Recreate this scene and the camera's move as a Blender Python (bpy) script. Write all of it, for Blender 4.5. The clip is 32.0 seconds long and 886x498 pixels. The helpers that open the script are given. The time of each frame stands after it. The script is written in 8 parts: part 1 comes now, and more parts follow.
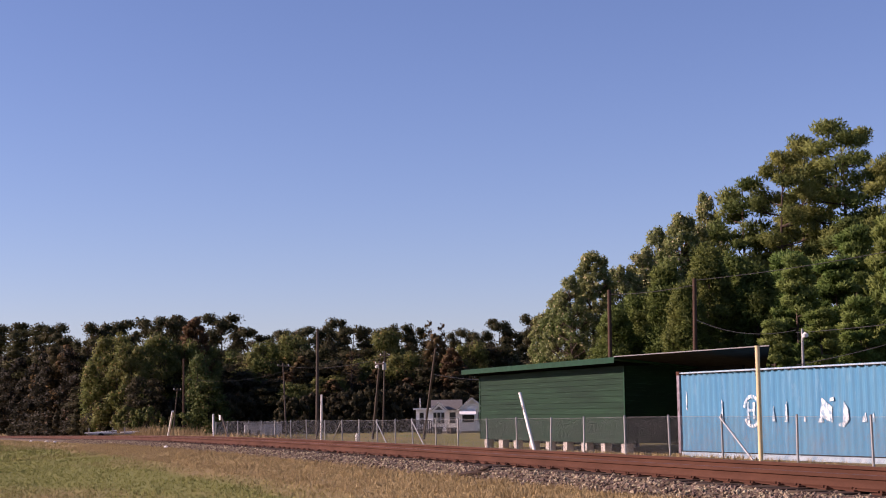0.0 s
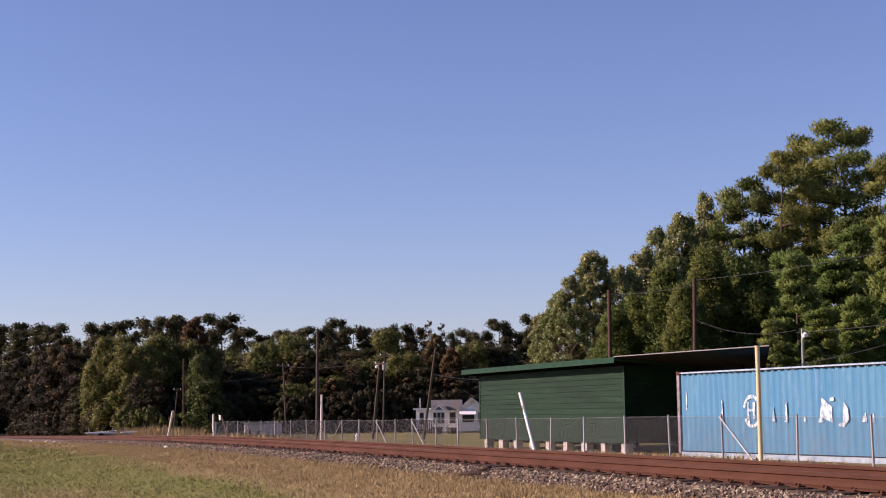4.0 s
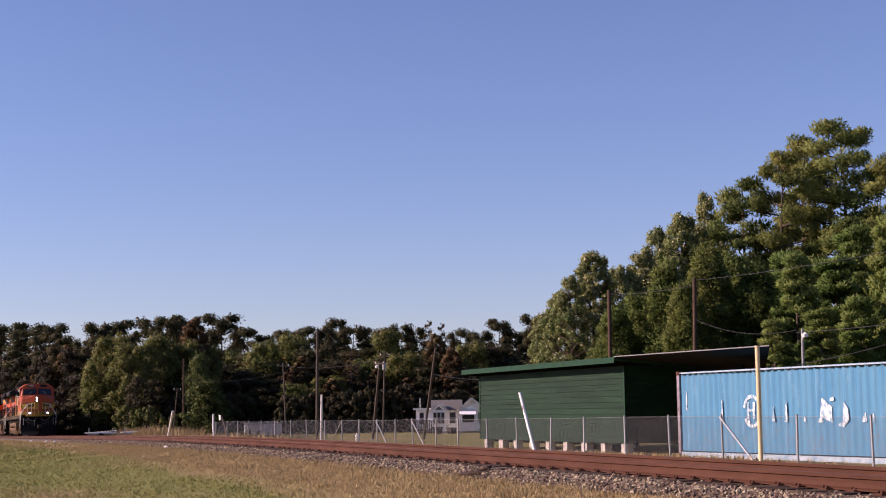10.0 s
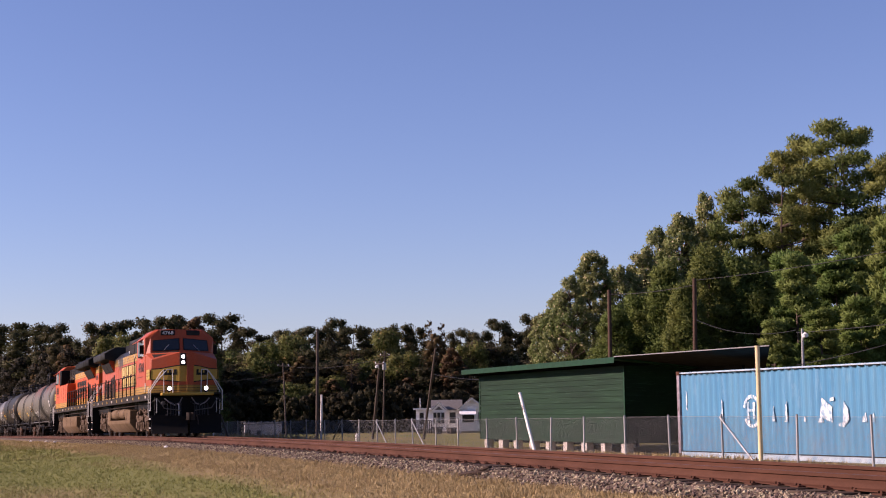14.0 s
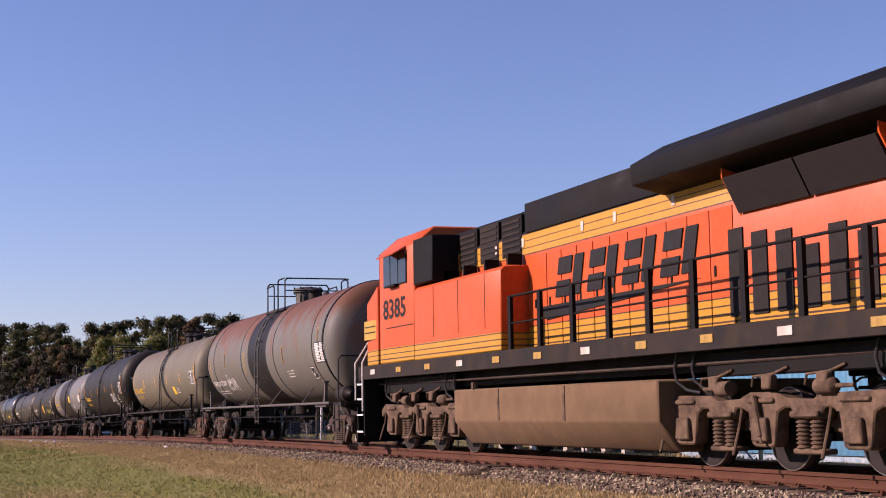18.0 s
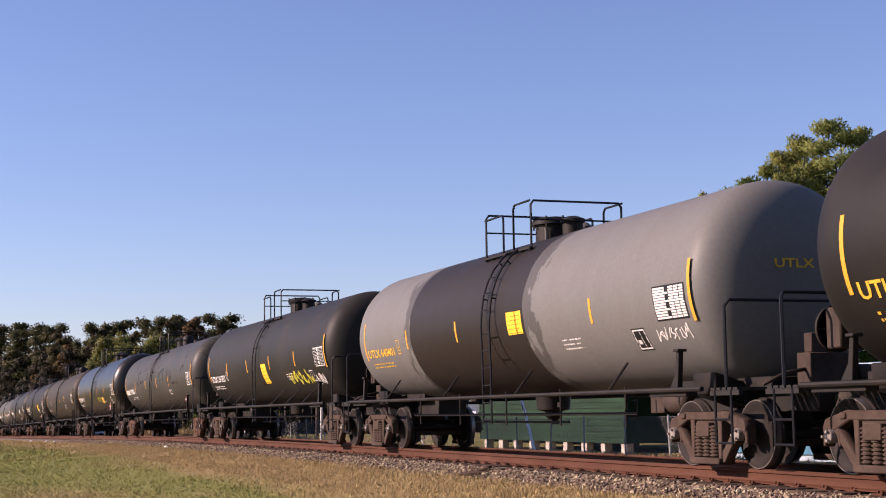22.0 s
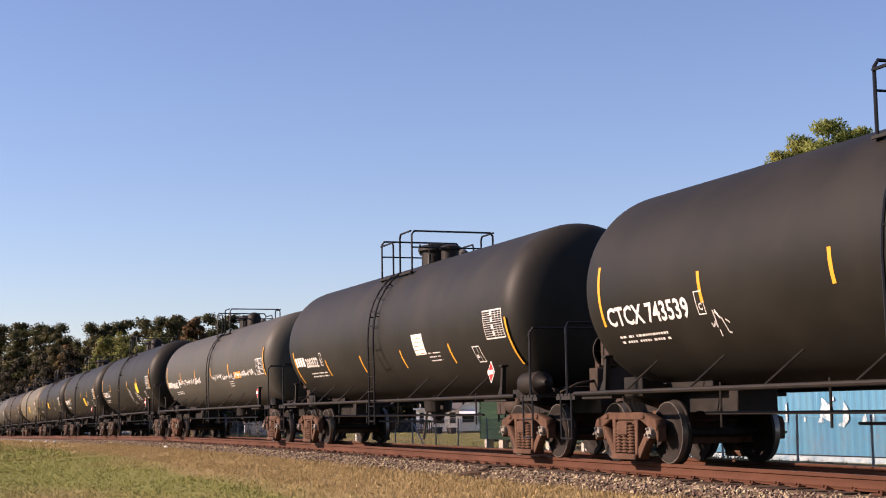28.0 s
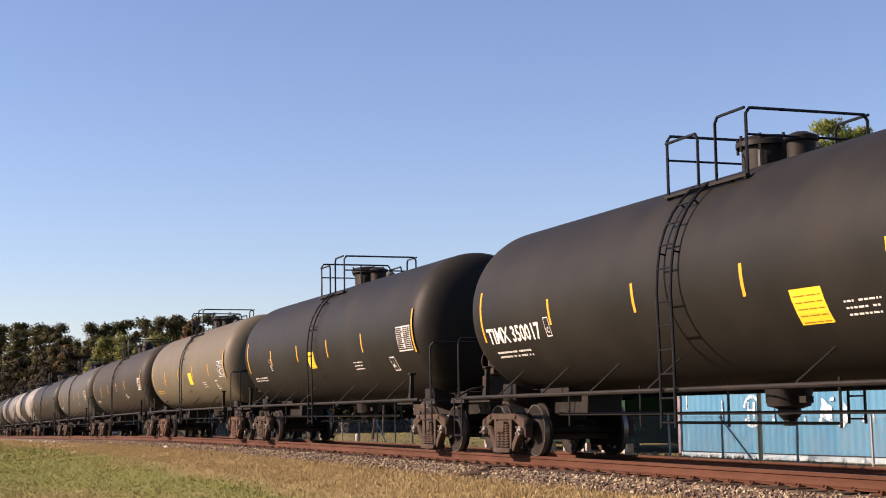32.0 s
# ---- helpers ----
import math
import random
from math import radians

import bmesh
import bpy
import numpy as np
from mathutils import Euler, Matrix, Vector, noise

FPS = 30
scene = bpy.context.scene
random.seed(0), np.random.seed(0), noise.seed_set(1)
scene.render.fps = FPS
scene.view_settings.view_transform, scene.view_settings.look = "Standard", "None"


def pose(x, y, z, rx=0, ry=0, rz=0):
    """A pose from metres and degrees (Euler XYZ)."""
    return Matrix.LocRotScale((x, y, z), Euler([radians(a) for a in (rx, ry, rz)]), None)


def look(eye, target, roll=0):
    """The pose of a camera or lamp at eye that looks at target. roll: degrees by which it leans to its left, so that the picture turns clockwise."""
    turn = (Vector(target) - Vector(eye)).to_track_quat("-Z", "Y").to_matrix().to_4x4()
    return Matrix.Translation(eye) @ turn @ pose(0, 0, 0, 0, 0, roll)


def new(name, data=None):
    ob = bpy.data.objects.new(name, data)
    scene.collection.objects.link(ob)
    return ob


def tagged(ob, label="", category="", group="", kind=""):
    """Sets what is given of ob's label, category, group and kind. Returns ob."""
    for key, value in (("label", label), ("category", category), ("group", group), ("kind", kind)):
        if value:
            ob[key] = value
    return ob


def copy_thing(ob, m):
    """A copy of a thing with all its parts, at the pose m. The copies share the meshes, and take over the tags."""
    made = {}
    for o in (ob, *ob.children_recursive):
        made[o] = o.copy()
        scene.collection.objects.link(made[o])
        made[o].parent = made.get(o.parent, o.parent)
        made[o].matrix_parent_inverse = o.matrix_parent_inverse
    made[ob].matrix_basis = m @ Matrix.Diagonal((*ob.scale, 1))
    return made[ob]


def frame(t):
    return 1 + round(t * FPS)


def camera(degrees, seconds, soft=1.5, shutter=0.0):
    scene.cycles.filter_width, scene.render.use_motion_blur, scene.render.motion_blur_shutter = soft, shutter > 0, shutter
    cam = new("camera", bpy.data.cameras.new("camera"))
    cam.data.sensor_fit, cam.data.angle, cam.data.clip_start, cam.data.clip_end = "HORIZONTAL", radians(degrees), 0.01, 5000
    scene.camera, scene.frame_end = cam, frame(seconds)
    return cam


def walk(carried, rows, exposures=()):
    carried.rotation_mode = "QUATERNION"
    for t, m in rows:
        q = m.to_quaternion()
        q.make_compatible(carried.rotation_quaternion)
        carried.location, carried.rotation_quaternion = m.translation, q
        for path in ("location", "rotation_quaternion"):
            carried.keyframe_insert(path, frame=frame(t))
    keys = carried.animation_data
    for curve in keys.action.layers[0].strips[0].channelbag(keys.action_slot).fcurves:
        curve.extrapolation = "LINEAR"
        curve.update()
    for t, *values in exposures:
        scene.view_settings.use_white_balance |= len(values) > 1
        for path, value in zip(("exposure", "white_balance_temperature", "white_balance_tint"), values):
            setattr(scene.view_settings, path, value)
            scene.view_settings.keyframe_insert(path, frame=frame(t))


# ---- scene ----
SECONDS = 32.0
cam = camera(33.15, SECONDS, soft=1.05)
eye_pose = pose(0, -11.407, 0.798, 96.202, 0.88, 70.174)
walk(cam, [(0, eye_pose), (SECONDS, eye_pose)],
     exposures=[(0, 0.90, 6590, 43), (15, 0.94, 6560, 44), (17, 0.99, 6510, 45), (18.5, 0.95, 6530, 44), (20, 1.00, 6560, 43), (21, 1.14, 6610, 41), (25, 1.21, 7010, 34), (28, 1.29, 7110, 33), (30, 1.19, 7110, 32), (32, 1.35, 7210, 31)])

# ---- light: clear late afternoon, sun low on the camera's side of the line
SUN_EL, SUN_AZ = 25.0, -20.0  # degrees above the horizon; turned from -y towards +x
to_sun = Vector((math.sin(radians(SUN_AZ)) * math.cos(radians(SUN_EL)), -math.cos(radians(SUN_AZ)) * math.cos(radians(SUN_EL)), math.sin(radians(SUN_EL))))
world = bpy.data.worlds.new("sky")
world.use_nodes = True
scene.world = world
wn = world.node_tree
wn.nodes.clear()
sky = wn.nodes.new("ShaderNodeTexSky")
sky.sky_type, sky.sun_disc = "NISHITA", False
sky.sun_elevation, sky.sun_rotation = radians(SUN_EL), radians(180 - SUN_AZ)
sky.air_density, sky.dust_density, sky.ozone_density = 1.0, 0.25, 5.0
bg = wn.nodes.new("ShaderNodeBackground")
bg.inputs["Strength"].default_value = 0.067
wo = wn.nodes.new("ShaderNodeOutputWorld")
wn.links.new(sky.outputs[0], bg.inputs[0])
wn.links.new(bg.outputs[0], wo.inputs[0])
sun = new("sun", bpy.data.lights.new("sun", "SUN"))
sun.data.energy, sun.data.angle, sun.data.color = 4.25, radians(0.55), (1.0, 0.88, 0.70)
sun.matrix_world = look((0, 0, 60), Vector((0, 0, 60)) - to_sun)
# ---- materials
def ramp(nt, fac, stops):
    r = nt.nodes.new("ShaderNodeValToRGB")
    el = r.color_ramp.elements
    while len(el) < len(stops):
        el.new(0.5)
    for e, (p, c) in zip(el, stops):
        e.position, e.color = p, (*c[:3], 1) if not isinstance(c, float) else (c, c, c, 1)
    nt.links.new(fac, r.inputs[0])
    return r.outputs[0]


def noise_tex(nt, vec, scale, detail=4.0, rough=0.6, stretch=(1, 1, 1)):
    m = nt.nodes.new("ShaderNodeMapping")
    m.inputs["Scale"].default_value = stretch
    nt.links.new(vec, m.inputs[0])
    n = nt.nodes.new("ShaderNodeTexNoise")
    n.inputs["Scale"].default_value, n.inputs["Detail"].default_value, n.inputs["Roughness"].default_value = scale, detail, rough
    nt.links.new(m.outputs[0], n.inputs[0])
    return n.outputs[0]


def mixc(nt, fac, a, b, mode="MIX"):
    m = nt.nodes.new("ShaderNodeMix")
    m.data_type, m.blend_type = "RGBA", mode
    for sock, v in ((m.inputs[0], fac), (m.inputs[6], a), (m.inputs[7], b)):
        if isinstance(v, (int, float)):
            sock.default_value = v
        elif isinstance(v, tuple):
            sock.default_value = (*v[:3], 1)
        else:
            nt.links.new(v, sock)
    return m.outputs[2]


def calc(nt, op, a, b=0.0, c=0.0):
    m = nt.nodes.new("ShaderNodeMath")
    m.operation = op
    for sock, v in zip(m.inputs, (a, b, c)):
        if isinstance(v, (int, float)):
            sock.default_value = v
        else:
            nt.links.new(v, sock)
    return m.outputs[0]


def shader(name, world_space=False):
    mt = bpy.data.materials.new(name)
    mt.use_nodes = True
    nt = mt.node_tree
    bsdf = nt.nodes["Principled BSDF"]
    if world_space:
        vec = nt.nodes.new("ShaderNodeNewGeometry").outputs["Position"]
    else:
        vec = nt.nodes.new("ShaderNodeTexCoord").outputs["Object"]
    return mt, nt, bsdf, vec


def bumped(nt, bsdf, height, strength=0.3, dist=0.01):
    b = nt.nodes.new("ShaderNodeBump")
    b.inputs["Strength"].default_value, b.inputs["Distance"].default_value = strength, dist
    nt.links.new(height, b.inputs["Height"])
    nt.links.new(b.outputs[0], bsdf.inputs["Normal"])


def paint(name, color, dark=None, rough=0.5, metal=0.0, scale=3.0, stretch=(1, 1, 1), amount=0.5, fine=40.0, bump=0.15, coat=0.0, world_space=False, island=0.0, objrand=0.0, spec=0.16):
    """A surface in one colour, worn towards dark in blotches, with a fine grain."""
    mt, nt, bsdf, vec = shader(name, world_space)
    dark = dark or tuple(c * 0.6 for c in color)
    big = ramp(nt, noise_tex(nt, vec, scale, 6, 0.65, stretch), [(0.38, 0.0), (0.68, 1.0)])
    col = mixc(nt, calc(nt, "MULTIPLY", big, amount), color, dark)
    grain = noise_tex(nt, vec, fine, 3, 0.6)
    col = mixc(nt, 0.25, col, ramp(nt, grain, [(0.3, tuple(c * 0.55 for c in color)), (0.7, tuple(min(1, c * 1.35) for c in color))]))
    for amt, node, out in ((island, "ShaderNodeNewGeometry", "Random Per Island"), (objrand, "ShaderNodeObjectInfo", "Random")):
        if amt:
            rnd = nt.nodes.new(node).outputs[out]
            h = nt.nodes.new("ShaderNodeHueSaturation")
            nt.links.new(calc(nt, "MULTIPLY_ADD", rnd, amt, 1 - amt / 2), h.inputs["Value"])
            nt.links.new(calc(nt, "MULTIPLY_ADD", rnd, amt * 0.06, 0.5 - amt * 0.03), h.inputs["Hue"])
            nt.links.new(col, h.inputs["Color"])
            col = h.outputs[0]
    nt.links.new(col, bsdf.inputs["Base Color"])
    nt.links.new(calc(nt, "MULTIPLY_ADD", big, 0.2, rough - 0.1), bsdf.inputs["Roughness"])
    bsdf.inputs["Metallic"].default_value, bsdf.inputs["Coat Weight"].default_value = metal, coat
    bsdf.inputs["Specular IOR Level"].default_value = spec
    if bump:
        bumped(nt, bsdf, grain, bump, 0.004)
    return mt


def leaf(name, color, other, dead=None, scale=0.35):
    """Foliage: hue wanders over the crown and from leaf to leaf."""
    mt, nt, bsdf, vec = shader(name)
    rnd = nt.nodes.new("ShaderNodeNewGeometry").outputs["Random Per Island"]
    ob = nt.nodes.new("ShaderNodeObjectInfo").outputs["Random"]
    col = mixc(nt, ramp(nt, noise_tex(nt, vec, scale, 3, 0.5), [(0.4, 0.0), (0.62, 1.0)]), color, other)
    if dead:
        col = mixc(nt, ramp(nt, rnd, [(0.93, 0.0), (0.95, 1.0)]), col, dead)
    h = nt.nodes.new("ShaderNodeHueSaturation")
    nt.links.new(calc(nt, "MULTIPLY_ADD", rnd, 0.5, 0.85), h.inputs["Value"])
    nt.links.new(calc(nt, "MULTIPLY_ADD", ob, 0.03, 0.485), h.inputs["Hue"])
    nt.links.new(col, h.inputs["Color"])
    nt.links.new(h.outputs[0], bsdf.inputs["Base Color"])
    bsdf.inputs["Roughness"].default_value = 0.62
    bsdf.inputs["Specular IOR Level"].default_value = 0.12
    thin, both = nt.nodes.new("ShaderNodeBsdfTranslucent"), nt.nodes.new("ShaderNodeMixShader")
    both.inputs[0].default_value = 0.38
    nt.links.new(h.outputs[0], thin.inputs["Color"])
    nt.links.new(bsdf.outputs[0], both.inputs[1])
    nt.links.new(thin.outputs[0], both.inputs[2])
    nt.links.new(both.outputs[0], nt.nodes["Material Output"].inputs["Surface"])
    return mt


def tank_paint(name, base, streak, rough=0.5, rust=0.0, rust_col=(0.16, 0.05, 0.028), band=None, band_col=(0.02, 0.02, 0.022), dust=0.25, patch=0.0, ends=None, coat=0.0):
    """A tank's shell: painted steel with run-down streaks, rust spreading from the crown, painted bands across it and worn patches.
    band, ends: (from, to) along the car in metres."""
    mt, nt, bsdf, vec = shader(name)
    sep = nt.nodes.new("ShaderNodeSeparateXYZ")
    nt.links.new(vec, sep.inputs[0])
    x, z = sep.outputs[0], sep.outputs[2]
    runs = noise_tex(nt, vec, 1.0, 6, 0.62, (1.9, 0.45, 0.45))
    blot = noise_tex(nt, vec, 0.55, 5, 0.6, (1, 1, 1))
    fine = noise_tex(nt, vec, 18, 4, 0.65)
    col = mixc(nt, ramp(nt, runs, [(0.40, 0.0), (0.75, 0.5)]), base, streak)
    col = mixc(nt, calc(nt, "MULTIPLY", ramp(nt, blot, [(0.4, 0.0), (0.65, 1.0)]), dust), col, (0.10, 0.085, 0.064))
    col = mixc(nt, 0.18, col, ramp(nt, fine, [(0.3, tuple(c * 0.5 for c in base)), (0.7, tuple(min(1, c * 1.4) for c in base))]))
    if rust:
        hi = calc(nt, "MULTIPLY_ADD", calc(nt, "SUBTRACT", blot, 0.5), 2.2, calc(nt, "SUBTRACT", z, 3.0 if rust > 0.6 else 3.6))
        hi = calc(nt, "MULTIPLY_ADD", calc(nt, "SUBTRACT", runs, 0.5), 1.8, hi)
        col = mixc(nt, calc(nt, "MULTIPLY", ramp(nt, calc(nt, "MULTIPLY_ADD", hi, 0.8, 0.3), [(0.3, 0.0), (0.75, 1.0)]), rust), col, rust_col)
        spots = ramp(nt, noise_tex(nt, vec, 0.8, 5, 0.6, (1.2, 0.8, 0.8)), [(0.52, 0.0), (0.62, 1.0)])
        col = mixc(nt, calc(nt, "MULTIPLY", calc(nt, "MULTIPLY", spots, ramp(nt, calc(nt, "SUBTRACT", z, 1.9), [(0.2, 0.0), (0.9, 1.0)])), 0.7 * rust), col, tuple(1.25 * c for c in rust_col))
    edge = calc(nt, "MULTIPLY_ADD", calc(nt, "SUBTRACT", noise_tex(nt, vec, 1.3, 5, 0.7, (1, 0.6, 0.6)), 0.5), 0.22, x)
    for rng, bc in ((band, band_col), (ends, band_col)):
        if rng:
            a = calc(nt, "GREATER_THAN", edge, rng[0])
            b = calc(nt, "LESS_THAN", edge, rng[1])
            col = mixc(nt, calc(nt, "MULTIPLY", a, b), col, bc)
            # smears dragged over the edges of the spill
            far = calc(nt, "MULTIPLY_ADD", calc(nt, "SUBTRACT", noise_tex(nt, vec, 1.1, 6, 0.7, (1.0, 0.5, 0.5)), 0.5), 4.2, x)
            sm = calc(nt, "MULTIPLY", calc(nt, "GREATER_THAN", far, rng[0] - 0.3), calc(nt, "LESS_THAN", far, rng[1] + 0.3))
            col = mixc(nt, calc(nt, "MULTIPLY", sm, 0.55 if rng[1] - rng[0] > 3 else 0.0), col, bc)
    if patch:
        # torn jacket: thin dark tears with a slightly darker sheet inside
        pm = ramp(nt, noise_tex(nt, vec, 0.85, 3, 0.5, (1.3, 1.0, 0.9)), [(0.50, 0.0), (0.508, 1.0), (0.522, 0.16), (0.575, 0.22), (0.582, 1.0), (0.60, 0.3), (0.65, 0.3), (0.66, 1.0), (0.68, 0.2)])
        where = calc(nt, "MULTIPLY", ramp(nt, noise_tex(nt, vec, 0.5, 2, 0.5), [(0.47, 0.0), (0.55, 1.0)]), ramp(nt, calc(nt, "SUBTRACT", z, 2.0), [(0.3, 0.0), (0.7, 1.0)]))
        col = mixc(nt, calc(nt, "MULTIPLY", calc(nt, "MULTIPLY", pm, where), patch), col, tuple(c * 0.2 for c in base))
    nt.links.new(col, bsdf.inputs["Base Color"])
    nt.links.new(calc(nt, "MULTIPLY_ADD", blot, 0.25, rough - 0.12), bsdf.inputs["Roughness"])
    bsdf.inputs["Coat Weight"].default_value = coat
    bsdf.inputs["Specular IOR Level"].default_value = 0.15 if not coat else 0.28
    bsdf.inputs["Coat Roughness"].default_value = 0.12
    bumped(nt, bsdf, noise_tex(nt, vec, 1.4, 2, 0.5), 0.25, 0.03)
    return mt


M = {}
M["black_steel"] = paint("black_steel", (0.0101, 0.0095, 0.0089), (0.0291, 0.0212, 0.0157), 0.62, scale=2.5, amount=0.7)
M["brown_steel"] = paint("road_dust_steel", (0.0433, 0.0301, 0.0229), (0.0157, 0.0132, 0.0120), 0.78, scale=4, amount=0.7)
M["truck_loco"] = paint("dusty_brown_truck", (0.1155, 0.0759, 0.0484), (0.0198, 0.0143, 0.0110), 0.88, scale=4.5, amount=0.95)
M["tread"] = paint("worn_wheel_tread", (0.20, 0.18, 0.16), (0.08, 0.065, 0.055), 0.40, 0.75, scale=6)
M["rail_rust"] = paint("rusty_rail", (0.07754, 0.02927, 0.01503), (0.03956, 0.01741, 0.01108), 0.8, scale=1.2, stretch=(0.6, 1, 2), amount=0.8)
M["rail_top"] = paint("worn_rail_head", (0.16, 0.085, 0.055), (0.11, 0.05, 0.03), 0.45, 0.6, scale=2)
M["tie_wood"] = paint("weathered_tie", (0.0645, 0.043, 0.03096), (0.0301, 0.02236, 0.01806), 0.9, scale=5, stretch=(4, 0.6, 2), objrand=0.4)
M["stone"] = paint("ballast_stone", (0.27, 0.205, 0.145), (0.062, 0.036, 0.023), 0.9, scale=3, amount=0.9, world_space=True, island=1.3)
M["white_paint"] = paint("white_paint", (0.72, 0.70, 0.66), (0.5, 0.46, 0.4), 0.55, scale=4, amount=0.4)
M["stencil"] = paint("white_stencil", (0.62, 0.61, 0.58), (0.36, 0.34, 0.32), 0.6, scale=7, amount=0.7, bump=0)
M["stencil_yellow"] = paint("yellow_stencil", (0.62, 0.36, 0.03), (0.34, 0.2, 0.03), 0.6, scale=7, amount=0.6, bump=0)
M["reflector"] = paint("yellow_reflective_tape", (0.62, 0.29, 0.03), (0.42, 0.19, 0.02), 0.45, scale=9, amount=0.35, bump=0)
M["faded_yellow"] = paint("faded_yellow_strip", (0.30, 0.185, 0.045), (0.16, 0.11, 0.05), 0.6, scale=8, amount=0.8, bump=0)
M["placard_ink"] = paint("brown_placard_print", (0.30, 0.17, 0.02), None, 0.6, bump=0)
M["placard_white"] = paint("white_placard", (0.68, 0.67, 0.62), (0.5, 0.48, 0.44), 0.6, scale=5, amount=0.4, bump=0)
M["placard_yellow"] = paint("yellow_placard", (0.78, 0.47, 0.03), (0.6, 0.36, 0.04), 0.6, scale=5, amount=0.3, bump=0)
M["red_placard"] = paint("red_placard", (0.6, 0.03, 0.03), None, 0.5, bump=0)
M["ink"] = paint("black_print", (0.01032, 0.01032, 0.01032), None, 0.6, bump=0)
M["bark"] = paint("bark", (0.086, 0.06192, 0.0473), (0.0344, 0.0258, 0.02064), 0.95, scale=3, stretch=(3, 3, 0.5), amount=0.8, bump=0.6)
# bark again for the far trees, with the wood's shade in its colour
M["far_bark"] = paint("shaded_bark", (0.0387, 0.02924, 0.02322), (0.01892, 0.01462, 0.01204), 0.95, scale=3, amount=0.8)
M["pole_wood"] = paint("creosote_pole", (0.086, 0.0516, 0.03612), (0.043, 0.02924, 0.02322), 0.9, scale=3, stretch=(5, 5, 0.4), amount=0.8, bump=0.4)
M["grey_wood"] = paint("weathered_grey_pole", (0.088, 0.070, 0.056), (0.045, 0.035, 0.028), 0.9, scale=3, stretch=(5, 5, 0.4), amount=0.8, bump=0.4)
M["galvanised"] = paint("galvanised_steel", (0.2838, 0.2881, 0.2838), (0.172, 0.1634, 0.1548), 0.5, 0.6, scale=6, amount=0.5)
M["wire"] = paint("galvanised_wire", (0.1634, 0.1634, 0.1591), (0.0946, 0.0903, 0.086), 0.6, 0.3, scale=6, amount=0.5, bump=0)
M["cable"] = paint("black_cable", (0.0258, 0.0258, 0.02752), None, 0.6, bump=0)
# ---- mesh building
class Geo:
    """Gathers simple solids into one mesh."""

    def __init__(self):
        self.v, self.f, self.n = [], [], 0

    def add(self, verts, faces):
        self.v.extend(tuple(p) for p in verts)
        self.f.extend(tuple(i + self.n for i in f) for f in faces)
        self.n += len(verts)
        return self

    def box(self, x0, x1, y0, y1, z0, z1, m=None):
        vs = [Vector((x, y, z)) for z in (z0, z1) for x, y in ((x0, y0), (x1, y0), (x1, y1), (x0, y1))]
        if m is not None:
            vs = [m @ p for p in vs]
        return self.add(vs, [(3, 2, 1, 0), (4, 5, 6, 7), (0, 1, 5, 4), (1, 2, 6, 5), (2, 3, 7, 6), (3, 0, 4, 7)])

    def rod(self, a, b, r, n=8, r2=None):
        a, b = Vector(a), Vector(b)
        r2 = r if r2 is None else r2
        d = (b - a).normalized()
        u = d.orthogonal().normalized()
        w = d.cross(u)
        ring = [(math.cos(2 * math.pi * i / n), math.sin(2 * math.pi * i / n)) for i in range(n)]
        vs = [a + (u * c + w * s) * r for c, s in ring] + [b + (u * c + w * s) * r2 for c, s in ring]
        fs = [(i, (i + 1) % n, n + (i + 1) % n, n + i) for i in range(n)] + [tuple(range(n - 1, -1, -1)), tuple(range(n, 2 * n))]
        return self.add(vs, fs)

    def pipe(self, pts, r, n=6):
        """A round bar through points, with mitred joints."""
        pts = [Vector(p) for p in pts]
        vs, fs = [], []
        u = None
        for i, p in enumerate(pts):
            d = ((pts[min(i + 1, len(pts) - 1)] - p).normalized() + (p - pts[max(i - 1, 0)]).normalized()).normalized()
            if u is None:
                u = d.orthogonal().normalized()
            u = (u - d * u.dot(d)).normalized()
            w = d.cross(u)
            vs += [p + (u * math.cos(2 * math.pi * k / n) + w * math.sin(2 * math.pi * k / n)) * r for k in range(n)]
            if i:
                o = (i - 1) * n
                fs += [(o + k, o + (k + 1) % n, o + n + (k + 1) % n, o + n + k) for k in range(n)]
        fs += [tuple(range(n - 1, -1, -1)), tuple(range((len(pts) - 1) * n, len(pts) * n))]
        return self.add(vs, fs)

    def lathe(self, profile, n=32, axis="x", at=(0, 0, 0)):
        """Turns (along, radius) pairs round an axis through at."""
        at = Vector(at)
        vs, fs = [], []
        for s, r in profile:
            for k in range(n):
                c, q = math.cos(2 * math.pi * k / n) * r, math.sin(2 * math.pi * k / n) * r
                vs.append(at + Vector({"x": (s, c, q), "y": (q, s, c), "z": (c, q, s)}[axis]))
        for i in range(len(profile) - 1):
            o = i * n
            fs += [(o + k, o + (k + 1) % n, o + n + (k + 1) % n, o + n + k) for k in range(n)]
        fs += [tuple(range(n - 1, -1, -1)), tuple(range((len(profile) - 1) * n, len(profile) * n))]
        return self.add(vs, fs)

    def prism(self, outline, a, b, plane="xz"):
        """Extrudes an outline: in x,z from y=a to y=b, in y,z from x=a to x=b, or in x,y from z=a to z=b."""
        n = len(outline)
        place = {"xz": lambda p, q, h: (p, h, q), "yz": lambda p, q, h: (h, p, q), "xy": lambda p, q, h: (p, q, h)}[plane]
        vs = [place(p, q, a) for p, q in outline] + [place(p, q, b) for p, q in outline]
        fs = [tuple(range(n)), tuple(range(2 * n - 1, n - 1, -1))] + [(i, n + i, n + (i + 1) % n, (i + 1) % n) for i in range(n)]
        return self.add(vs, fs)

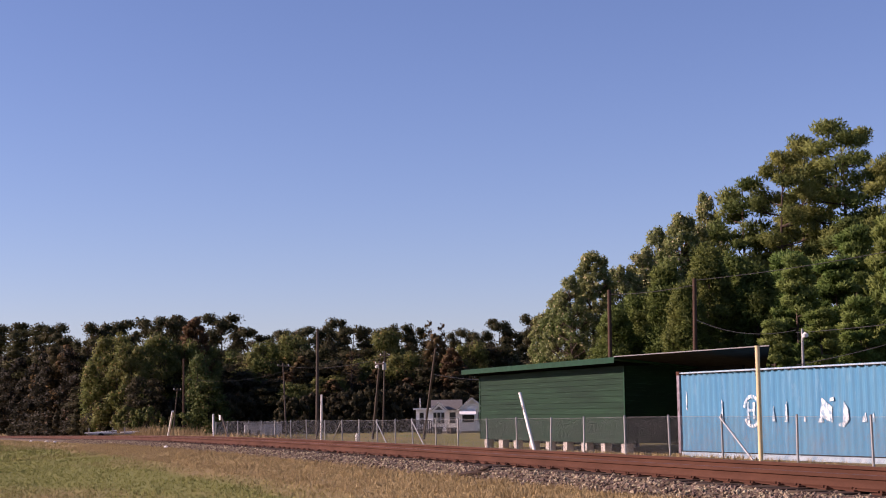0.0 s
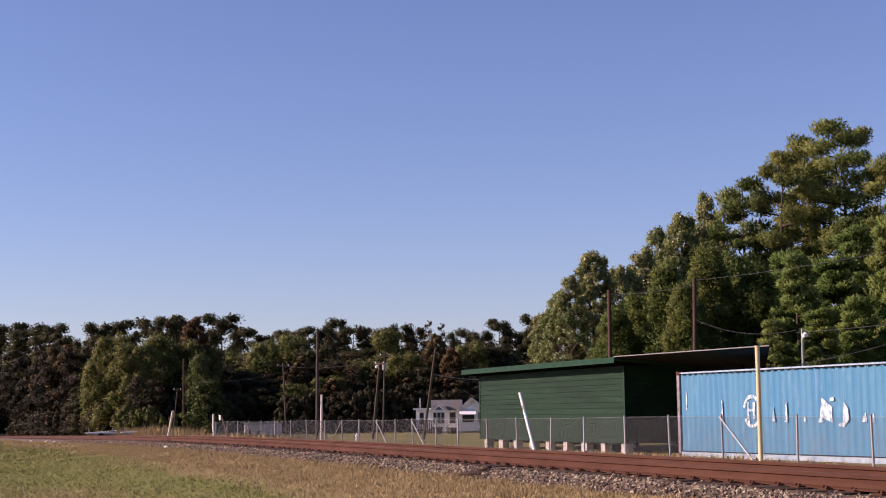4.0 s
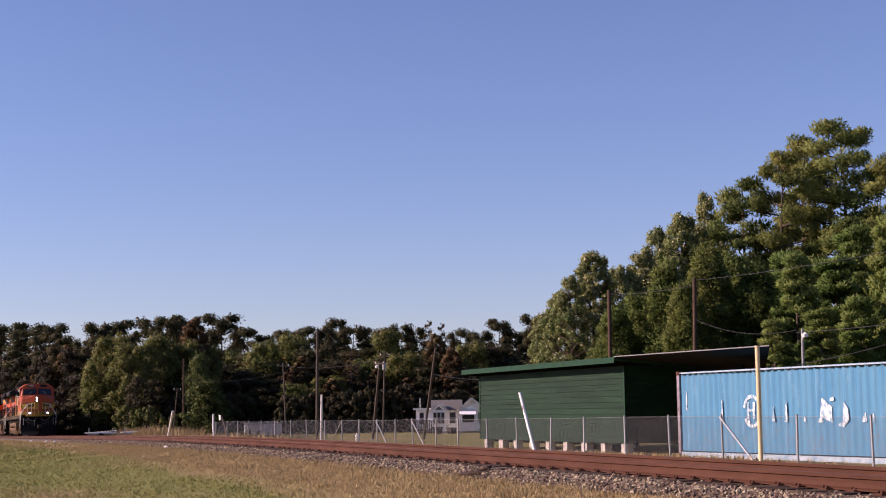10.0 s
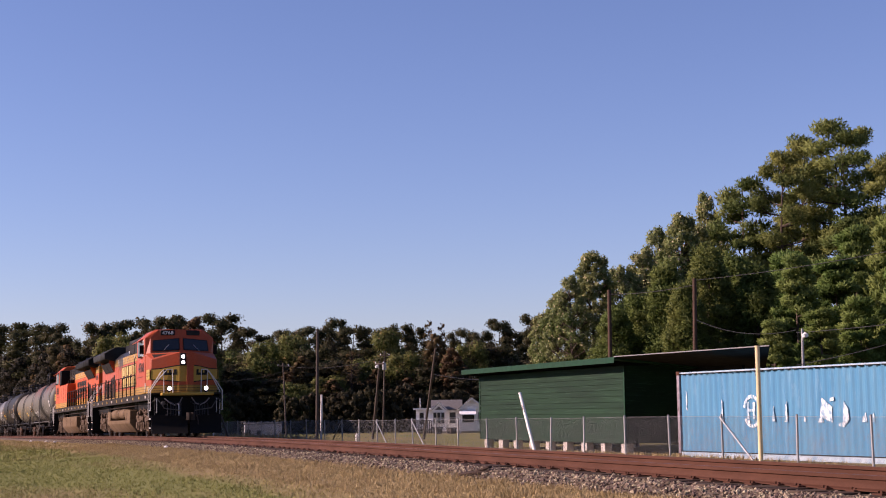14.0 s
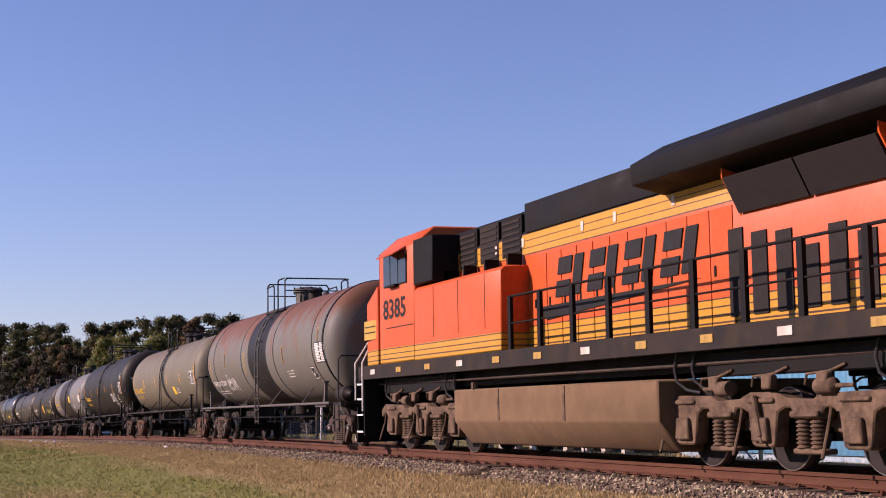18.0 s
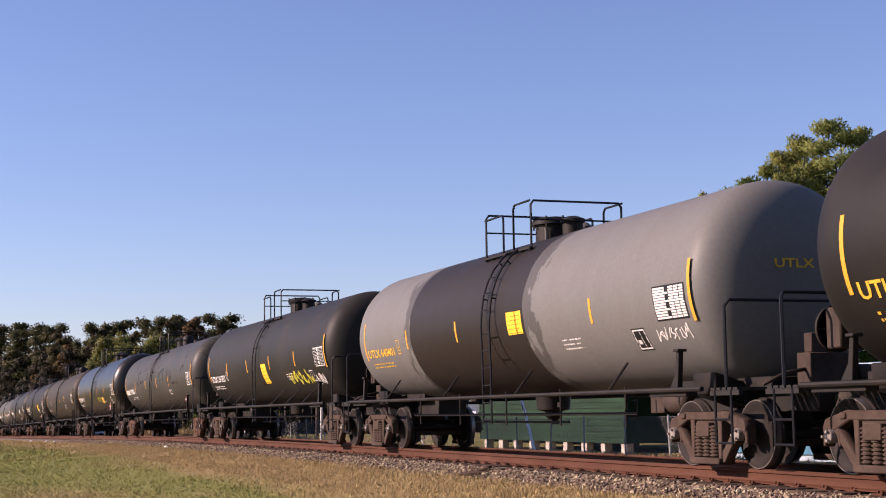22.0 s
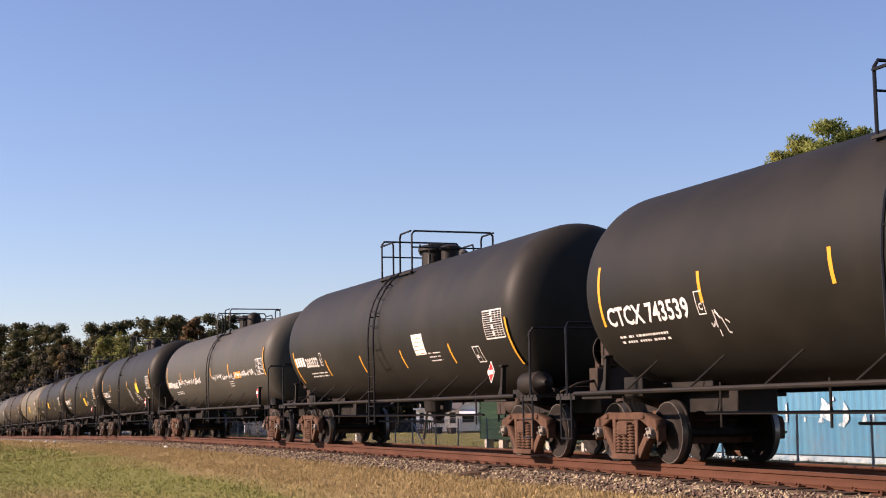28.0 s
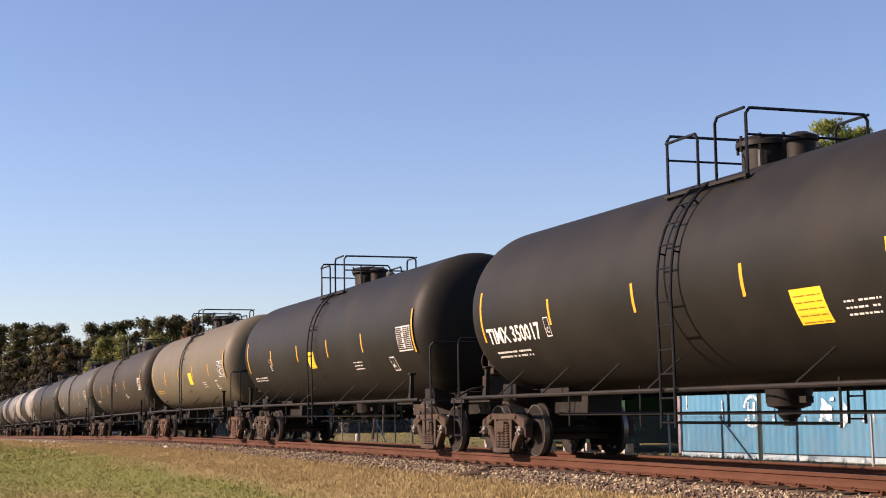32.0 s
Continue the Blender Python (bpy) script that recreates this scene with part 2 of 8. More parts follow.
    def loft(self, rings):
        """Joins rings of equally many points, capped."""
        n = len(rings[0])
        vs = [p for r in rings for p in r]
        fs = []
        for i in range(len(rings) - 1):
            o = i * n
            fs += [(o + k, o + (k + 1) % n, o + n + (k + 1) % n, o + n + k) for k in range(n)]
        fs += [tuple(range(n - 1, -1, -1)), tuple(range((len(rings) - 1) * n, len(rings) * n))]
        return self.add(vs, fs)


def mesh_of(name, geo, bevel=0.0, smooth=40.0):
    me = bpy.data.meshes.new(name)
    me.from_pydata(geo.v, [], geo.f)
    bm = bmesh.new()
    bm.from_mesh(me)
    if len(bm.faces) < 60000:
        bmesh.ops.recalc_face_normals(bm, faces=bm.faces)
    if bevel:
        edges = [e for e in bm.edges if len(e.link_faces) == 2 and e.calc_face_angle(0) > 0.5]
        bmesh.ops.bevel(bm, geom=edges, offset=bevel, segments=1, affect="EDGES", clamp_overlap=True)
    bm.to_mesh(me)
    bm.free()
    if smooth:
        me.polygons.foreach_set("use_smooth", [True] * len(me.polygons))
        me.set_sharp_from_angle(angle=radians(smooth))
    return me


def part(name, geo, material, parent=None, label="", bevel=0.0, smooth=40.0, at=None):
    """Links a mesh as one object under a thing or under a part."""
    me = geo if isinstance(geo, bpy.types.Mesh) else mesh_of(name, geo, bevel, smooth)
    ob = new(name, me)
    mt = M[material] if isinstance(material, str) else material
    if not me.materials:
        me.materials.append(None)
    ob.material_slots[0].link = "OBJECT"
    ob.material_slots[0].material = mt
    if parent is not None:
        ob.parent = parent
    if at is not None:
        ob.matrix_basis = at
    if label:
        ob["label"] = label
    return ob


def thing(name, label, category, at=None, group=""):
    ob = new(name)
    ob.empty_display_size = 0.3
    if at is not None:
        ob.matrix_basis = at
    return tagged(ob, label, category, group)


def structure(name, geo, material, label="", bevel=0.0, smooth=40.0):
    return tagged(part(name, geo, material, None, label, bevel, smooth), kind="structure")
# ---- lettering: outlines of the built-in font as flat meshes
def letters(words):
    made = {}
    for w in words:
        cu = bpy.data.curves.new("lettering", "FONT")
        cu.body, cu.size, cu.resolution_u, cu.offset = w, 1.0, 2, 0.022
        made[w] = new("lettering", cu)
    dg = bpy.context.evaluated_depsgraph_get()
    out = {}
    for w, ob in made.items():
        me = bpy.data.meshes.new_from_object(ob.evaluated_get(dg))
        vs = [tuple(v.co) for v in me.vertices]
        fs = [tuple(p.vertices) for p in me.polygons]
        x0, x1 = min(v[0] for v in vs), max(v[0] for v in vs)
        y0, y1 = min(v[1] for v in vs), max(v[1] for v in vs)
        # unit height, start at 0; width over height kept
        out[w] = ([((v[0] - x0) / (y1 - y0), (v[1] - y0) / (y1 - y0)) for v in vs], fs, (x1 - x0) / (y1 - y0))
        bpy.data.objects.remove(ob)
        bpy.data.meshes.remove(me)
    return out


TEXT = letters(["4768", "8385", "SHQX 7207", "SHQX 7", "UTLX 642032", "UTLX 675861", "UTLX 6", "INEDIBLE", "TALLOW", "BONK", "IS SPED", "UTLX 640401", "TCBX 251327", "TCBX 2", "79708",
                "CBTX 743119", "CBTX 7", "CTCX 743539", "200332", "80005", "TAEX 2162", "TIMX 350017", "C", "CAPY"])


def word(name, text, material, parent, wide, high, place, label=""):
    """Lettering of that width and height, laid on a surface by place(u, v)."""
    pts, fs, _ = TEXT[text]
    w = max(p[0] for p in pts)
    g = Geo().add([place(p[0] / w * wide, p[1] * high) for p in pts], fs)
    return part(name, g, material, parent, label, smooth=0)
# ---- ground, line and verges
def lerp_table(t, table):
    for (a, va), (b, vb) in zip(table, table[1:]):
        if t <= b:
            return va + (vb - va) * max(0.0, (t - a) / (b - a))
    return table[-1][1]


def grade(x):
    """The height of the rails: level by the shed, falling gently towards the wood."""
    s = min(235.0, -x) - 35
    return -0.03 - (0.0 if s < 0 else 0.000117 * s * s if s < 45 else 0.237 + 0.0105 * (s - 45))


def ground_z(x, y):
    base = lerp_table(y, [(-60, -0.85), (-8, -0.78), (-4, -0.55), (-2.1, -0.36), (2.1, -0.36), (3.6, -0.40), (6.7, -0.42), (8.5, -0.52), (11, -0.70), (14, -0.70)])
    line, yard = -grade(x), min(1.2, 0.0042 * max(0.0, math.hypot(x, y + 11.4) - 37))
    yard += (line - yard) * max(0.0, min(1.0, (-x - 85) / 40)) * max(0.0, min(1.0, (22 - y) / 10))
    k = max(0.0, min(1.0, (y - 3) / 3.7))
    return base - line * (1 - k) - yard * k + 0.05 * noise.noise((x * 0.21, y * 0.33, 0)) * (1 if abs(y) > 3 else 0.3)


def make_ground():
    xs = [-4000, -2200, -1200, -700, -450, -330] + [-260 + 2.5 * i for i in range(0, 108)] + [20, 60, 160, 500, 1500, 4000]
    ys = [-4000, -1500, -500, -150, -60, -30] + [-20 + 0.8 * i for i in range(0, 50)] + [22 + 4 * i for i in range(30)] + [160, 220, 320, 600, 1500, 4000]
    g = Geo()
    vs = [(x, y, ground_z(x, y)) for y in ys for x in xs]
    n = len(xs)
    fs = [(j * n + i, j * n + i + 1, (j + 1) * n + i + 1, (j + 1) * n + i) for j in range(len(ys) - 1) for i in range(n - 1)]
    g.add(vs, fs)
    mt, nt, bsdf, vec = shader("mown_autumn_grass", True)
    sep = nt.nodes.new("ShaderNodeSeparateXYZ")
    nt.links.new(vec, sep.inputs[0])
    patch = noise_tex(nt, vec, 0.30, 4, 0.6, (0.22, 1.0, 1))
    fine = noise_tex(nt, vec, 9, 5, 0.7)
    near = calc(nt, "MULTIPLY_ADD", sep.outputs[1], -0.22, -0.95)
    wet = calc(nt, "ADD", calc(nt, "MINIMUM", calc(nt, "MAXIMUM", near, -0.5), 0.22), patch)
    yard = calc(nt, "MINIMUM", calc(nt, "MAXIMUM", calc(nt, "MULTIPLY_ADD", sep.outputs[1], 0.15, -1.2), 0.0), 0.62)
    wet = calc(nt, "ADD", wet, yard)
    col = mixc(nt, ramp(nt, wet, [(0.48, 0.0), (0.72, 1.0)]), (0.275, 0.205, 0.096), (0.170, 0.182, 0.054))
    col = mixc(nt, 0.24, col, ramp(nt, fine, [(0.3, (0.0258, 0.0215, 0.00946)), (0.7, (0.27, 0.215, 0.095))]))
    nt.links.new(col, bsdf.inputs["Base Color"])
    bsdf.inputs["Roughness"].default_value, bsdf.inputs["Specular IOR Level"].default_value = 0.95, 0.05
    bumped(nt, bsdf, fine, 0.5, 0.05)
    structure("ground", g, mt, "dry tan and green grass along the railway line", smooth=0)


RAIL_Y = 0.7555
LINE = (-460.0, 70.0)


def make_line():
    steps = [LINE[0]] + [-240.0 + 5 * i for i in range(46)] + [LINE[1]]

    def swept(outline):
        return Geo().loft([[(x, p, q + grade(x)) for p, q in outline] for x in steps])

    structure("ballast_bed", swept([(-2.15, -0.46), (-1.55, -0.235), (-1.0, -0.225), (1.0, -0.225), (1.55, -0.235), (2.3, -0.55)]), M["stone_bed"], "grey crushed stone under the railway track")
    track = tagged(new("railway_track"), "rusty steel rails on weathered wooden sleepers", "railway track", kind="structure")
    prof = [(-0.076, -0.185), (0.076, -0.185), (0.076, -0.172), (0.016, -0.152), (0.010, -0.10), (0.010, -0.058), (0.036, -0.045), (0.036, -0.008), (0.028, 0.0),
            (-0.028, 0.0), (-0.036, -0.008), (-0.036, -0.045), (-0.010, -0.058), (-0.010, -0.10), (-0.016, -0.152), (-0.076, -0.172)]
    for y in (-RAIL_Y, RAIL_Y):
        rail = part("rail", swept([(p + y, q) for p, q in prof]), "rail_rust", track, "rusty brown steel rail", smooth=0)
        part("rail_head", swept([(y - 0.027, 0.0), (y + 0.027, 0.0), (y + 0.027, 0.0015), (y - 0.027, 0.0015)]), "rail_top", rail, "worn running surface", smooth=0)
    tie = mesh_of("sleeper", Geo().box(-0.115, 0.115, -1.32, 1.32, -0.42, -0.196), 0.012)
    plate = mesh_of("tie_plate", Geo().box(-0.09, 0.09, -0.17, 0.17, -0.197, -0.178).box(-0.07, -0.045, -0.115, -0.085, -0.18, -0.15).box(0.045, 0.07, 0.085, 0.115, -0.18, -0.15)
                    .box(-0.02, 0.02, -0.11, -0.076, -0.2, -0.155).box(-0.02, 0.02, 0.076, 0.11, -0.2, -0.155), 0)
    rng = random.Random(5)
    for i in range(170):
        x = -98 + i * 0.535
        t = part("sleeper", tie, "tie_wood", track, at=pose(x + rng.uniform(-0.03, 0.03), rng.uniform(-0.05, 0.05), grade(x) + rng.uniform(-0.012, 0.012), 0, 0, rng.uniform(-1.5, 1.5)))
        if i > 60:
            for s in (-1, 1):
                part("tie_plate", plate, "rail_rust", t, at=pose(0, s * RAIL_Y, 0))
    far = Geo()
    for i in range(260):
        x = -98.4 - 0.535 * i
        far.box(x - 0.115, x + 0.115, -1.32, 1.32, grade(x) - 0.42, grade(x) - 0.196)
    tagged(part("far_sleepers", far, "tie_wood", track), kind="stuff")


def soup(name, verts, faces, material, label, category="", kind="stuff", parent=None):
    me = bpy.data.meshes.new(name)
    me.from_pydata(verts.tolist(), [], faces.tolist())
    ob = part(name, me, material, parent, label)
    return tagged(ob, category=category, kind=kind)


def make_stones():
    rng = np.random.default_rng(3)
    n = 24000
    x = -13 - 85 * rng.random(n) ** 1.6
    y = -1.2 - rng.random(n) ** 1.3 * 0.95 - rng.random(n) ** 6 * 0.9
    far = rng.random(n) < 0.16
    y = np.where(far, 1.2 + rng.random(n) * 1.2, y)
    mid = rng.random(n) < 0.2
    y = np.where(mid, -1.3 + rng.random(n) * 2.6, y)
    ay = np.abs(y)
    z = np.interp(ay, [0, 1.0, 1.55, 2.15, 3.2], [-0.225, -0.225, -0.235, -0.44, -0.47]) + np.array([grade(q) for q in x])
    size = 0.015 + 0.026 * rng.random(n) ** 1.5
    octa = np.array([(1, 0, 0), (0, 1, 0), (-1, 0, 0), (0, -1, 0), (0, 0, 1), (0, 0, -1)], float)
    tri = np.array([(0, 1, 4), (1, 2, 4), (2, 3, 4), (3, 0, 4), (1, 0, 5), (2, 1, 5), (3, 2, 5), (0, 3, 5)])
    jit = 1 + 0.55 * (rng.random((n, 6, 3)) - 0.5)
    ang = rng.random(n) * 6.283
    c, s = np.cos(ang)[:, None], np.sin(ang)[:, None]
    p = octa[None] * jit + (rng.random((n, 6, 3)) - 0.5) * 0.5
    q = np.stack([p[..., 0] * c - p[..., 1] * s, p[..., 0] * s + p[..., 1] * c, p[..., 2] * 0.8], -1) * size[:, None, None]
    v = (q + np.stack([x, y, z + size * 0.3], -1)[:, None]).reshape(-1, 3)
    f = (tri[None] + 6 * np.arange(n)[:, None, None]).reshape(-1, 3)
    soup("ballast_stones", v, f, "stone", "loose grey and rust-stained ballast stones beside the rails", "gravel")


def make_grass():
    """Tufts of blades on the verge, denser and taller towards the stones."""
    rng = np.random.default_rng(9)

    def tufts(name, n, xr, yr, hgt, width, material, label, blades=4, lean=0.55, power=1.5):
        x = xr[1] - (xr[1] - xr[0]) * rng.random(n) ** power
        y = yr[0] + (yr[1] - yr[0]) * rng.random(n)
        z = np.array([ground_z(a, b) for a, b in zip(x, y)])
        clump = np.array([noise.noise((a * 0.9, b * 0.9, 3)) for a, b in zip(x, y)])
        h = hgt * (0.55 + 0.9 * rng.random(n)) * (1 + 0.6 * clump)
        v = np.zeros((n, blades, 3, 3))
        ang = rng.random((n, blades)) * 6.283
        dx, dy = np.cos(ang), np.sin(ang)
        off = 0.05 * (rng.random((n, blades, 2)) - 0.5)
        hh = h[:, None] * (0.6 + 0.6 * rng.random((n, blades)))
        bx, by = x[:, None] + off[..., 0], y[:, None] + off[..., 1]
        w = width * (0.6 + 0.8 * rng.random((n, blades)))
        v[:, :, 0] = np.stack([bx - dy * w, by + dx * w, np.repeat(z[:, None] - 0.01, blades, 1)], -1)
        v[:, :, 1] = np.stack([bx + dy * w, by - dx * w, np.repeat(z[:, None] - 0.01, blades, 1)], -1)
        v[:, :, 2] = np.stack([bx + dx * hh * lean, by + dy * hh * lean, z[:, None] + hh], -1)
        f = np.arange(n * blades * 3).reshape(-1, 3)
        soup(name, v.reshape(-1, 3), f, material, label, "grass")

    tufts("verge_grass", 30000, (-62, -15), (-10.6, -2.1), 0.045, 0.007, "grass_blade", "short dry and green grass of the mown verge")
    tufts("far_verge_grass", 14000, (-170, -58), (-11.5, -2.3), 0.07, 0.016, "grass_blade", "mown grass further along the verge", power=1.0)
    tufts("dry_weeds", 15000, (-75, -14), (-4.2, -1.65), 0.062, 0.005, "straw", "tall dry straw-coloured weeds beside the ballast", blades=5, lean=0.45)
    tufts("fence_weeds", 4200, (-100, -26), (4.6, 7.4), 0.085, 0.010, "straw", "dry weeds growing along the chain-link fence", blades=4, power=1.0)
    tufts("wood_edge_weeds", 2600, (-130, -112), (5.6, 10.0), 0.62, 0.03, "straw", "high tan weeds at the edge of the wood", blades=5, power=1.0)
    tufts("left_weeds", 1500, (-112, -72), (4.4, 8.5), 0.26, 0.03, "straw", "tall dry weeds below the trees", blades=5, power=1.0)


def blade_material(name, green, straw, lo, hi):
    mt, nt, bsdf, vec = shader(name, True)
    rnd = nt.nodes.new("ShaderNodeNewGeometry").outputs["Random Per Island"]
    sep = nt.nodes.new("ShaderNodeSeparateXYZ")
    nt.links.new(vec, sep.inputs[0])
    patch = noise_tex(nt, vec, 0.30, 4, 0.6, (0.22, 1.0, 1))
    near = calc(nt, "MULTIPLY_ADD", sep.outputs[1], -0.22, -0.95)
    wet = calc(nt, "ADD", calc(nt, "MINIMUM", calc(nt, "MAXIMUM", near, -0.5), 0.22), patch)
    col = mixc(nt, ramp(nt, calc(nt, "MULTIPLY_ADD", calc(nt, "SUBTRACT", rnd, 0.5), 0.3, wet), [(lo, 0.0), (hi, 1.0)]), straw, green)
    h = nt.nodes.new("ShaderNodeHueSaturation")
    nt.links.new(calc(nt, "MULTIPLY_ADD", rnd, 0.5, 0.78), h.inputs["Value"])
    nt.links.new(col, h.inputs["Color"])
    nt.links.new(h.outputs[0], bsdf.inputs["Base Color"])
    bsdf.inputs["Roughness"].default_value, bsdf.inputs["Specular IOR Level"].default_value = 0.8, 0.1
    return mt


M["stone_bed"] = paint("ballast_bed", (0.15, 0.112, 0.078), (0.045, 0.030, 0.021), 0.95, scale=9, amount=0.9, fine=30, bump=0.9, world_space=True)
M["grass_blade"] = blade_material("grass_blades", (0.205, 0.210, 0.062), (0.335, 0.255, 0.120), 0.48, 0.72)
M["straw"] = blade_material("straw_blades", (0.205, 0.170, 0.068), (0.305, 0.226, 0.113), 0.7, 1.0)
make_ground()
make_line()
make_stones()
make_grass()


def make_debris():
    g = Geo().box(-0.42, 0.42, -0.09, 0.09, 0, 0.05, pose(0, 0, 0, 2, 4, 6)).box(-0.3, 0.22, -0.05, 0.07, 0.045, 0.085, pose(0, 0, 0, -3, -7, -4))
    tagged(part("broken_sleeper", g, "tie_wood", None, bevel=0.01, at=pose(-24.9, -1.72, -0.32, 6, -9, 38)), "split piece of dark old sleeper lying on the ballast", "wood scrap")
    g = Geo().loft([[(0.12 * math.cos(a) * s, 0.09 * math.sin(a) * s, z) for a in (0, 1, 2.1, 3.3, 4.4, 5.4)] for s, z in ((1, 0), (1.1, 0.04), (0.5, 0.1))])
    for i, (x, y) in enumerate(((-57.4, -1.95), (-112, -2.7), (-104, -2.3), (-96, -2.5))):
        tagged(part("white_stone", g, "white_paint", None, bevel=0.01, at=pose(x, y, grade(x) - 0.37, 0, 0, 40 * i)), "pale lump of rock beside the track", "rock")


make_debris()
# ---- yard beyond the line: fence, shed, container, posts, house
FENCE_Y, GROUND = 6.7, -0.70
def shed_boards():
    mt, nt, bsdf, vec = shader("green_shed_boards")
    rnd = nt.nodes.new("ShaderNodeObjectInfo").outputs["Random"]
    big = ramp(nt, noise_tex(nt, vec, 1.2, 5, 0.6, (0.3, 1, 2)), [(0.35, 0.0), (0.7, 1.0)])
    col = mixc(nt, big, (0.0058, 0.029, 0.0112), (0.0030, 0.014, 0.0060))
    col = mixc(nt, calc(nt, "MULTIPLY", rnd, 0.5), col, (0.0040, 0.021, 0.0092))
    scuff = ramp(nt, noise_tex(nt, vec, 1.6, 6, 0.72, (0.30, 1, 16)), [(0.56, 0.0), (0.68, 0.7)])
    col = mixc(nt, scuff, col, (0.030, 0.076, 0.043))
    nt.links.new(col, bsdf.inputs["Base Color"])
    bsdf.inputs["Roughness"].default_value, bsdf.inputs["Specular IOR Level"].default_value = 0.66, 0.16
    bumped(nt, bsdf, noise_tex(nt, vec, 5, 4, 0.6, (0.3, 1, 6)), 0.3, 0.012)
    return mt


M["shed_green"] = shed_boards()
M["fascia_green"] = paint("green_fascia", (0.0095, 0.043, 0.020), (0.005, 0.021, 0.011), 0.55, scale=2)
M["roof_metal"] = paint("grey_sheet_roof", (0.258, 0.258, 0.2494), (0.1376, 0.1032, 0.086), 0.5, 0.4, scale=2)
# near-black timber; its colour also stands in for shade in the bay
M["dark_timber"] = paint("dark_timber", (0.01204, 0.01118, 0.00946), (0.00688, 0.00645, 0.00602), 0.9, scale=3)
M["block"] = paint("whitewashed_block", (0.473, 0.43, 0.3784), (0.215, 0.172, 0.1376), 0.9, scale=4, amount=0.7)
M["old_yellow"] = paint("faded_cream_paint", (0.6192, 0.516, 0.2924), (0.43, 0.3182, 0.172), 0.65, scale=4, stretch=(2, 2, 0.5), amount=0.6)


def make_fence():
    fence = thing("chain_link_fence", "low galvanised chain-link fence with steel posts beside the line", "fence", pose(0, FENCE_Y, 0))
    post = mesh_of("fence_post", Geo().rod((0, 0, 0), (0, 0, 1.03), 0.028, 8).rod((0, 0, 1.03), (0, 0, 1.055), 0.033, 8, 0.01))
    rng = random.Random(4)
    xs = [-22.57, -25.12, -27.79, -30.91, -33.48, -35.94, -38.51, -40.83, -43.43, -45.94, -48.72, -51.0, -53.61, -55.74, -58.11, -60.67, -63.26, -66.16, -69.41, -72.5, -75.87, -78.98, -82.26, -84.94, -88.1, -91.43]
    for x in xs:
        part("post", post, "galvanised", fence, at=pose(x, 0, ground_z(x, FENCE_Y) - 0.02, rng.uniform(-1.5, 1.5), rng.uniform(-2, 2)))
    for x, dx in ((-30.91, 1.42), (-53.61, 1.54), (-58.11, 1.54), (-63.26, -1.62)):
        part("brace", Geo().rod((x, -0.05, ground_z(x, FENCE_Y) + 0.96), (x + dx, -0.05, ground_z(x, FENCE_Y) - 0.03), 0.023), "galvanised", fence, "slanting pipe brace")
    a, b = xs[-1], xs[0]
    rail = Geo()
    for x0, x1 in zip(xs, xs[1:]):
        rail.rod((x0, -0.0, ground_z(x0, FENCE_Y) + 0.98), (x1, 0, ground_z(x1, FENCE_Y) + 0.98), 0.0045, 6)
    part("top_wire", rail, "galvanised", fence)
    # woven wire: two sets of slanting strands
    v, f = [], []
    pitch, r = 0.065, 0.0018
    for k in range(int((b - a) / pitch)):
        x = a + k * pitch
        zb = ground_z(x, FENCE_Y) + 0.04
        for s in (1, -1):
            x1, z1, y0 = x + s * 0.93, zb + 0.93, 0.006 * s
            n = len(v)
            v += [(x - r, y0, zb), (x + r, y0, zb), (x, y0 + 2 * r, zb), (x1 - r, y0, z1), (x1 + r, y0, z1), (x1, y0 + 2 * r, z1)]
            f += [(n, n + 1, n + 4, n + 3), (n + 1, n + 2, n + 5, n + 4), (n + 2, n, n + 3, n + 5)]
    me = bpy.data.meshes.new("wire_mesh")
    me.from_pydata(v, [], f)
    tagged(part("wire_mesh", me, "wire", fence), kind="stuff")


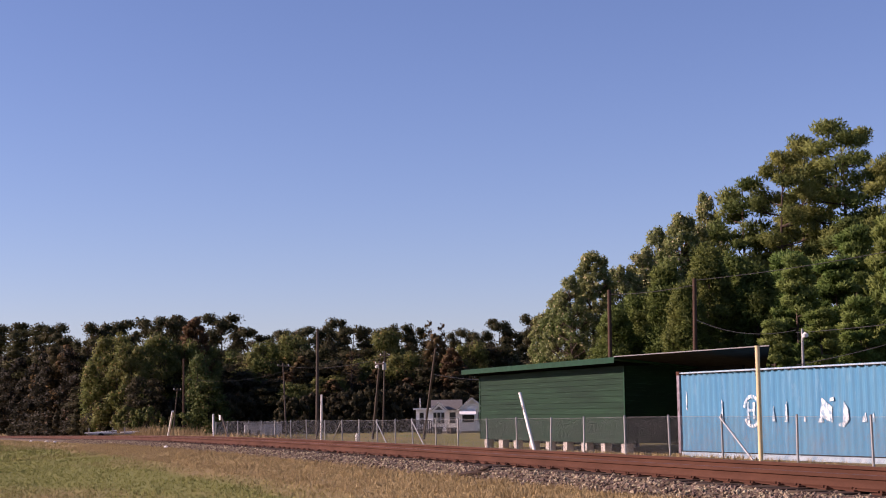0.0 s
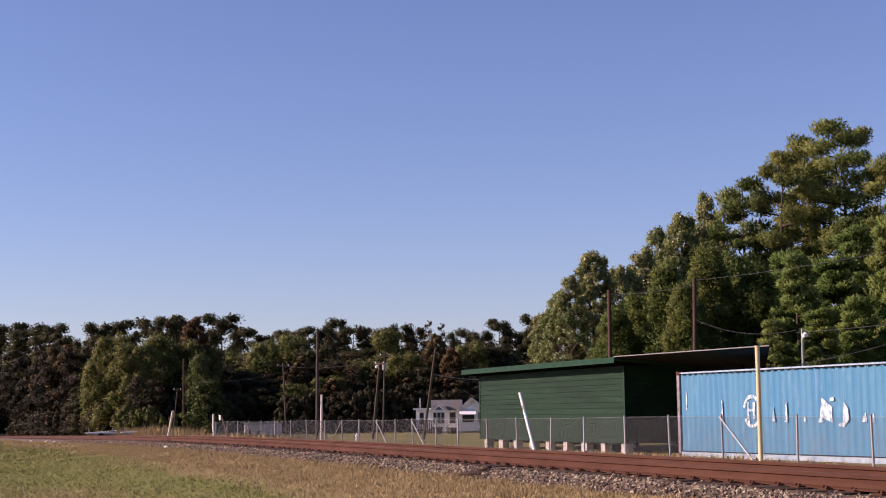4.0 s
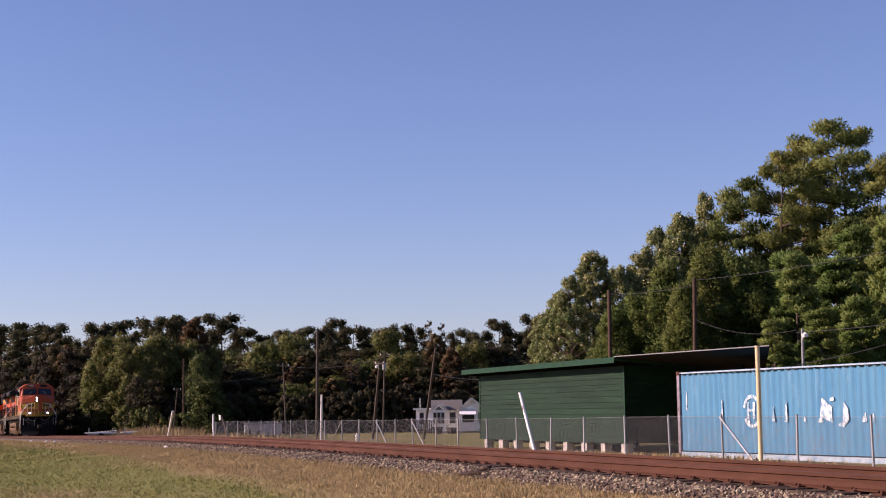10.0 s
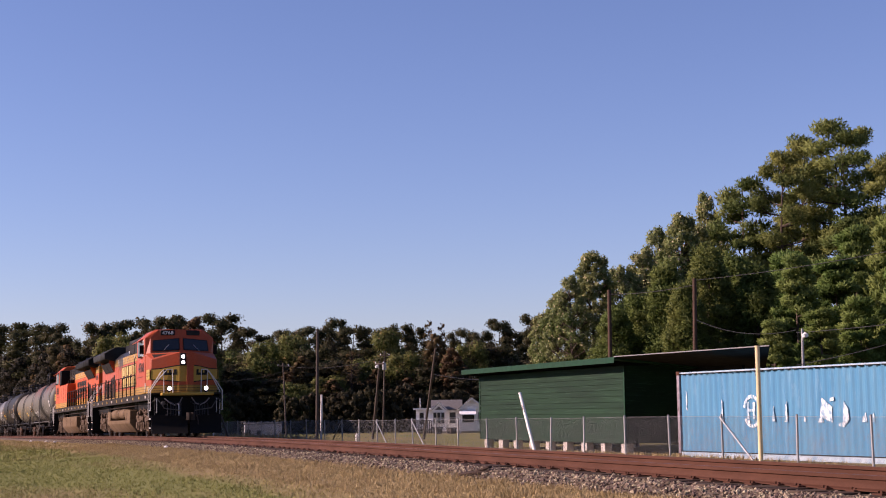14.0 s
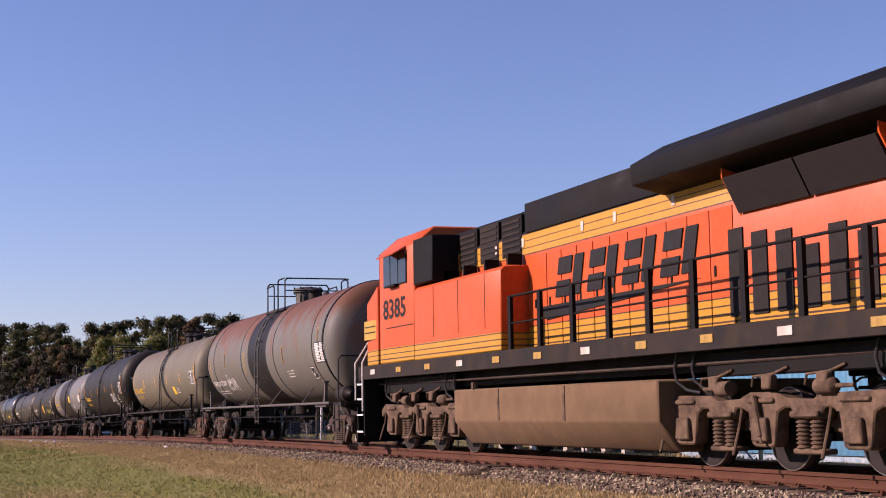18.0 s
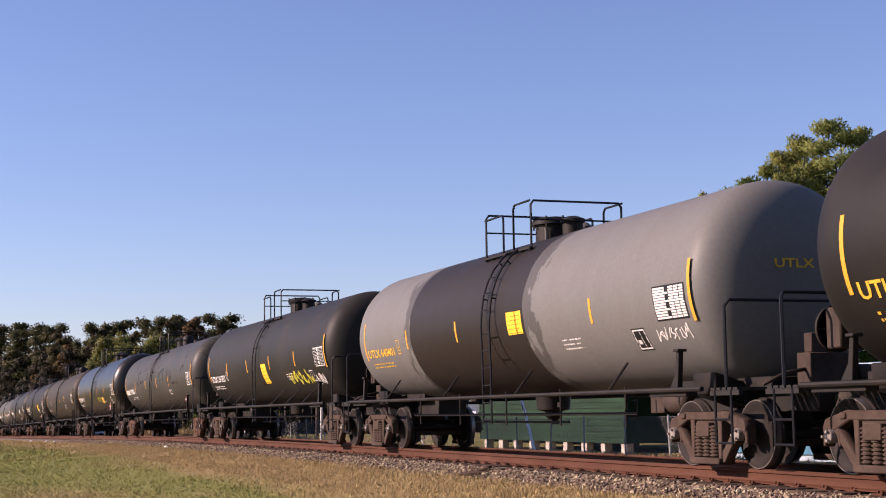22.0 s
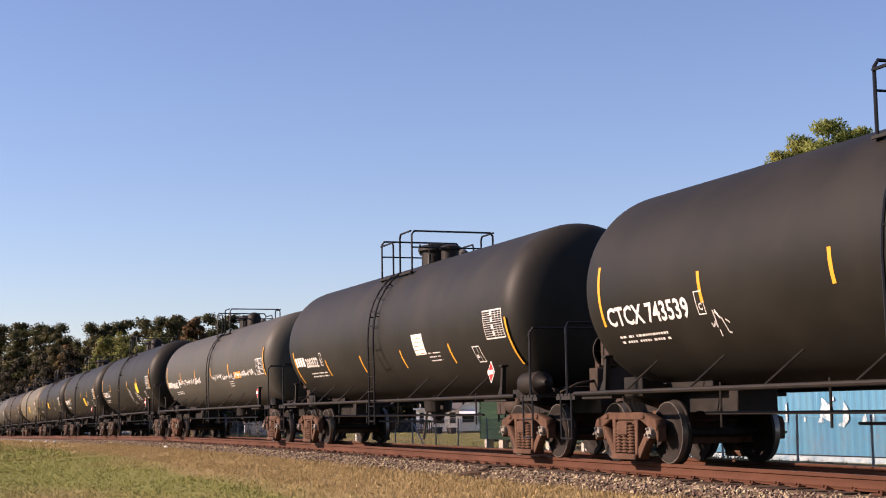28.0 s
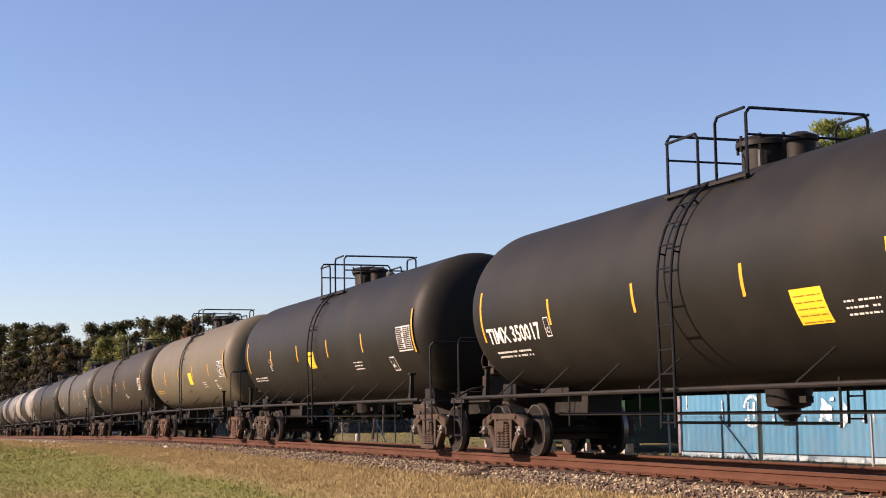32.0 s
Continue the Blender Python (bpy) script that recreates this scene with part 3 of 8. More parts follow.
def make_posts():
    def leaner(name, label, base, top, r, mt, cat, cap=True, nicks=((0.28, 20, 0.03), (0.62, -30, 0.03))):
        t = thing(name, label, cat, pose(*base))
        d = Vector(top) - Vector(base)
        g = Geo().rod((0, 0, -0.3 * 0), d, r, 12, r * 0.92)
        part("shaft", g, mt, t)
        if cap:
            part("cap", Geo().rod(d, d * 1.012, r * 1.05, 12), mt, t)
        for k, turn, h in nicks:
            c = d * k + Vector((r * 0.97 * math.sin(radians(turn)), -r * 0.97 * math.cos(radians(turn)), 0))
            part("paint_chip", Geo().lathe([(-h, 0.004), (-0.5 * h, 0.016), (0.4 * h, 0.013), (h, 0.003)], 6, "z", c), "rail_rust", t, "rusty chip in the paint")
        return t

    leaner("leaning_post", "white-painted steel post leaning beside the track", (-40.86, 6.2, -0.50), (-41.92, 6.2, 1.28), 0.049, "white_paint", "post", nicks=((0.74, 25, 0.05), (0.70, 60, 0.035), (0.78, 50, 0.03), (0.80, -10, 0.02), (0.66, -50, 0.03)))
    leaner("leaning_post", "white-painted post leaning beside the track", (-87.2, 3.04, -0.62), (-85.5, 3.04, 0.98), 0.062, "white_paint", "post")
    leaner("marker_post", "short upright white marker post by the fence", (-90.4, 6.35, -0.75), (-90.5, 6.35, 0.80), 0.06, "white_paint", "post")
    t = leaner("leaning_sign_post", "leaning post with a small white sign plate", (-72.26, 3.59, -0.56), (-74.33, 3.59, 0.71), 0.04, "grey_wood", "sign post")
    part("sign_plate", Geo().box(-2.25, -1.92, -0.09, -0.065, 1.05, 1.32), "white_paint", t, "small white plate", bevel=0.01)
    leaner("tall_post", "tall cream-painted steel post between the track and the container", (-24.74, 3.9, -0.63), (-24.72, 3.9, 1.91), 0.047, "old_yellow", "post", nicks=((0.86, -60, 0.06), (0.80, -70, 0.05), (0.95, -50, 0.03), (0.12, 40, 0.03)))
    leaner("marker_post", "white pipe standing by a utility pole", (-80.07, 10.3, -0.85), (-79.91, 10.3, 1.75), 0.06, "white_paint", "post")


def make_shed():
    x0, x1, xr, yf, yb = -60.1, -46.38, -36.15, 12.0, 16.9
    z0, zt = -0.42, 2.20
    shed = thing("shed", "dark green timber shed with an open bay and a lean-to roof", "shed", pose(0, 0, 0))
    H = 0.205
    rows = int((zt - z0) / H)

    def board_wall(name, a, b, fixed, axis):
        wall = part(name, Geo().box(a, b, fixed, fixed + 0.06, z0, zt) if axis == "x" else Geo().box(fixed - 0.06, fixed, a, b, z0, zt), "shed_green", shed)
        prof = [(0.0, 0.0), (0.034, 0.0), (0.010, H + 0.012), (0.0, H + 0.012)]
        for i in range(rows + 1):
            zz = z0 + i * H - 0.004
            h = min(1.0, (zt + 0.05 - zz) / H)
            if axis == "x":
                g = Geo().prism([(fixed - p, zz + q * h) for p, q in prof], a, b, "yz")
            else:
                g = Geo().prism([(fixed + p, zz + q * h) for p, q in prof], a, b, "xz")
            part("board", g, "shed_green", wall, smooth=0)
        return wall

    board_wall("front_wall", x0, x1, yf, "x")
    board_wall("side_wall", yf + 0.02, yb, x1, "y")
    part("end_wall", Geo().box(x0, x0 + 0.06, yf + 0.06, yb, z0, zt), "shed_green", shed)
    # the open bay's shade is put into the colour of these walls
    part("back_wall", Geo().box(x0, x1 + 0.1, yb, yb + 0.06, z0 - 0.2, 1.95), "dark_timber", shed, "timber back wall coloured as dark as its shade")
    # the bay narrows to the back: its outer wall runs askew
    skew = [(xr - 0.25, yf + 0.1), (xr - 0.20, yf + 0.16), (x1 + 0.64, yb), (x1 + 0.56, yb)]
    part("bay_end_wall", Geo().prism(skew, z0 - 0.3, 1.86, "xy"), "dark_timber", shed, "timber wall closing the bay, coloured as dark as its shade")
    for x in (x0 - 0.03, x1):
        part("corner_board", Geo().box(x - 0.03, x + 0.06, yf - 0.055, yf - 0.035, z0, zt), "fascia_green", shed, bevel=0.006)
    # lean-to roof, falling to the back
    def roof(a, b, yfront, zf, th):
        return Geo().prism([(yfront, zf), (yb + 0.4, zf - 0.62), (yb + 0.4, zf - 0.62 - th), (yfront, zf - th)], a, b, "yz")

    part("roof", roof(x0 - 0.65, x1 + 0.5, yf - 0.62, 2.53, 0.07), "fascia_green", shed, "green-edged roof")
    def bay_sheet(top, th):
        fall = 0.62 / (yb + 0.4 - yf + 0.62)
        plan = [(x1 + 0.5, yf - 0.62), (xr, yf - 0.62), (x1 + 0.6, yb + 0.3), (x1 + 0.5, yb + 0.35)]
        return Geo().loft([[(x, y, top - h - (y - yf + 0.62) * fall - 0.0075 * (x - x1 - 3)) for x, y in plan] for h in (0, th)])

    part("bay_roof", bay_sheet(2.535, 0.012), "roof_metal", shed, "thin sheet-metal roof over the open bay", smooth=0)
    # near-black layer paints the shade under the sheet roof
    part("roof_underlay", bay_sheet(2.52, 0.02), "dark_timber", shed, "boards under the sheet roof, coloured as dark as their shade", smooth=0)
    part("fascia", Geo().box(x0 - 0.62, x1 + 0.5, yf - 0.645, yf - 0.622, 2.33, 2.535), "fascia_green", shed, "green fascia board", bevel=0.004)
    part("roof_edge", Geo().prism([(x1 + 0.5, 2.528), (xr, 2.455), (xr, 2.487), (x1 + 0.5, 2.560)], yf - 0.645, yf - 0.622), "roof_metal", shed, "pale metal roof edge", bevel=0.004)
    for i in range(18):
        x = x0 - 0.5 + i * 1.4
        if x < x1 + 0.5:
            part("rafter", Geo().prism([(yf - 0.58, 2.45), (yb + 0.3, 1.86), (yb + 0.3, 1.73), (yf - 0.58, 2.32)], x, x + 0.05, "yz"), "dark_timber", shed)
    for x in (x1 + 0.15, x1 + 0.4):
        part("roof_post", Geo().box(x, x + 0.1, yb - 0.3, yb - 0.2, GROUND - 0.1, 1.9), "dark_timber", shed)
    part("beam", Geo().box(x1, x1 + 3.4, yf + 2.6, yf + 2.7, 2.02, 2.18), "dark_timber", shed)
    rng = random.Random(8)
    for i in range(9):
        x = x0 + 0.3 + i * 1.62
        g = Geo().box(x, x + 0.38 + rng.uniform(-0.05, 0.08), yf + 0.02, yf + 0.3, GROUND - 0.1, z0)
        part("pier_block", g, "block", shed, "whitewashed concrete pier block", bevel=0.01)
    part("floor_beam", Geo().box(x0, x1, yf + 0.35, yf + 0.5, z0 - 0.12, z0), "dark_timber", shed)


def make_container():
    L, Wd, H = 12.19, 2.44, 2.59
    box = thing("shipping_container", "faded blue steel shipping container with worn white markings", "container", pose(-40.78, 10.94, GROUND - 0.012, 0, 0, 4.67))
    mt, nt, bsdf, vec = shader("faded_blue_container_paint")
    runs = noise_tex(nt, vec, 1.0, 6, 0.7, (3.0, 3.0, 0.25))
    blot = noise_tex(nt, vec, 0.9, 6, 0.7)
    col = mixc(nt, ramp(nt, runs, [(0.35, 0.0), (0.7, 1.0)]), (0.038, 0.172, 0.290), (0.066, 0.212, 0.315))
    col = mixc(nt, ramp(nt, noise_tex(nt, vec, 2.2, 5, 0.75, (1.6, 1, 0.4)), [(0.54, 0.0), (0.80, 0.6)]), col, (0.19, 0.33, 0.42))
    split = nt.nodes.new("ShaderNodeSeparateXYZ")
    nt.links.new(vec, split.inputs[0])
    low = ramp(nt, split.outputs["Z"], [(0.25, 0.15), (0.45, 1.0), (0.75, 0.8), (1.0, 0.08)])
    spot = ramp(nt, noise_tex(nt, vec, 3.0, 7, 0.8, (1.6, 1, 0.7)), [(0.54, 0.0), (0.66, 0.7)])
    col = mixc(nt, calc(nt, "MULTIPLY", spot, low), col, (0.125, 0.090, 0.085))
    wash = ramp(nt, noise_tex(nt, vec, 1.3, 4, 0.6, (1.0, 1, 0.8)), [(0.45, 0.0), (0.7, 0.5)])
    col = mixc(nt, calc(nt, "MULTIPLY", wash, ramp(nt, split.outputs["Z"], [(0.1, 1.0), (1.6, 0.2)])), col, (0.10, 0.16, 0.22))
    nt.links.new(col, bsdf.inputs["Base Color"])
    bsdf.inputs["Roughness"].default_value, bsdf.inputs["Specular IOR Level"].default_value = 0.6, 0.2
    bumped(nt, bsdf, blot, 0.2, 0.01)
    worn, nt, bsdf, vec = shader("flaking_white_paint")
    chip = ramp(nt, noise_tex(nt, vec, 6.5, 6, 0.8, (1.5, 1, 0.55)), [(0.45, 0.0), (0.55, 1.0)])
    nt.links.new(mixc(nt, chip, (0.64, 0.65, 0.63), (0.12, 0.25, 0.34)), bsdf.inputs["Base Color"])
    bsdf.inputs["Roughness"].default_value = 0.7
    M["worn_white"] = worn
    M["rusty_edge"] = paint("rust_eaten_pale_paint", (0.27, 0.24, 0.27), (0.07, 0.035, 0.030), 0.8, scale=6, amount=1.0)
    M["chalky_rail"] = paint("chalky_pale_blue_paint", (0.36, 0.43, 0.47), (0.08, 0.20, 0.30), 0.75, scale=3.5, amount=0.9)
    # corrugated long sides
    for name, y, s in (("side_panel", 0.04, 1), ("rear_side_panel", Wd - 0.04, -1)):
        pts, x = [], 0.1
        while x < L - 0.3:
            pts += [(x, 0.024), (x + 0.07, 0.024), (x + 0.138, 0), (x + 0.208, 0)]
            x += 0.278
        pts.append((L - 0.1, 0.0))
        outline = [(p, y + s * q) for p, q in pts] + [(p, y + s * (q + 0.004)) for p, q in reversed(pts)]
        part(name, Geo().prism(outline, 0.16, H - 0.075, "xy"), mt, box, smooth=0)
    for x in (0.0, L - 0.14):
        for y in (0.0, Wd - 0.12):
            part("corner_post", Geo().box(x, x + 0.14, y, y + 0.12, 0.1, H - 0.1), "rusty_edge", box, "rust-edged corner post", bevel=0.008)
            for z in (0.0, H - 0.115):
                part("corner_casting", Geo().box(x - 0.012, x + 0.155, y - 0.012, y + 0.135, z, z + 0.118), "rail_rust", box, "rusty corner casting", bevel=0.01)
    for y in (0.005, Wd - 0.085):
        part("top_rail", Geo().box(0.155, L - 0.155, y, y + 0.08, H - 0.075, H - 0.03), "chalky_rail", box, bevel=0.006)
        part("bottom_rail", Geo().box(0.155, L - 0.155, y, y + 0.08, 0.01, 0.170), "chalky_rail", box, "bottom rail with flaking pale paint", bevel=0.006)
    part("rail_slot", Geo().box(0.2, L - 0.2, -0.002, 0.03, 0.160, 0.190), "dark_timber", box, "dark slot along the bottom rail")
    part("roof", Geo().box(0.1, L - 0.1, 0.05, Wd - 0.05, H - 0.045, H - 0.025), mt, box)
    part("end_wall", Geo().box(0.04, 0.08, 0.12, Wd - 0.12, 0.12, H - 0.1), mt, box)
    part("floor", Geo().box(0.08, L - 0.08, 0.08, Wd - 0.08, 0.1, 0.14), "dark_timber", box)
    # dark strips stand in for the spots of shadow under the top rail
    for i in range(39):
        part("rail_slot", Geo().box(0.28 + i * 0.3, 0.48 + i * 0.3, -0.003, 0.03, H - 0.105, H - 0.076), "dark_timber", box, "dark strip painting a spot of shadow under the top rail")
    # remains of the painted marks: round emblem and strokes
    yq = 0.018
    emblem = Geo()
    for k in range(24):
        a = 2 * math.pi * k / 24
        if k in (11, 12, 13):
            continue
        a2 = a + 2 * math.pi / 24
        wide = 0.80 if k % 5 else 0.74
        emblem.prism([(3.77 + 0.42 * math.cos(q) * w, 1.36 + 0.47 * math.sin(q) * w) for q, w in ((a, 1), (a2, 1), (a2, wide), (a, wide))], yq, yq + 0.012)
    for x0, x1, z0, z1 in ((3.53, 3.63, 1.14, 1.62), (3.82, 3.92, 1.14, 1.62), (3.63, 3.82, 1.35, 1.42), (3.46, 3.66, 1.02, 1.12)):
        emblem.prism([(x0, z0), (x1, z0), (x1, z1), (x0, z1)], yq, yq + 0.012)
    part("emblem", emblem, "worn_white", box, "worn round white emblem", smooth=0)
    for out in ([(4.70, 1.07), (4.83, 1.07), (4.80, 1.24), (4.76, 1.50)], [(5.25, 1.06), (5.38, 1.06), (5.36, 1.62), (5.28, 1.48)], [(6.68, 1.05), (6.90, 1.05), (6.86, 1.20), (6.74, 1.16)],
                [(6.76, 1.20), (7.26, 1.05), (7.27, 1.45), (6.86, 1.70)], [(7.18, 1.60), (7.36, 1.62), (7.33, 1.72), (7.2, 1.70)], [(7.70, 1.0), (7.92, 1.12), (7.90, 1.40), (7.74, 1.62)],
                [(7.46, 0.98), (7.72, 0.92), (7.90, 1.10), (7.52, 1.02)], [(8.42, 1.06), (8.62, 1.07), (8.58, 1.30), (8.50, 1.22)], [(8.80, 1.06), (8.92, 1.07), (8.88, 1.30), (8.83, 1.24)],
                [(6.08, 1.07), (6.16, 1.07), (6.13, 1.22), (6.10, 1.20)], [(2.24, 1.05), (2.36, 1.02), (2.34, 1.66), (2.29, 1.7)], [(0.45, 1.45), (0.51, 1.4), (0.51, 1.95), (0.47, 2.0)]):
        part("paint_stroke", Geo().prism(out, yq, yq + 0.012), "worn_white", box, "worn white painted stroke", smooth=0)


def make_poles():
    def pole(label, base, top, r=0.13, mt="pole_wood", arms=(), gear=()):
        t = thing("utility_pole", label, "utility pole", pose(*base), "utility poles")
        d = Vector(top) - Vector(base)
        part("shaft", Geo().rod((0, 0, 0), d, r, 10, r * 0.75), mt, t)
        for k, w, ang in arms:
            c = d * k
            u = Vector((math.cos(radians(ang)), math.sin(radians(ang)), 0)) * w
            part("crossarm", Geo().rod(c - u, c + u, 0.05, 6), mt, t)
            for s in (-0.9, 0.9):
                part("insulator", Geo().lathe([(0, 0.02), (0.04, 0.038), (0.10, 0.038), (0.15, 0.02)], 8, "z", c + u * s), "white_paint", t, "white insulator")
        for k, kind in gear:
            c = d * k
            if kind == "can":
                part("transformer", Geo().lathe([(-0.3, 0.05), (-0.28, 0.16), (0.2, 0.17), (0.28, 0.06)], 12, "z", c + Vector((0.25, -0.1, 0))), "galvanised", t, "grey transformer can")
            else:
                part("yard_lamp", Geo().rod(c, c + Vector((0.7, -0.35, 0.25)), 0.03).lathe([(-0.13, 0.10), (-0.02, 0.13), (0.05, 0.04)], 10, "z", c + Vector((0.72, -0.36, 0.2))), "white_paint", t, "white yard lamp on a short arm")
        return t

    gz = ground_z
    pole("tall reddish-brown wooden pole behind the shed", (-61.75, 19.0, gz(-61.75, 19)), (-61.57, 19.0, 6.21), 0.12)
    pole("tall reddish-brown wooden pole behind the shed", (-57.55, 21.0, gz(-57.5, 21)), (-57.22, 21.0, 6.38), 0.12)
    pole("grey service pole with a white lamp", (-47.68, 20.0, GROUND), (-47.56, 20.0, 3.63), 0.062, "galvanised", gear=((0.9, "lamp"),))
    pole("tall wooden pole beside the fence", (-85.8, 11.6, gz(-85.8, 11.6)), (-85.53, 11.6, 5.75), 0.10, "grey_wood")
    pole("slim wooden pole with a crossarm in front of the trees", (-125.4, 19.5, gz(-125.4, 19.5)), (-126.43, 19.5, 5.12), 0.075, "grey_wood", ((0.96, 0.5, 70),))
    pole("crooked wooden pole with a lamp and insulators", (-91.85, 16.9, gz(-91.8, 16.9)), (-90.18, 16.9, 3.96), 0.085, "grey_wood", ((0.97, 0.45, 20),), ((0.9, "lamp"),))
    pole("wooden pole with a transformer", (-115.3, 25, gz(-115.3, 25)), (-114.59, 25, 5.63), 0.075, "grey_wood", ((0.95, 0.4, 60),), ((0.82, "can"),))
    pole("leaning weathered wooden pole", (-86.5, 18.5, gz(-86.5, 18.5)), (-84.08, 18.5, 4.51), 0.085, "grey_wood")
    pole("dark pole among vines", (-132.7, 12.0, gz(-133, 12)), (-132.86, 12.0, 5.77), 0.10)
    pole("slim leaning pole with a white insulator", (-125.5, 9.8, gz(-125.5, 9.8)), (-123.23, 9.8, 2.95), 0.06, "grey_wood", ((0.97, 0.3, 70),))

    def cable(a, b, sag):
        a, b = Vector(a), Vector(b)
        g = Geo().pipe([a.lerp(b, k / 14) - Vector((0, 0, sag * 4 * (k / 14) * (1 - k / 14))) for k in range(15)], 0.014, 4)
        tagged(part("overhead_cable", g, "cable"), "thin black overhead cable between poles", "cable")

    cable((-57.22, 21, 6.3), (-30, 24.5, 7.6), 0.5)
    cable((-57.3, 21, 4.6), (-48, 20, 3.6), 0.35)
    cable((-48, 20, 3.5), (-28, 26, 5.2), 0.4)
    cable((-48, 20, 2.3), (-30, 17.0, 4.0), 0.25)
    cable((-61.57, 19, 6.0), (-57.22, 21, 6.1), 0.1)
    cable((-84.7, 18.5, 3.0), (-60, 16, 2.3), 0.3)
    cable((-126.4, 19.5, 4.9), (-114.6, 25, 5.2), 0.5)
    cable((-132.8, 12, 4.0), (-126.4, 19.5, 4.4), 0.5)


M["siding"] = paint("white_siding", (0.84, 0.83, 0.80), (0.68, 0.66, 0.62), 0.6, scale=2, stretch=(1, 1, 6), amount=0.4)
M["shingle"] = paint("grey_shingles", (0.1376, 0.129, 0.1204), (0.0774, 0.0688, 0.0645), 0.9, scale=5, amount=0.6)
M["glass"] = paint("dark_window_glass", (0.0172, 0.01892, 0.02236), None, 0.12, scale=2, bump=0, spec=0.5)
M["lilac_wall"] = paint("pale_metal_siding", (0.5, 0.48, 0.47), (0.35, 0.33, 0.32), 0.6, scale=2)


def make_house():
    z0 = ground_z(-119.3, 32.1)
    h = thing("house", "small white bungalow with gabled wing and grey shingle roof", "house", pose(-119.3, 32.1, z0 - 0.02, 0, 0, 70))
    # own axes: x along the front, -y towards the line
    part("foundation", Geo().box(-2.7, 3.0, 0.1, 4.9, 0.0, 0.2), "block", h)
    part("wall", Geo().box(-2.75, 1.0, 0, 5, 0.2, 2.05), "siding", h)
    for i in range(9):
        part("siding_board", Geo().prism([(-0.032, 0.22 + i * 0.2), (-0.003, 0.22 + i * 0.2), (-0.003, 0.42 + i * 0.2), (-0.012, 0.42 + i * 0.2)], -2.75, 1.0, "yz"), "siding", h)
    part("roof", Geo().prism([(-0.35, 2.02), (2.5, 2.85), (5.35, 2.02), (5.35, 1.95), (-0.35, 1.95)], -1.5, 1.2, "yz"), "shingle", h, "grey shingle roof")
    part("flat_roof", Geo().box(-3.0, -1.5, -0.3, 5.2, 2.02, 2.16), "siding", h, "white flat roof edge over the end room")
    part("chimney_pipe", Geo().rod((-2.4, 0.6, 2.1), (-2.4, 0.6, 3.0), 0.06), "galvanised", h)
    entry = part("entry_gable", Geo().prism([(-1.42, 0.2), (-0.2, 0.2), (-0.2, 1.95), (-0.82, 2.5), (-1.42, 1.95)], -0.45, -0.034), "siding", h, "white entry bay under a small gable")
    part("gable_trim", Geo().prism([(-1.58, 1.86), (-0.82, 2.56), (-0.05, 1.86), (-0.05, 1.98), (-0.82, 2.68), (-1.58, 1.98)], -0.6, 0.5), "white_paint", entry)
    part("gable_panel", Geo().prism([(-1.15, 1.99), (-0.5, 1.99), (-0.82, 2.29)], -0.47, -0.452), "shingle", entry, "grey panel in the little gable")
    wing = part("gabled_wing", Geo().prism([(1.0, 0.2), (2.95, 0.2), (2.95, 2.05), (1.98, 2.85), (1.0, 2.05)], -1.5, 4.0), "siding", h, "white gabled wing towards the line")
    part("wing_roof", Geo().prism([(0.78, 1.93), (1.98, 2.90), (3.2, 1.93), (3.2, 2.05), (1.98, 3.02), (0.78, 2.05)], -1.8, 4.2), "shingle", wing)
    part("barge_board", Geo().prism([(0.76, 1.84), (1.98, 2.82), (3.22, 1.84), (3.22, 1.98), (1.98, 2.97), (0.76, 1.98)], -1.86, -1.802), "white_paint", wing, "white barge board")
    part("porch_opening", Geo().box(1.15, 2.15, -1.54, -1.502, 0.92, 1.62), "glass", wing, "dark porch opening")
    part("porch_awning", Geo().prism([(-2.3, 1.55), (-1.55, 1.95), (-1.55, 2.0), (-2.3, 1.60)], 0.9, 2.3, "yz"), "siding", wing, "slanting white awning")
    for x in (0.95, 2.2):
        part("porch_post", Geo().box(x, x + 0.07, -2.25, -2.18, 0.0, 1.58), "white_paint", wing)
    part("slit_window", Geo().box(2.5, 2.66, -1.53, -1.502, 0.9, 1.75), "glass", wing)
    for x, w, y in ((-2.45, 0.34, -0.034), (-1.28, 0.26, -0.45), (-0.95, 0.26, -0.45), (-0.62, 0.26, -0.45), (0.1, 0.5, -0.034)):
        win = part("window", Geo().box(x - 0.05, x + w + 0.05, y - 0.03, y, 0.78, 1.82), "white_paint", h, "white framed window")
        part("pane", Geo().box(x, x + w, y - 0.042, y - 0.032, 0.85, 1.28), "glass", win, "dark pane")
        part("pane", Geo().box(x, x + w, y - 0.042, y - 0.032, 1.33, 1.76), "glass", win, "dark pane")
    deck = part("side_deck", Geo().box(-2.8, -1.45, -1.3, -0.04, 0.28, 0.36), "grey_wood", h, "weathered wooden side deck")
    for i in range(9):
        part("railing_board", Geo().box(-2.78 + i * 0.16, -2.69 + i * 0.16, -1.3, -1.26, 0.0, 1.1), "grey_wood", deck)
    part("deck_rail", Geo().box(-2.8, -1.45, -1.33, -1.24, 1.08, 1.14), "grey_wood", deck)


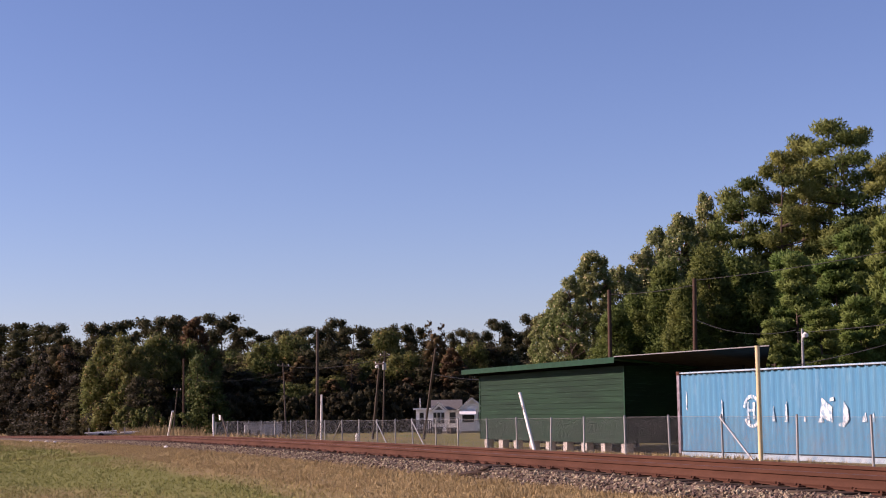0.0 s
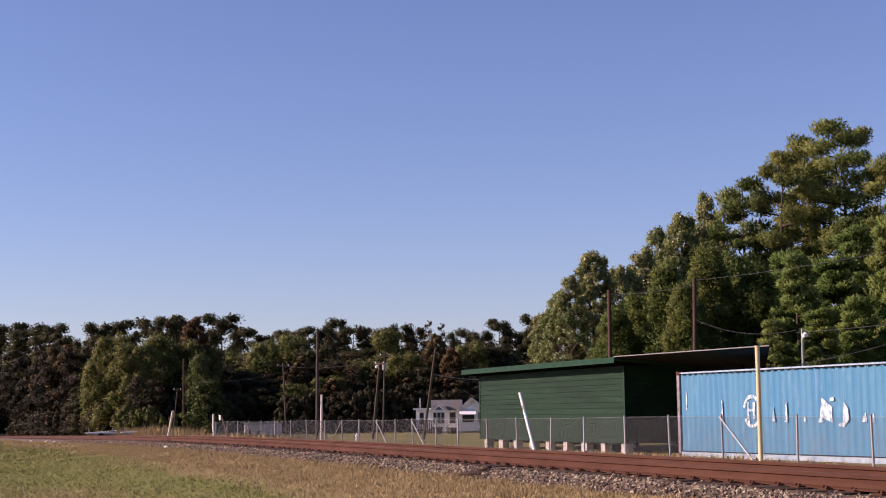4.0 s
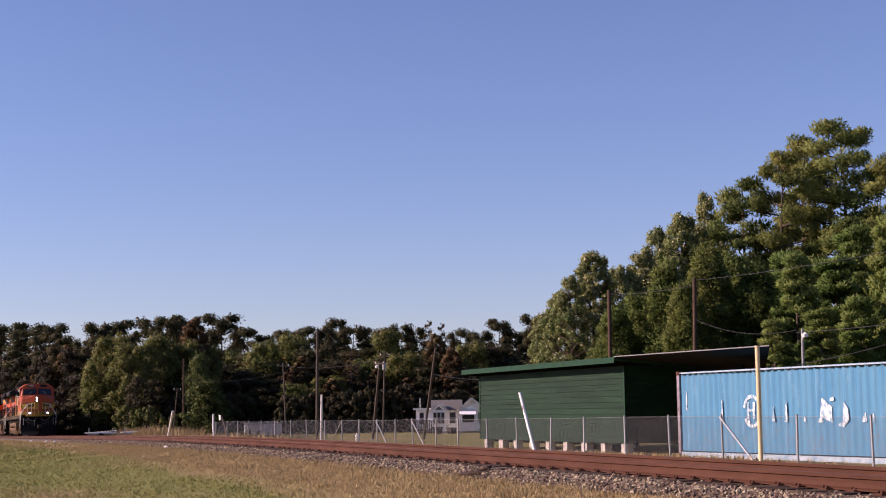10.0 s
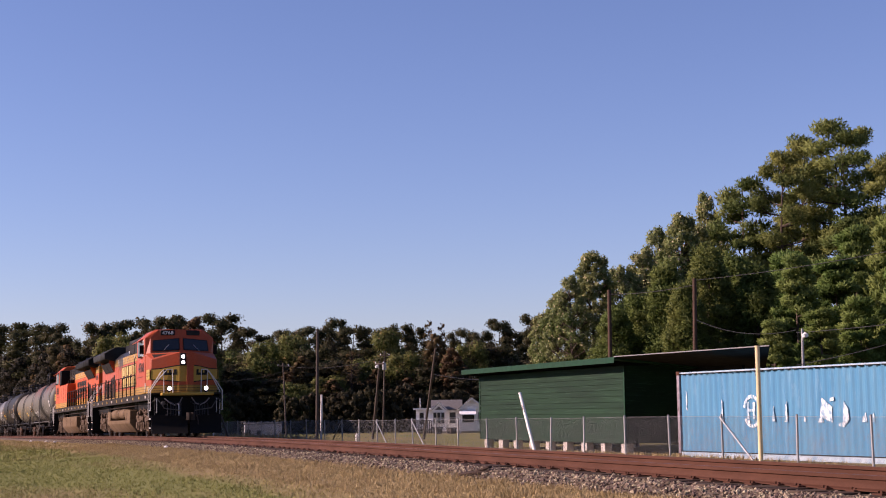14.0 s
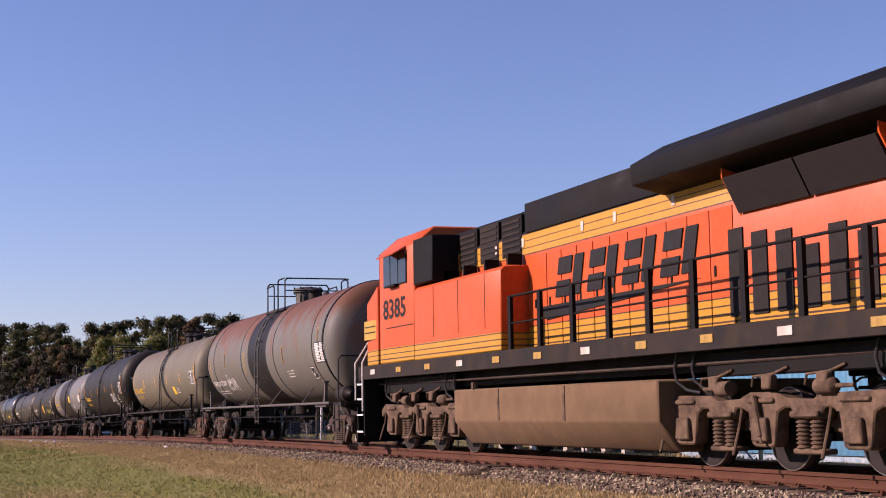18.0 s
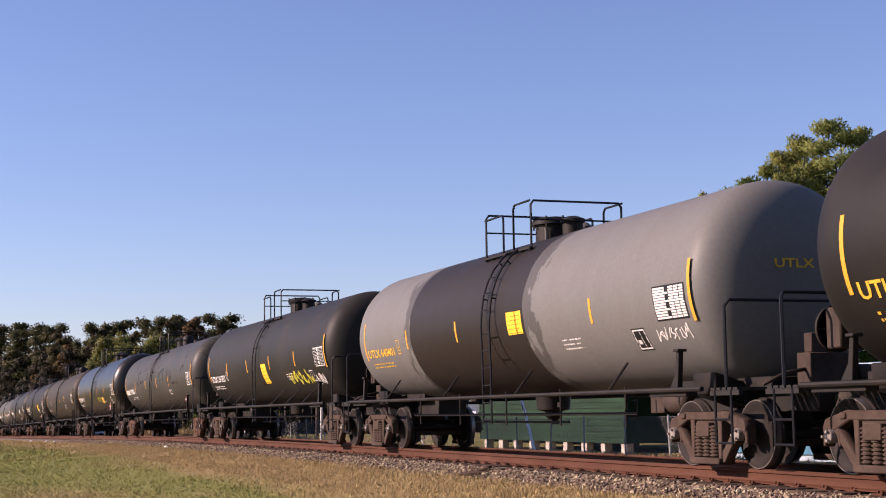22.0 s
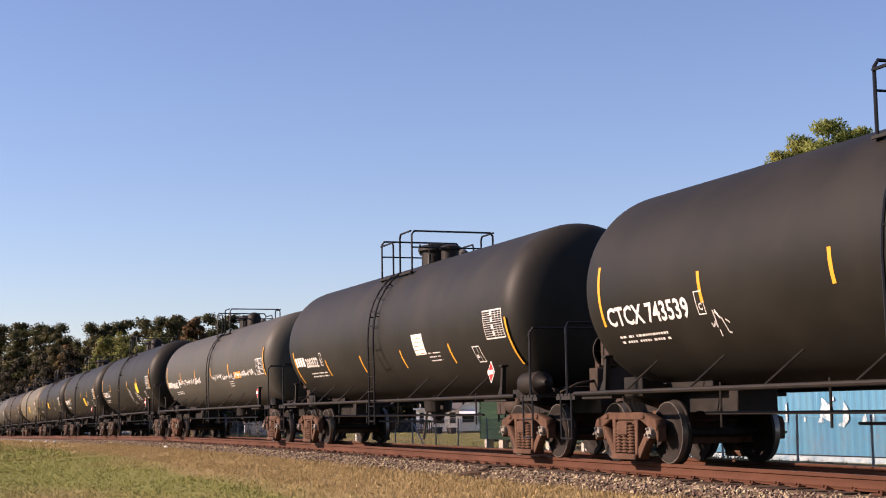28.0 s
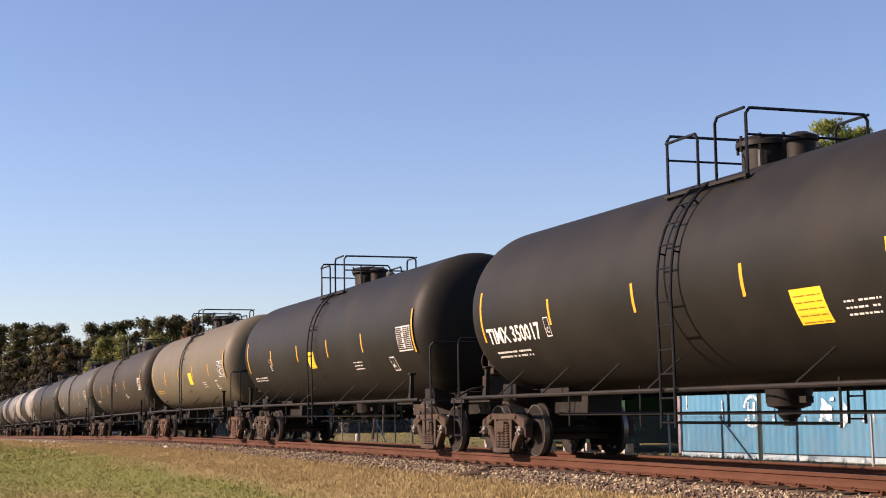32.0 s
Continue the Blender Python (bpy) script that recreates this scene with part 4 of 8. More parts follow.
def make_clutter():
    t = thing("mobile_home", "long pale trailer home half hidden by the fence", "trailer", pose(-118.5, 15.9, ground_z(-118, 16), 0, 0, 78))
    part("body", Geo().box(-1.5, 1.5, 0, 2.2, 0.25, 1.15), "lilac_wall", t, bevel=0.05)
    part("roof", Geo().box(-1.6, 1.6, -0.08, 2.3, 1.15, 1.25), "roof_metal", t, bevel=0.03)
    part("skirt", Geo().box(-1.45, 1.45, 0.05, 2.1, 0.0, 0.25), "grey_wood", t)
    for x in (-1.3, -0.5, 0.4, 1.1):
        part("stacked_board", Geo().box(x, x + 0.3, -0.22, -0.16, 0.0, 0.75 + 0.2 * math.sin(x * 5)), "grey_wood" if x < 0 else "lilac_wall", t, "weathered board leaning on the trailer")
    for x in (-122.6, -119.6):
        y = 3.6 if x < -121 else 6.0
        t = thing("farm_trailer", "low pale flatbed trailer loaded with poles under the trees", "trailer", pose(x, y, ground_z(x, y), 0, 0, 82))
        part("bed", Geo().box(-1.0, 1.0, -0.7, 0.7, 0.42, 0.5), "galvanised", t, bevel=0.02)
        part("drawbar", Geo().pipe([(1.0, -0.4, 0.45), (1.9, 0, 0.42), (1.0, 0.4, 0.45)], 0.04), "galvanised", t)
        for k in range(3):
            part("loaded_pole", Geo().rod((-1.3 + 0.2 * k, -0.5 + 0.3 * k, 0.56), (1.2, -0.45 + 0.32 * k, 0.58 + 0.05 * k), 0.05, 8), "white_paint" if k != 1 else "grey_wood", t, "long pale pole on the bed")
        for k in (-0.95, 0.9):
            part("stake", Geo().box(k - 0.04, k + 0.04, -0.72, -0.64, 0.4, 0.95), "block", t, "upright stake")
        for q in (-1, 1):
            part("wheel", Geo().lathe([(-0.09, 0.16), (-0.09, 0.28), (0.09, 0.28), (0.09, 0.16)], 14, "y", (0, q * 0.78, 0.28)), "ink", t, "black tyre")
    for x, y, c, hgt in ((-114.5, 29.4, "ink", 0.5), (-114.0, 30.4, "grey_wood", 0.42)):
        t = thing("garden_bin", "dark bin standing before the house", "bin", pose(x, y, ground_z(x, y), 0, 0, 20))
        part("bin_body", Geo().loft([[(r * q, w * q, z) for r, w in ((-0.3, -0.3), (0.3, -0.3), (0.3, 0.3), (-0.3, 0.3))] for q, z in ((0.8, 0.0), (1.0, hgt))]), c, t, bevel=0.02)
        part("bin_lid", Geo().box(-0.33, 0.33, -0.33, 0.33, hgt, hgt + 0.06), c, t, bevel=0.02)
    t = thing("yard_barrel", "white plastic barrel standing on the grass", "barrel", pose(-84.5, 13.7, ground_z(-84.5, 13.7)) @ Matrix.Diagonal((0.8, 0.8, 0.62, 1)))
    part("drum", Geo().lathe([(0, 0.14), (0.04, 0.16), (0.3, 0.165), (0.32, 0.175), (0.34, 0.165), (0.6, 0.165), (0.62, 0.17), (0.7, 0.13)], 18, "z"), "white_paint", t)
    part("lid", Geo().lathe([(0.7, 0.14), (0.73, 0.14), (0.74, 0.1)], 18, "z"), "white_paint", t)


make_fence()
make_posts()
make_shed()
make_container()
make_poles()
make_house()
make_clutter()
# ---- trees
M["pine_leaf"] = leaf("pine_needles", (0.093, 0.127, 0.035), (0.181, 0.196, 0.054))
M["broad_leaf"] = leaf("autumn_green_leaves", (0.127, 0.169, 0.055), (0.188, 0.205, 0.081), (0.439, 0.390, 0.227))
M["scrub_leaf"] = leaf("young_pine_needles", (0.087, 0.139, 0.033), (0.159, 0.200, 0.053))
M["olive_leaf"] = leaf("olive_leaves", (0.086, 0.107, 0.030), (0.130, 0.137, 0.045), (0.184, 0.141, 0.056))
M["russet_leaf"] = leaf("russet_leaves", (0.098, 0.066, 0.034), (0.125, 0.080, 0.038), (0.101, 0.089, 0.034))
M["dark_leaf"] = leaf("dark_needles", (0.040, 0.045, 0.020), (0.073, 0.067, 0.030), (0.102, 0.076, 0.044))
# the wood's inner shade is mixed into this leaf colour
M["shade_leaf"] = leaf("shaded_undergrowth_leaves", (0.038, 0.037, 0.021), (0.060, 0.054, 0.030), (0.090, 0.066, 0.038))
# near-black leaf colour stands in for the deep shade at the wood's left
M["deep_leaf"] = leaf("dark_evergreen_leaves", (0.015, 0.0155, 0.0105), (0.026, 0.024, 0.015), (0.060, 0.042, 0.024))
M["cedar_leaf"] = leaf("evergreen_leaves", (0.077, 0.111, 0.027), (0.139, 0.160, 0.043))
M["vine_leaf"] = leaf("vine_leaves", (0.060, 0.088, 0.028), (0.082, 0.108, 0.034), (0.12, 0.10, 0.04))


def clump_leaves(rng, centres, radii, per, size, flat=0.7, long=1.6, outward=0.0, core=0.3, smooth=0.6):
    """Leaf-shaped quads round the centres of the clumps: a thick shell of small ones that point outward, over a core of larger ones."""
    c = np.repeat(np.array(centres), per, 0)
    r = np.repeat(np.array(radii), per)
    n = len(c)
    d = rng.normal(size=(n, 3))
    d /= np.linalg.norm(d, axis=1)[:, None]
    inner = rng.random(n) < core
    deep = np.where(inner, 0.55 * rng.random(n) ** 0.4, 0.62 + 0.42 * rng.random(n))
    p = c + d * (r * deep)[:, None] * np.array([1, 1, flat])
    a = d * outward + rng.normal(size=(n, 3)) * (1.05 - 0.6 * outward) + np.array([0, 0, 0.35 * outward])
    a /= np.linalg.norm(a, axis=1)[:, None]
    b = np.cross(a, rng.normal(size=(n, 3)))
    b /= np.linalg.norm(b, axis=1)[:, None] + 1e-9
    s = (size * np.where(inner, 2.1, 0.6 + 0.8 * rng.random(n)))[:, None]
    k = np.where(inner, 1.2, long)[:, None]
    facing = np.cross(a, b)
    flip = (np.einsum("ij,ij->i", facing, d) < 0)[:, None]
    b, facing = np.where(flip, -b, b), np.where(flip, -facing, facing)
    v = np.stack([p - a * s * k / 2, p - b * s / 2, p + a * s * k / 2, p + b * s / 2], 1).reshape(-1, 3)
    soft = d * smooth + facing * (1.2 - smooth)
    soft /= np.linalg.norm(soft, axis=1)[:, None]
    return v, np.arange(4 * n).reshape(-1, 4), np.repeat(soft, 4, 0)


# kind: crown's outline over its height, limb's rise, clumps on a limb, clump's size, its flatness, leaf's length, how far leaves point outward
HABIT = {
    "pine": (lambda u: math.sqrt(max(0.05, 1 - ((u - 0.40) / 0.66) ** 2)), 0.28, 3, 0.60, 0.62, 3.6, 0.85),
    "scrub": (lambda u: max(0.10, 1.0 - u) ** 0.75, 0.15, 4, 0.50, 0.60, 3.4, 0.85),
    "gum": (lambda u: max(0.03, 1.02 - u) ** 0.58 * min(1.0, 0.7 + 1.6 * u), 0.6, 5, 0.31, 1.15, 1.5, 0.35),
    "cedar": (lambda u: max(0.07, 1.0 - u) ** 0.55, 0.75, 4, 0.50, 1.25, 2.4, 0.75),
    "umbrella": (lambda u: math.sqrt(max(0.08, 1 - ((u - 0.55) / 0.60) ** 2)), 0.30, 2, 0.85, 0.66, 1.6, 0.5),
    "leafy": (lambda u: math.sqrt(max(0.06, 1 - ((u - 0.42) / 0.62) ** 2)), 0.60, 3, 0.95, 0.95, 1.5, 0.2),
    "bush": (lambda u: math.sqrt(max(0.05, 1 - u * u)), 0.10, 2, 0.60, 0.80, 1.5, 0.2),
}


def make_tree(name, label, seed, h, kind, mt, leaf_size, limbs_n, per, spread, base=0.3, far=False, bare=0.0):
    """A tapered, slightly bent trunk; limbs round it by the kind's outline, forking into twigs; a leafy clump at each twig's end.
    bare: the share of the limbs that carry no leaves."""
    rng = np.random.default_rng(seed)
    outline, rise, twigs, puff, flat, long, outward = HABIT[kind]
    tree = thing(name, label, "bush" if kind == "bush" else "tree")
    top = h * 0.95
    bend = [0.012 * h * (rng.random() - 0.5) * 2 for _ in range(4)]
    axis = [Vector((bend[0] * math.sin(0.9 * k) + bend[1] * k / 4, bend[2] * math.sin(1.1 * k) + bend[3] * k / 4, top * k / 8)) for k in range(9)]
    r0 = 0.011 * h + 0.04
    n = 8
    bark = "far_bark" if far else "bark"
    rings = [[axis[k] + Vector((math.cos(6.283 * i / n), math.sin(6.283 * i / n), 0)) * r0 * (1 - 0.11 * k) * (1.35 if k == 0 else 1) for i in range(n)] for k in range(9)]
    if kind != "bush":
        part("trunk", Geo().loft(rings), bark, tree)

    def on_axis(z):
        k = max(0.0, min(7.999, 8 * z / top))
        return axis[int(k)].lerp(axis[int(k) + 1], k - int(k))

    centres, radii, frame_geo = [], [], Geo()
    for i in range(limbs_n):
        u = min(1.0, (i + 0.8 * rng.random()) / limbs_n)
        ang = i * 2.4 + rng.normal() * 0.4
        z = h * (base + (0.97 - base) * u)
        reach = spread * outline(u) * (0.62 + 0.48 * rng.random())
        root = on_axis(max(0.04 * h, min(top, z - rise * reach)))
        tip = Vector((math.cos(ang) * reach + on_axis(z).x, math.sin(ang) * reach + on_axis(z).y, z))
        side = Vector((-math.sin(ang), math.cos(ang), 0))
        mid = root.lerp(tip, 0.55) + side * rng.normal() * 0.08 * reach - Vector((0, 0, 0.05 * reach))
        g = frame_geo if far else Geo()
        ends = [tip]
        for q in range(twigs - 1):
            w = 0.35 + 0.5 * rng.random()
            ends.append(mid.lerp(tip, w) + side * (1 if q % 2 else -1) * (0.22 + 0.25 * rng.random()) * reach + Vector((0, 0, (0.10 + 0.2 * rng.random()) * reach)))
        if kind != "bush":
            g.pipe([root, mid, tip], 0.0022 * h + 0.010, 5)
            for e in ends[1:]:
                g.pipe([mid.lerp(tip, 0.15), e], 0.0012 * h + 0.007, 4)
            if not far:
                part("limb", g, bark, tree)
        if rng.random() < bare:
            continue
        for e in ends:
            centres.append(tuple(e))
            radii.append(puff * (h / 12) ** 0.5 * (0.65 + 0.6 * rng.random()))
    if frame_geo.v:
        part("limb_frame", frame_geo, bark, tree)
    v, f, soft = clump_leaves(rng, centres, radii, per, leaf_size, flat, long, outward, smooth=0.9 if far else 0.6)
    crown = soup("crown", v, f, mt, "", parent=tree)
    crown.data.polygons.foreach_set("use_smooth", [True] * len(crown.data.polygons))
    crown.data.normals_split_custom_set_from_vertices(soft.tolist())
    return tree


def make_woods():
    rng = random.Random(12)
    first, high, used = {}, {}, set()

    def kind_of(key, name, label, seed, h, *rest, **kw):
        first[key], high[key] = make_tree(name, label, seed, h, *rest, **kw), h

    kind_of("pine", "pine_tree", "tall loblolly pine with open tufted crown", 3, 17.5, "pine", "pine_leaf", 0.070, 24, 330, 2.5, 0.40)
    kind_of("pine_b", "pine_tree", "pine with ragged tufted crown", 8, 15.0, "pine", "pine_leaf", 0.070, 22, 330, 2.1, 0.34, bare=0.08)
    kind_of("scrub", "pine_tree", "young pine with dense bright green needles", 9, 8.0, "scrub", "scrub_leaf", 0.062, 34, 260, 2.1, 0.06)
    kind_of("gum", "broadleaf_tree", "sunlit broadleaf tree turning olive in autumn", 5, 10.0, "gum", "broad_leaf", 0.080, 70, 62, 2.6, 0.08)
    kind_of("gum_b", "broadleaf_tree", "slender pointed tree with thinning olive leaves", 6, 11.0, "gum", "broad_leaf", 0.080, 66, 60, 2.7, 0.12, bare=0.12)
    kind_of("cedar", "cedar_tree", "dense dark green evergreen tree", 7, 8.5, "cedar", "cedar_leaf", 0.060, 52, 150, 1.9, 0.03)
    kind_of("far_pine", "pine_tree", "distant dark pine with rounded tufted top", 21, 13.0, "umbrella", "dark_leaf", 0.13, 15, 230, 1.9, 0.52, far=True)
    kind_of("far_pine_b", "pine_tree", "distant pine with bare lower trunk", 22, 13.0, "umbrella", "dark_leaf", 0.13, 12, 230, 1.6, 0.64, far=True)
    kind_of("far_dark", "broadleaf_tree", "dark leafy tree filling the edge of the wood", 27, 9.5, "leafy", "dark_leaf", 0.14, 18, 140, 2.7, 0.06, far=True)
    kind_of("far_shade", "broadleaf_tree", "leafy tree inside the wood, its leaves coloured as shade", 31, 9.5, "leafy", "shade_leaf", 0.15, 18, 120, 2.8, 0.04, far=True)
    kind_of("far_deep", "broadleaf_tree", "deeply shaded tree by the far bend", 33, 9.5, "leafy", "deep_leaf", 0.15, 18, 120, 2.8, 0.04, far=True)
    kind_of("far_olive", "broadleaf_tree", "distant olive-green broadleaf tree", 23, 9.0, "leafy", "olive_leaf", 0.12, 26, 180, 2.5, 0.08, far=True)
    kind_of("far_russet", "broadleaf_tree", "distant tree in thinning russet autumn leaf", 24, 9.5, "gum", "russet_leaf", 0.15, 34, 50, 2.4, 0.22, far=True)
    kind_of("bare", "broadleaf_tree", "distant leafless tree with pale twigs", 28, 9.5, "gum", "russet_leaf", 0.10, 40, 6, 1.5, 0.3, far=True, bare=0.6)
    kind_of("vine", "vine_covered_tree", "tree wrapped in bright green vines", 29, 8.0, "leafy", "vine_leaf", 0.12, 26, 70, 1.25, 0.02, far=True)
    kind_of("bush", "bush", "undergrowth at the edge of the wood, coloured dark as shade", 25, 3.4, "bush", "shade_leaf", 0.17, 22, 100, 2.4, 0.0)
    kind_of("green_bush", "bush", "tangled green shrub below the trees", 26, 3.0, "bush", "olive_leaf", 0.14, 22, 120, 2.0, 0.0)

    def put(kind, x, y, top, wide=1.0, turn=0.0):
        """Stands a tree at x, y with its crown's top at that height above the rails near the camera."""
        z = ground_z(x, y) - 0.05
        sz = (top - z) / high[kind]
        m = Matrix.LocRotScale((x, y, z), Euler((0, 0, radians(turn))), (wide, wide, sz))
        if kind not in used:
            used.add(kind)
            first[kind].matrix_basis = m
            return first[kind]
        ob = first[kind]
        keep = ob.matrix_basis.copy()
        ob.matrix_basis = Matrix.Identity(4)
        made = copy_thing(ob, m)
        ob.matrix_basis = keep
        return made

    # the group behind the shed: foot and top of each tree
    near = [
        ("gum", -70.3, 22.4, 9.1, 1.0), ("gum_b", -69.0, 20.5, 7.6, 0.75), ("gum", -71.1, 20.6, 6.9, 0.8), ("gum", -73.2, 20.8, 6.0, 0.7),
        ("gum", -71.4, 24.6, 8.5, 0.75), ("gum_b", -69.3, 24.3, 7.9, 0.8), ("gum_b", -74.0, 28.3, 10.9, 1.0), ("gum", -71.8, 28.3, 11.5, 1.15),
        ("gum_b", -73.0, 30.1, 11.1, 1.0), ("gum", -70.8, 25.8, 9.3, 1.0), ("gum_b", -76.1, 32.7, 13.4, 0.9),
        ("cedar", -60.6, 23.6, 8.2, 1.15), ("cedar", -61.8, 25.6, 8.0, 1.1), ("cedar", -59.5, 25.4, 7.3, 1.1), ("cedar", -63.3, 22.9, 7.6, 1.0), ("cedar", -59.3, 21.8, 6.4, 0.9),
        ("cedar", -64.5, 20.8, 5.6, 1.0), ("cedar", -66.0, 22.6, 6.4, 1.1),
    ]
    for i, (kind, x, y, top, wide) in enumerate(near):
        put(kind, x, y, top, wide, 67 * i)
    pines = [
        ("pine", -70.3, 38.1, 17.0, 1.05), ("pine_b", -73.3, 37.3, 16.7, 0.9), ("pine", -70.7, 34.2, 15.1, 0.8), ("pine_b", -73.5, 33.3, 13.8, 0.95), ("pine_b", -67.4, 38.9, 14.7, 1.0),
        ("pine", -78.0, 39.5, 12.6, 0.8), ("pine_b", -66.0, 35.0, 10.6, 0.9),
        ("scrub", -55.1, 24.9, 7.4, 0.95), ("scrub", -57.5, 28.5, 7.6, 1.2), ("scrub", -53.3, 28.3, 9.0, 1.1), ("scrub", -50.6, 20.8, 4.2, 0.75), ("scrub", -49.8, 22.4, 4.6, 0.8),
        ("scrub", -50.5, 24.5, 5.2, 0.9), ("scrub", -49.8, 26.2, 6.3, 0.9), ("scrub", -60.0, 31.5, 9.4, 1.2), ("scrub", -64.0, 30.0, 8.6, 1.2),
    ]
    for i, (kind, x, y, top, wide) in enumerate(pines):
        put(kind, x, y, top, wide, 112 * i)
    for i in range(7):
        put("green_bush", -70 + 2.6 * i, 21.0 + 0.7 * i + rng.uniform(-0.5, 0.5), 1.6 + 0.8 * rng.random(), 0.8, 70 * i)

    def bearing(b, d):
        """A foot by its bearing from the camera, at least d away and beyond the line's far side."""
        d = max(d, 18.5 / math.sin(radians(b)))
        return -d * math.cos(radians(b)), -11.4 + d * math.sin(radians(b)), d

    # the skyline of the far wood: bearing, distance, top at that distance, half width of the crown
    sky_line = [
        (3.69, 182, 11.8, 2.1), (4.34, 190, 11.8, 1.9), (5.03, 176, 11.7, 1.6), (5.56, 172, 10.3, 1.3), (6.30, 180, 10.2, 1.0), (6.89, 166, 11.3, 1.4), (7.66, 172, 11.9, 1.7),
        (8.72, 180, 12.8, 1.6), (9.29, 166, 11.9, 1.4), (9.90, 172, 12.4, 1.5), (11.47, 180, 13.2, 2.0), (12.43, 166, 10.6, 1.5), (13.51, 172, 10.6, 1.1), (14.04, 180, 11.2, 1.3),
        (14.69, 166, 10.7, 1.4), (15.34, 172, 10.9, 1.1), (15.82, 180, 12.5, 1.3), (16.42, 166, 10.7, 1.4), (17.07, 172, 10.8, 1.3), (17.66, 180, 11.2, 1.1), (18.29, 166, 10.9, 1.2),
        (18.85, 172, 10.7, 1.1), (20.55, 180, 11.0, 1.2),
    ]
    sky_line += [(21.20, 166, 10.0, 1.1), (22.01, 172, 11.6, 1.3), (22.55, 180, 10.5, 1.1), (23.41, 166, 11.8, 1.2), (23.05, 172, 10.2, 1.0)]
    for i, (b, d0, top, w) in enumerate(sky_line):
        x, y, d = bearing(b, d0)
        put("far_pine" if i % 3 else "far_pine_b", x, y, top * d / d0 - 0.2, w * d / d0 / 1.9 * 1.25, 67 * i)
    for b, top in ((19.4, 10.9), (19.9, 10.6)):
        x, y, d = bearing(b, 160)
        put("bare", x, y, top, 0.9, 30 * top)
    # the mass below the tops: leafy crowns in two rows, a third row coloured as shade
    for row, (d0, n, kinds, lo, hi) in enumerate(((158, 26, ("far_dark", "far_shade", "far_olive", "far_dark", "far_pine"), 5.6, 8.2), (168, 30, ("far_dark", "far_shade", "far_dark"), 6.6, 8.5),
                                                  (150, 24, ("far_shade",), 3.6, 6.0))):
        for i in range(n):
            # left of 6.6 degrees the shade is put into the leaf colour
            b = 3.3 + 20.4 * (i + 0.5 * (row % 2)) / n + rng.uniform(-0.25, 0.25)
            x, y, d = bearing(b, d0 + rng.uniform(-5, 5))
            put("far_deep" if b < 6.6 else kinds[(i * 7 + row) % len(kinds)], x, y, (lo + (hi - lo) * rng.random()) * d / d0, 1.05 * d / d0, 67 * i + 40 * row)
    # low bushes in shade-coloured leaves darken the foot of the wood
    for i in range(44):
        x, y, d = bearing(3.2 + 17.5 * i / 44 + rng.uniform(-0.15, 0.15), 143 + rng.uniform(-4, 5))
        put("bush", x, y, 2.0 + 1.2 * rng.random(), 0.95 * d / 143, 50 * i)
    # the edge of the wood by the line, where low sun reaches it
    for kind, b, d, top, w in (("far_russet", 3.75, 250, 12.6, 1.6), ("far_russet", 4.9, 200, 9.2, 1.2), ("far_russet", 5.8, 178, 9.4, 1.3), ("far_olive", 7.35, 139, 8.4, 0.95),
                               ("far_olive", 6.9, 141, 6.6, 0.8), ("far_olive", 8.1, 142, 7.4, 0.85), ("far_olive", 9.1, 146, 8.4, 0.9), ("far_shade", 8.6, 138, 4.2, 0.7), ("far_russet", 10.4, 148, 10.4, 1.15),
                               ("far_olive", 10.0, 146, 7.8, 0.7), ("far_olive", 10.9, 148, 7.6, 0.7), ("vine", 10.55, 136, 6.2, 0.8), ("vine", 10.95, 135, 3.9, 0.9), ("vine", 11.3, 136, 2.6, 0.8), ("far_russet", 14.5, 148, 6.4, 1.1), ("far_russet", 13.9, 146, 5.0, 0.9), ("far_olive", 14.2, 144, 3.6, 0.8), ("far_olive", 15.4, 145, 4.2, 0.9), ("far_dark", 13.2, 144, 3.4, 0.8), ("far_olive", 16.2, 150, 5.4, 0.9), ("far_russet", 17.3, 148, 5.0, 0.9), ("far_olive", 19.2, 150, 5.4, 0.9), ("far_russet", 18.5, 148, 4.2, 0.9), ("far_olive", 13.0, 152, 8.0, 0.9),
                               ("far_olive", 17.6, 156, 9.2, 0.9), ("far_olive", 14.2, 158, 9.0, 0.95), ("far_russet", 19.6, 150, 8.6, 1.0), ("bare", 16.4, 146, 7.0, 1.0), ("far_russet", 15.6, 144, 4.0, 0.9),
                               ("far_olive", 18.3, 150, 6.6, 0.95), ("far_olive", 16.9, 152, 6.0, 0.9), ("far_russet", 20.2, 148, 7.0, 1.0), ("far_olive", 20.9, 152, 7.6, 0.9), ("far_olive", 12.2, 150, 5.2, 0.8)):
        x, y, d = bearing(b, d)
        put(kind, x, y, top, w, 131 * b)
    for b, top in ((7.0, 1.1), (7.9, 1.6), (8.7, 1.5), (9.9, 0.9)):
        x, y, d = bearing(b, 133)
        put("green_bush", x, y, top, 0.7, b * 90)


make_woods()
# ---- tank cars. Own axes: x along the train (forward), z = 0 on the rail's head, origin at mid-length
R_TANK, Z_TANK, GAP = 1.53, 2.63, 1.11
M["grating"] = paint("dark_grating", (0.01376, 0.01376, 0.01376), (0.0344, 0.0258, 0.01892), 0.7, scale=6)
M["handrail_blue_black"] = paint("dark_handrail_paint", (0.0095, 0.0105, 0.0135), None, 0.45, scale=6)
M["grey_fitting"] = paint("grey_fitting", (0.086, 0.08256, 0.07568), (0.043, 0.03784, 0.03096), 0.6, scale=5)
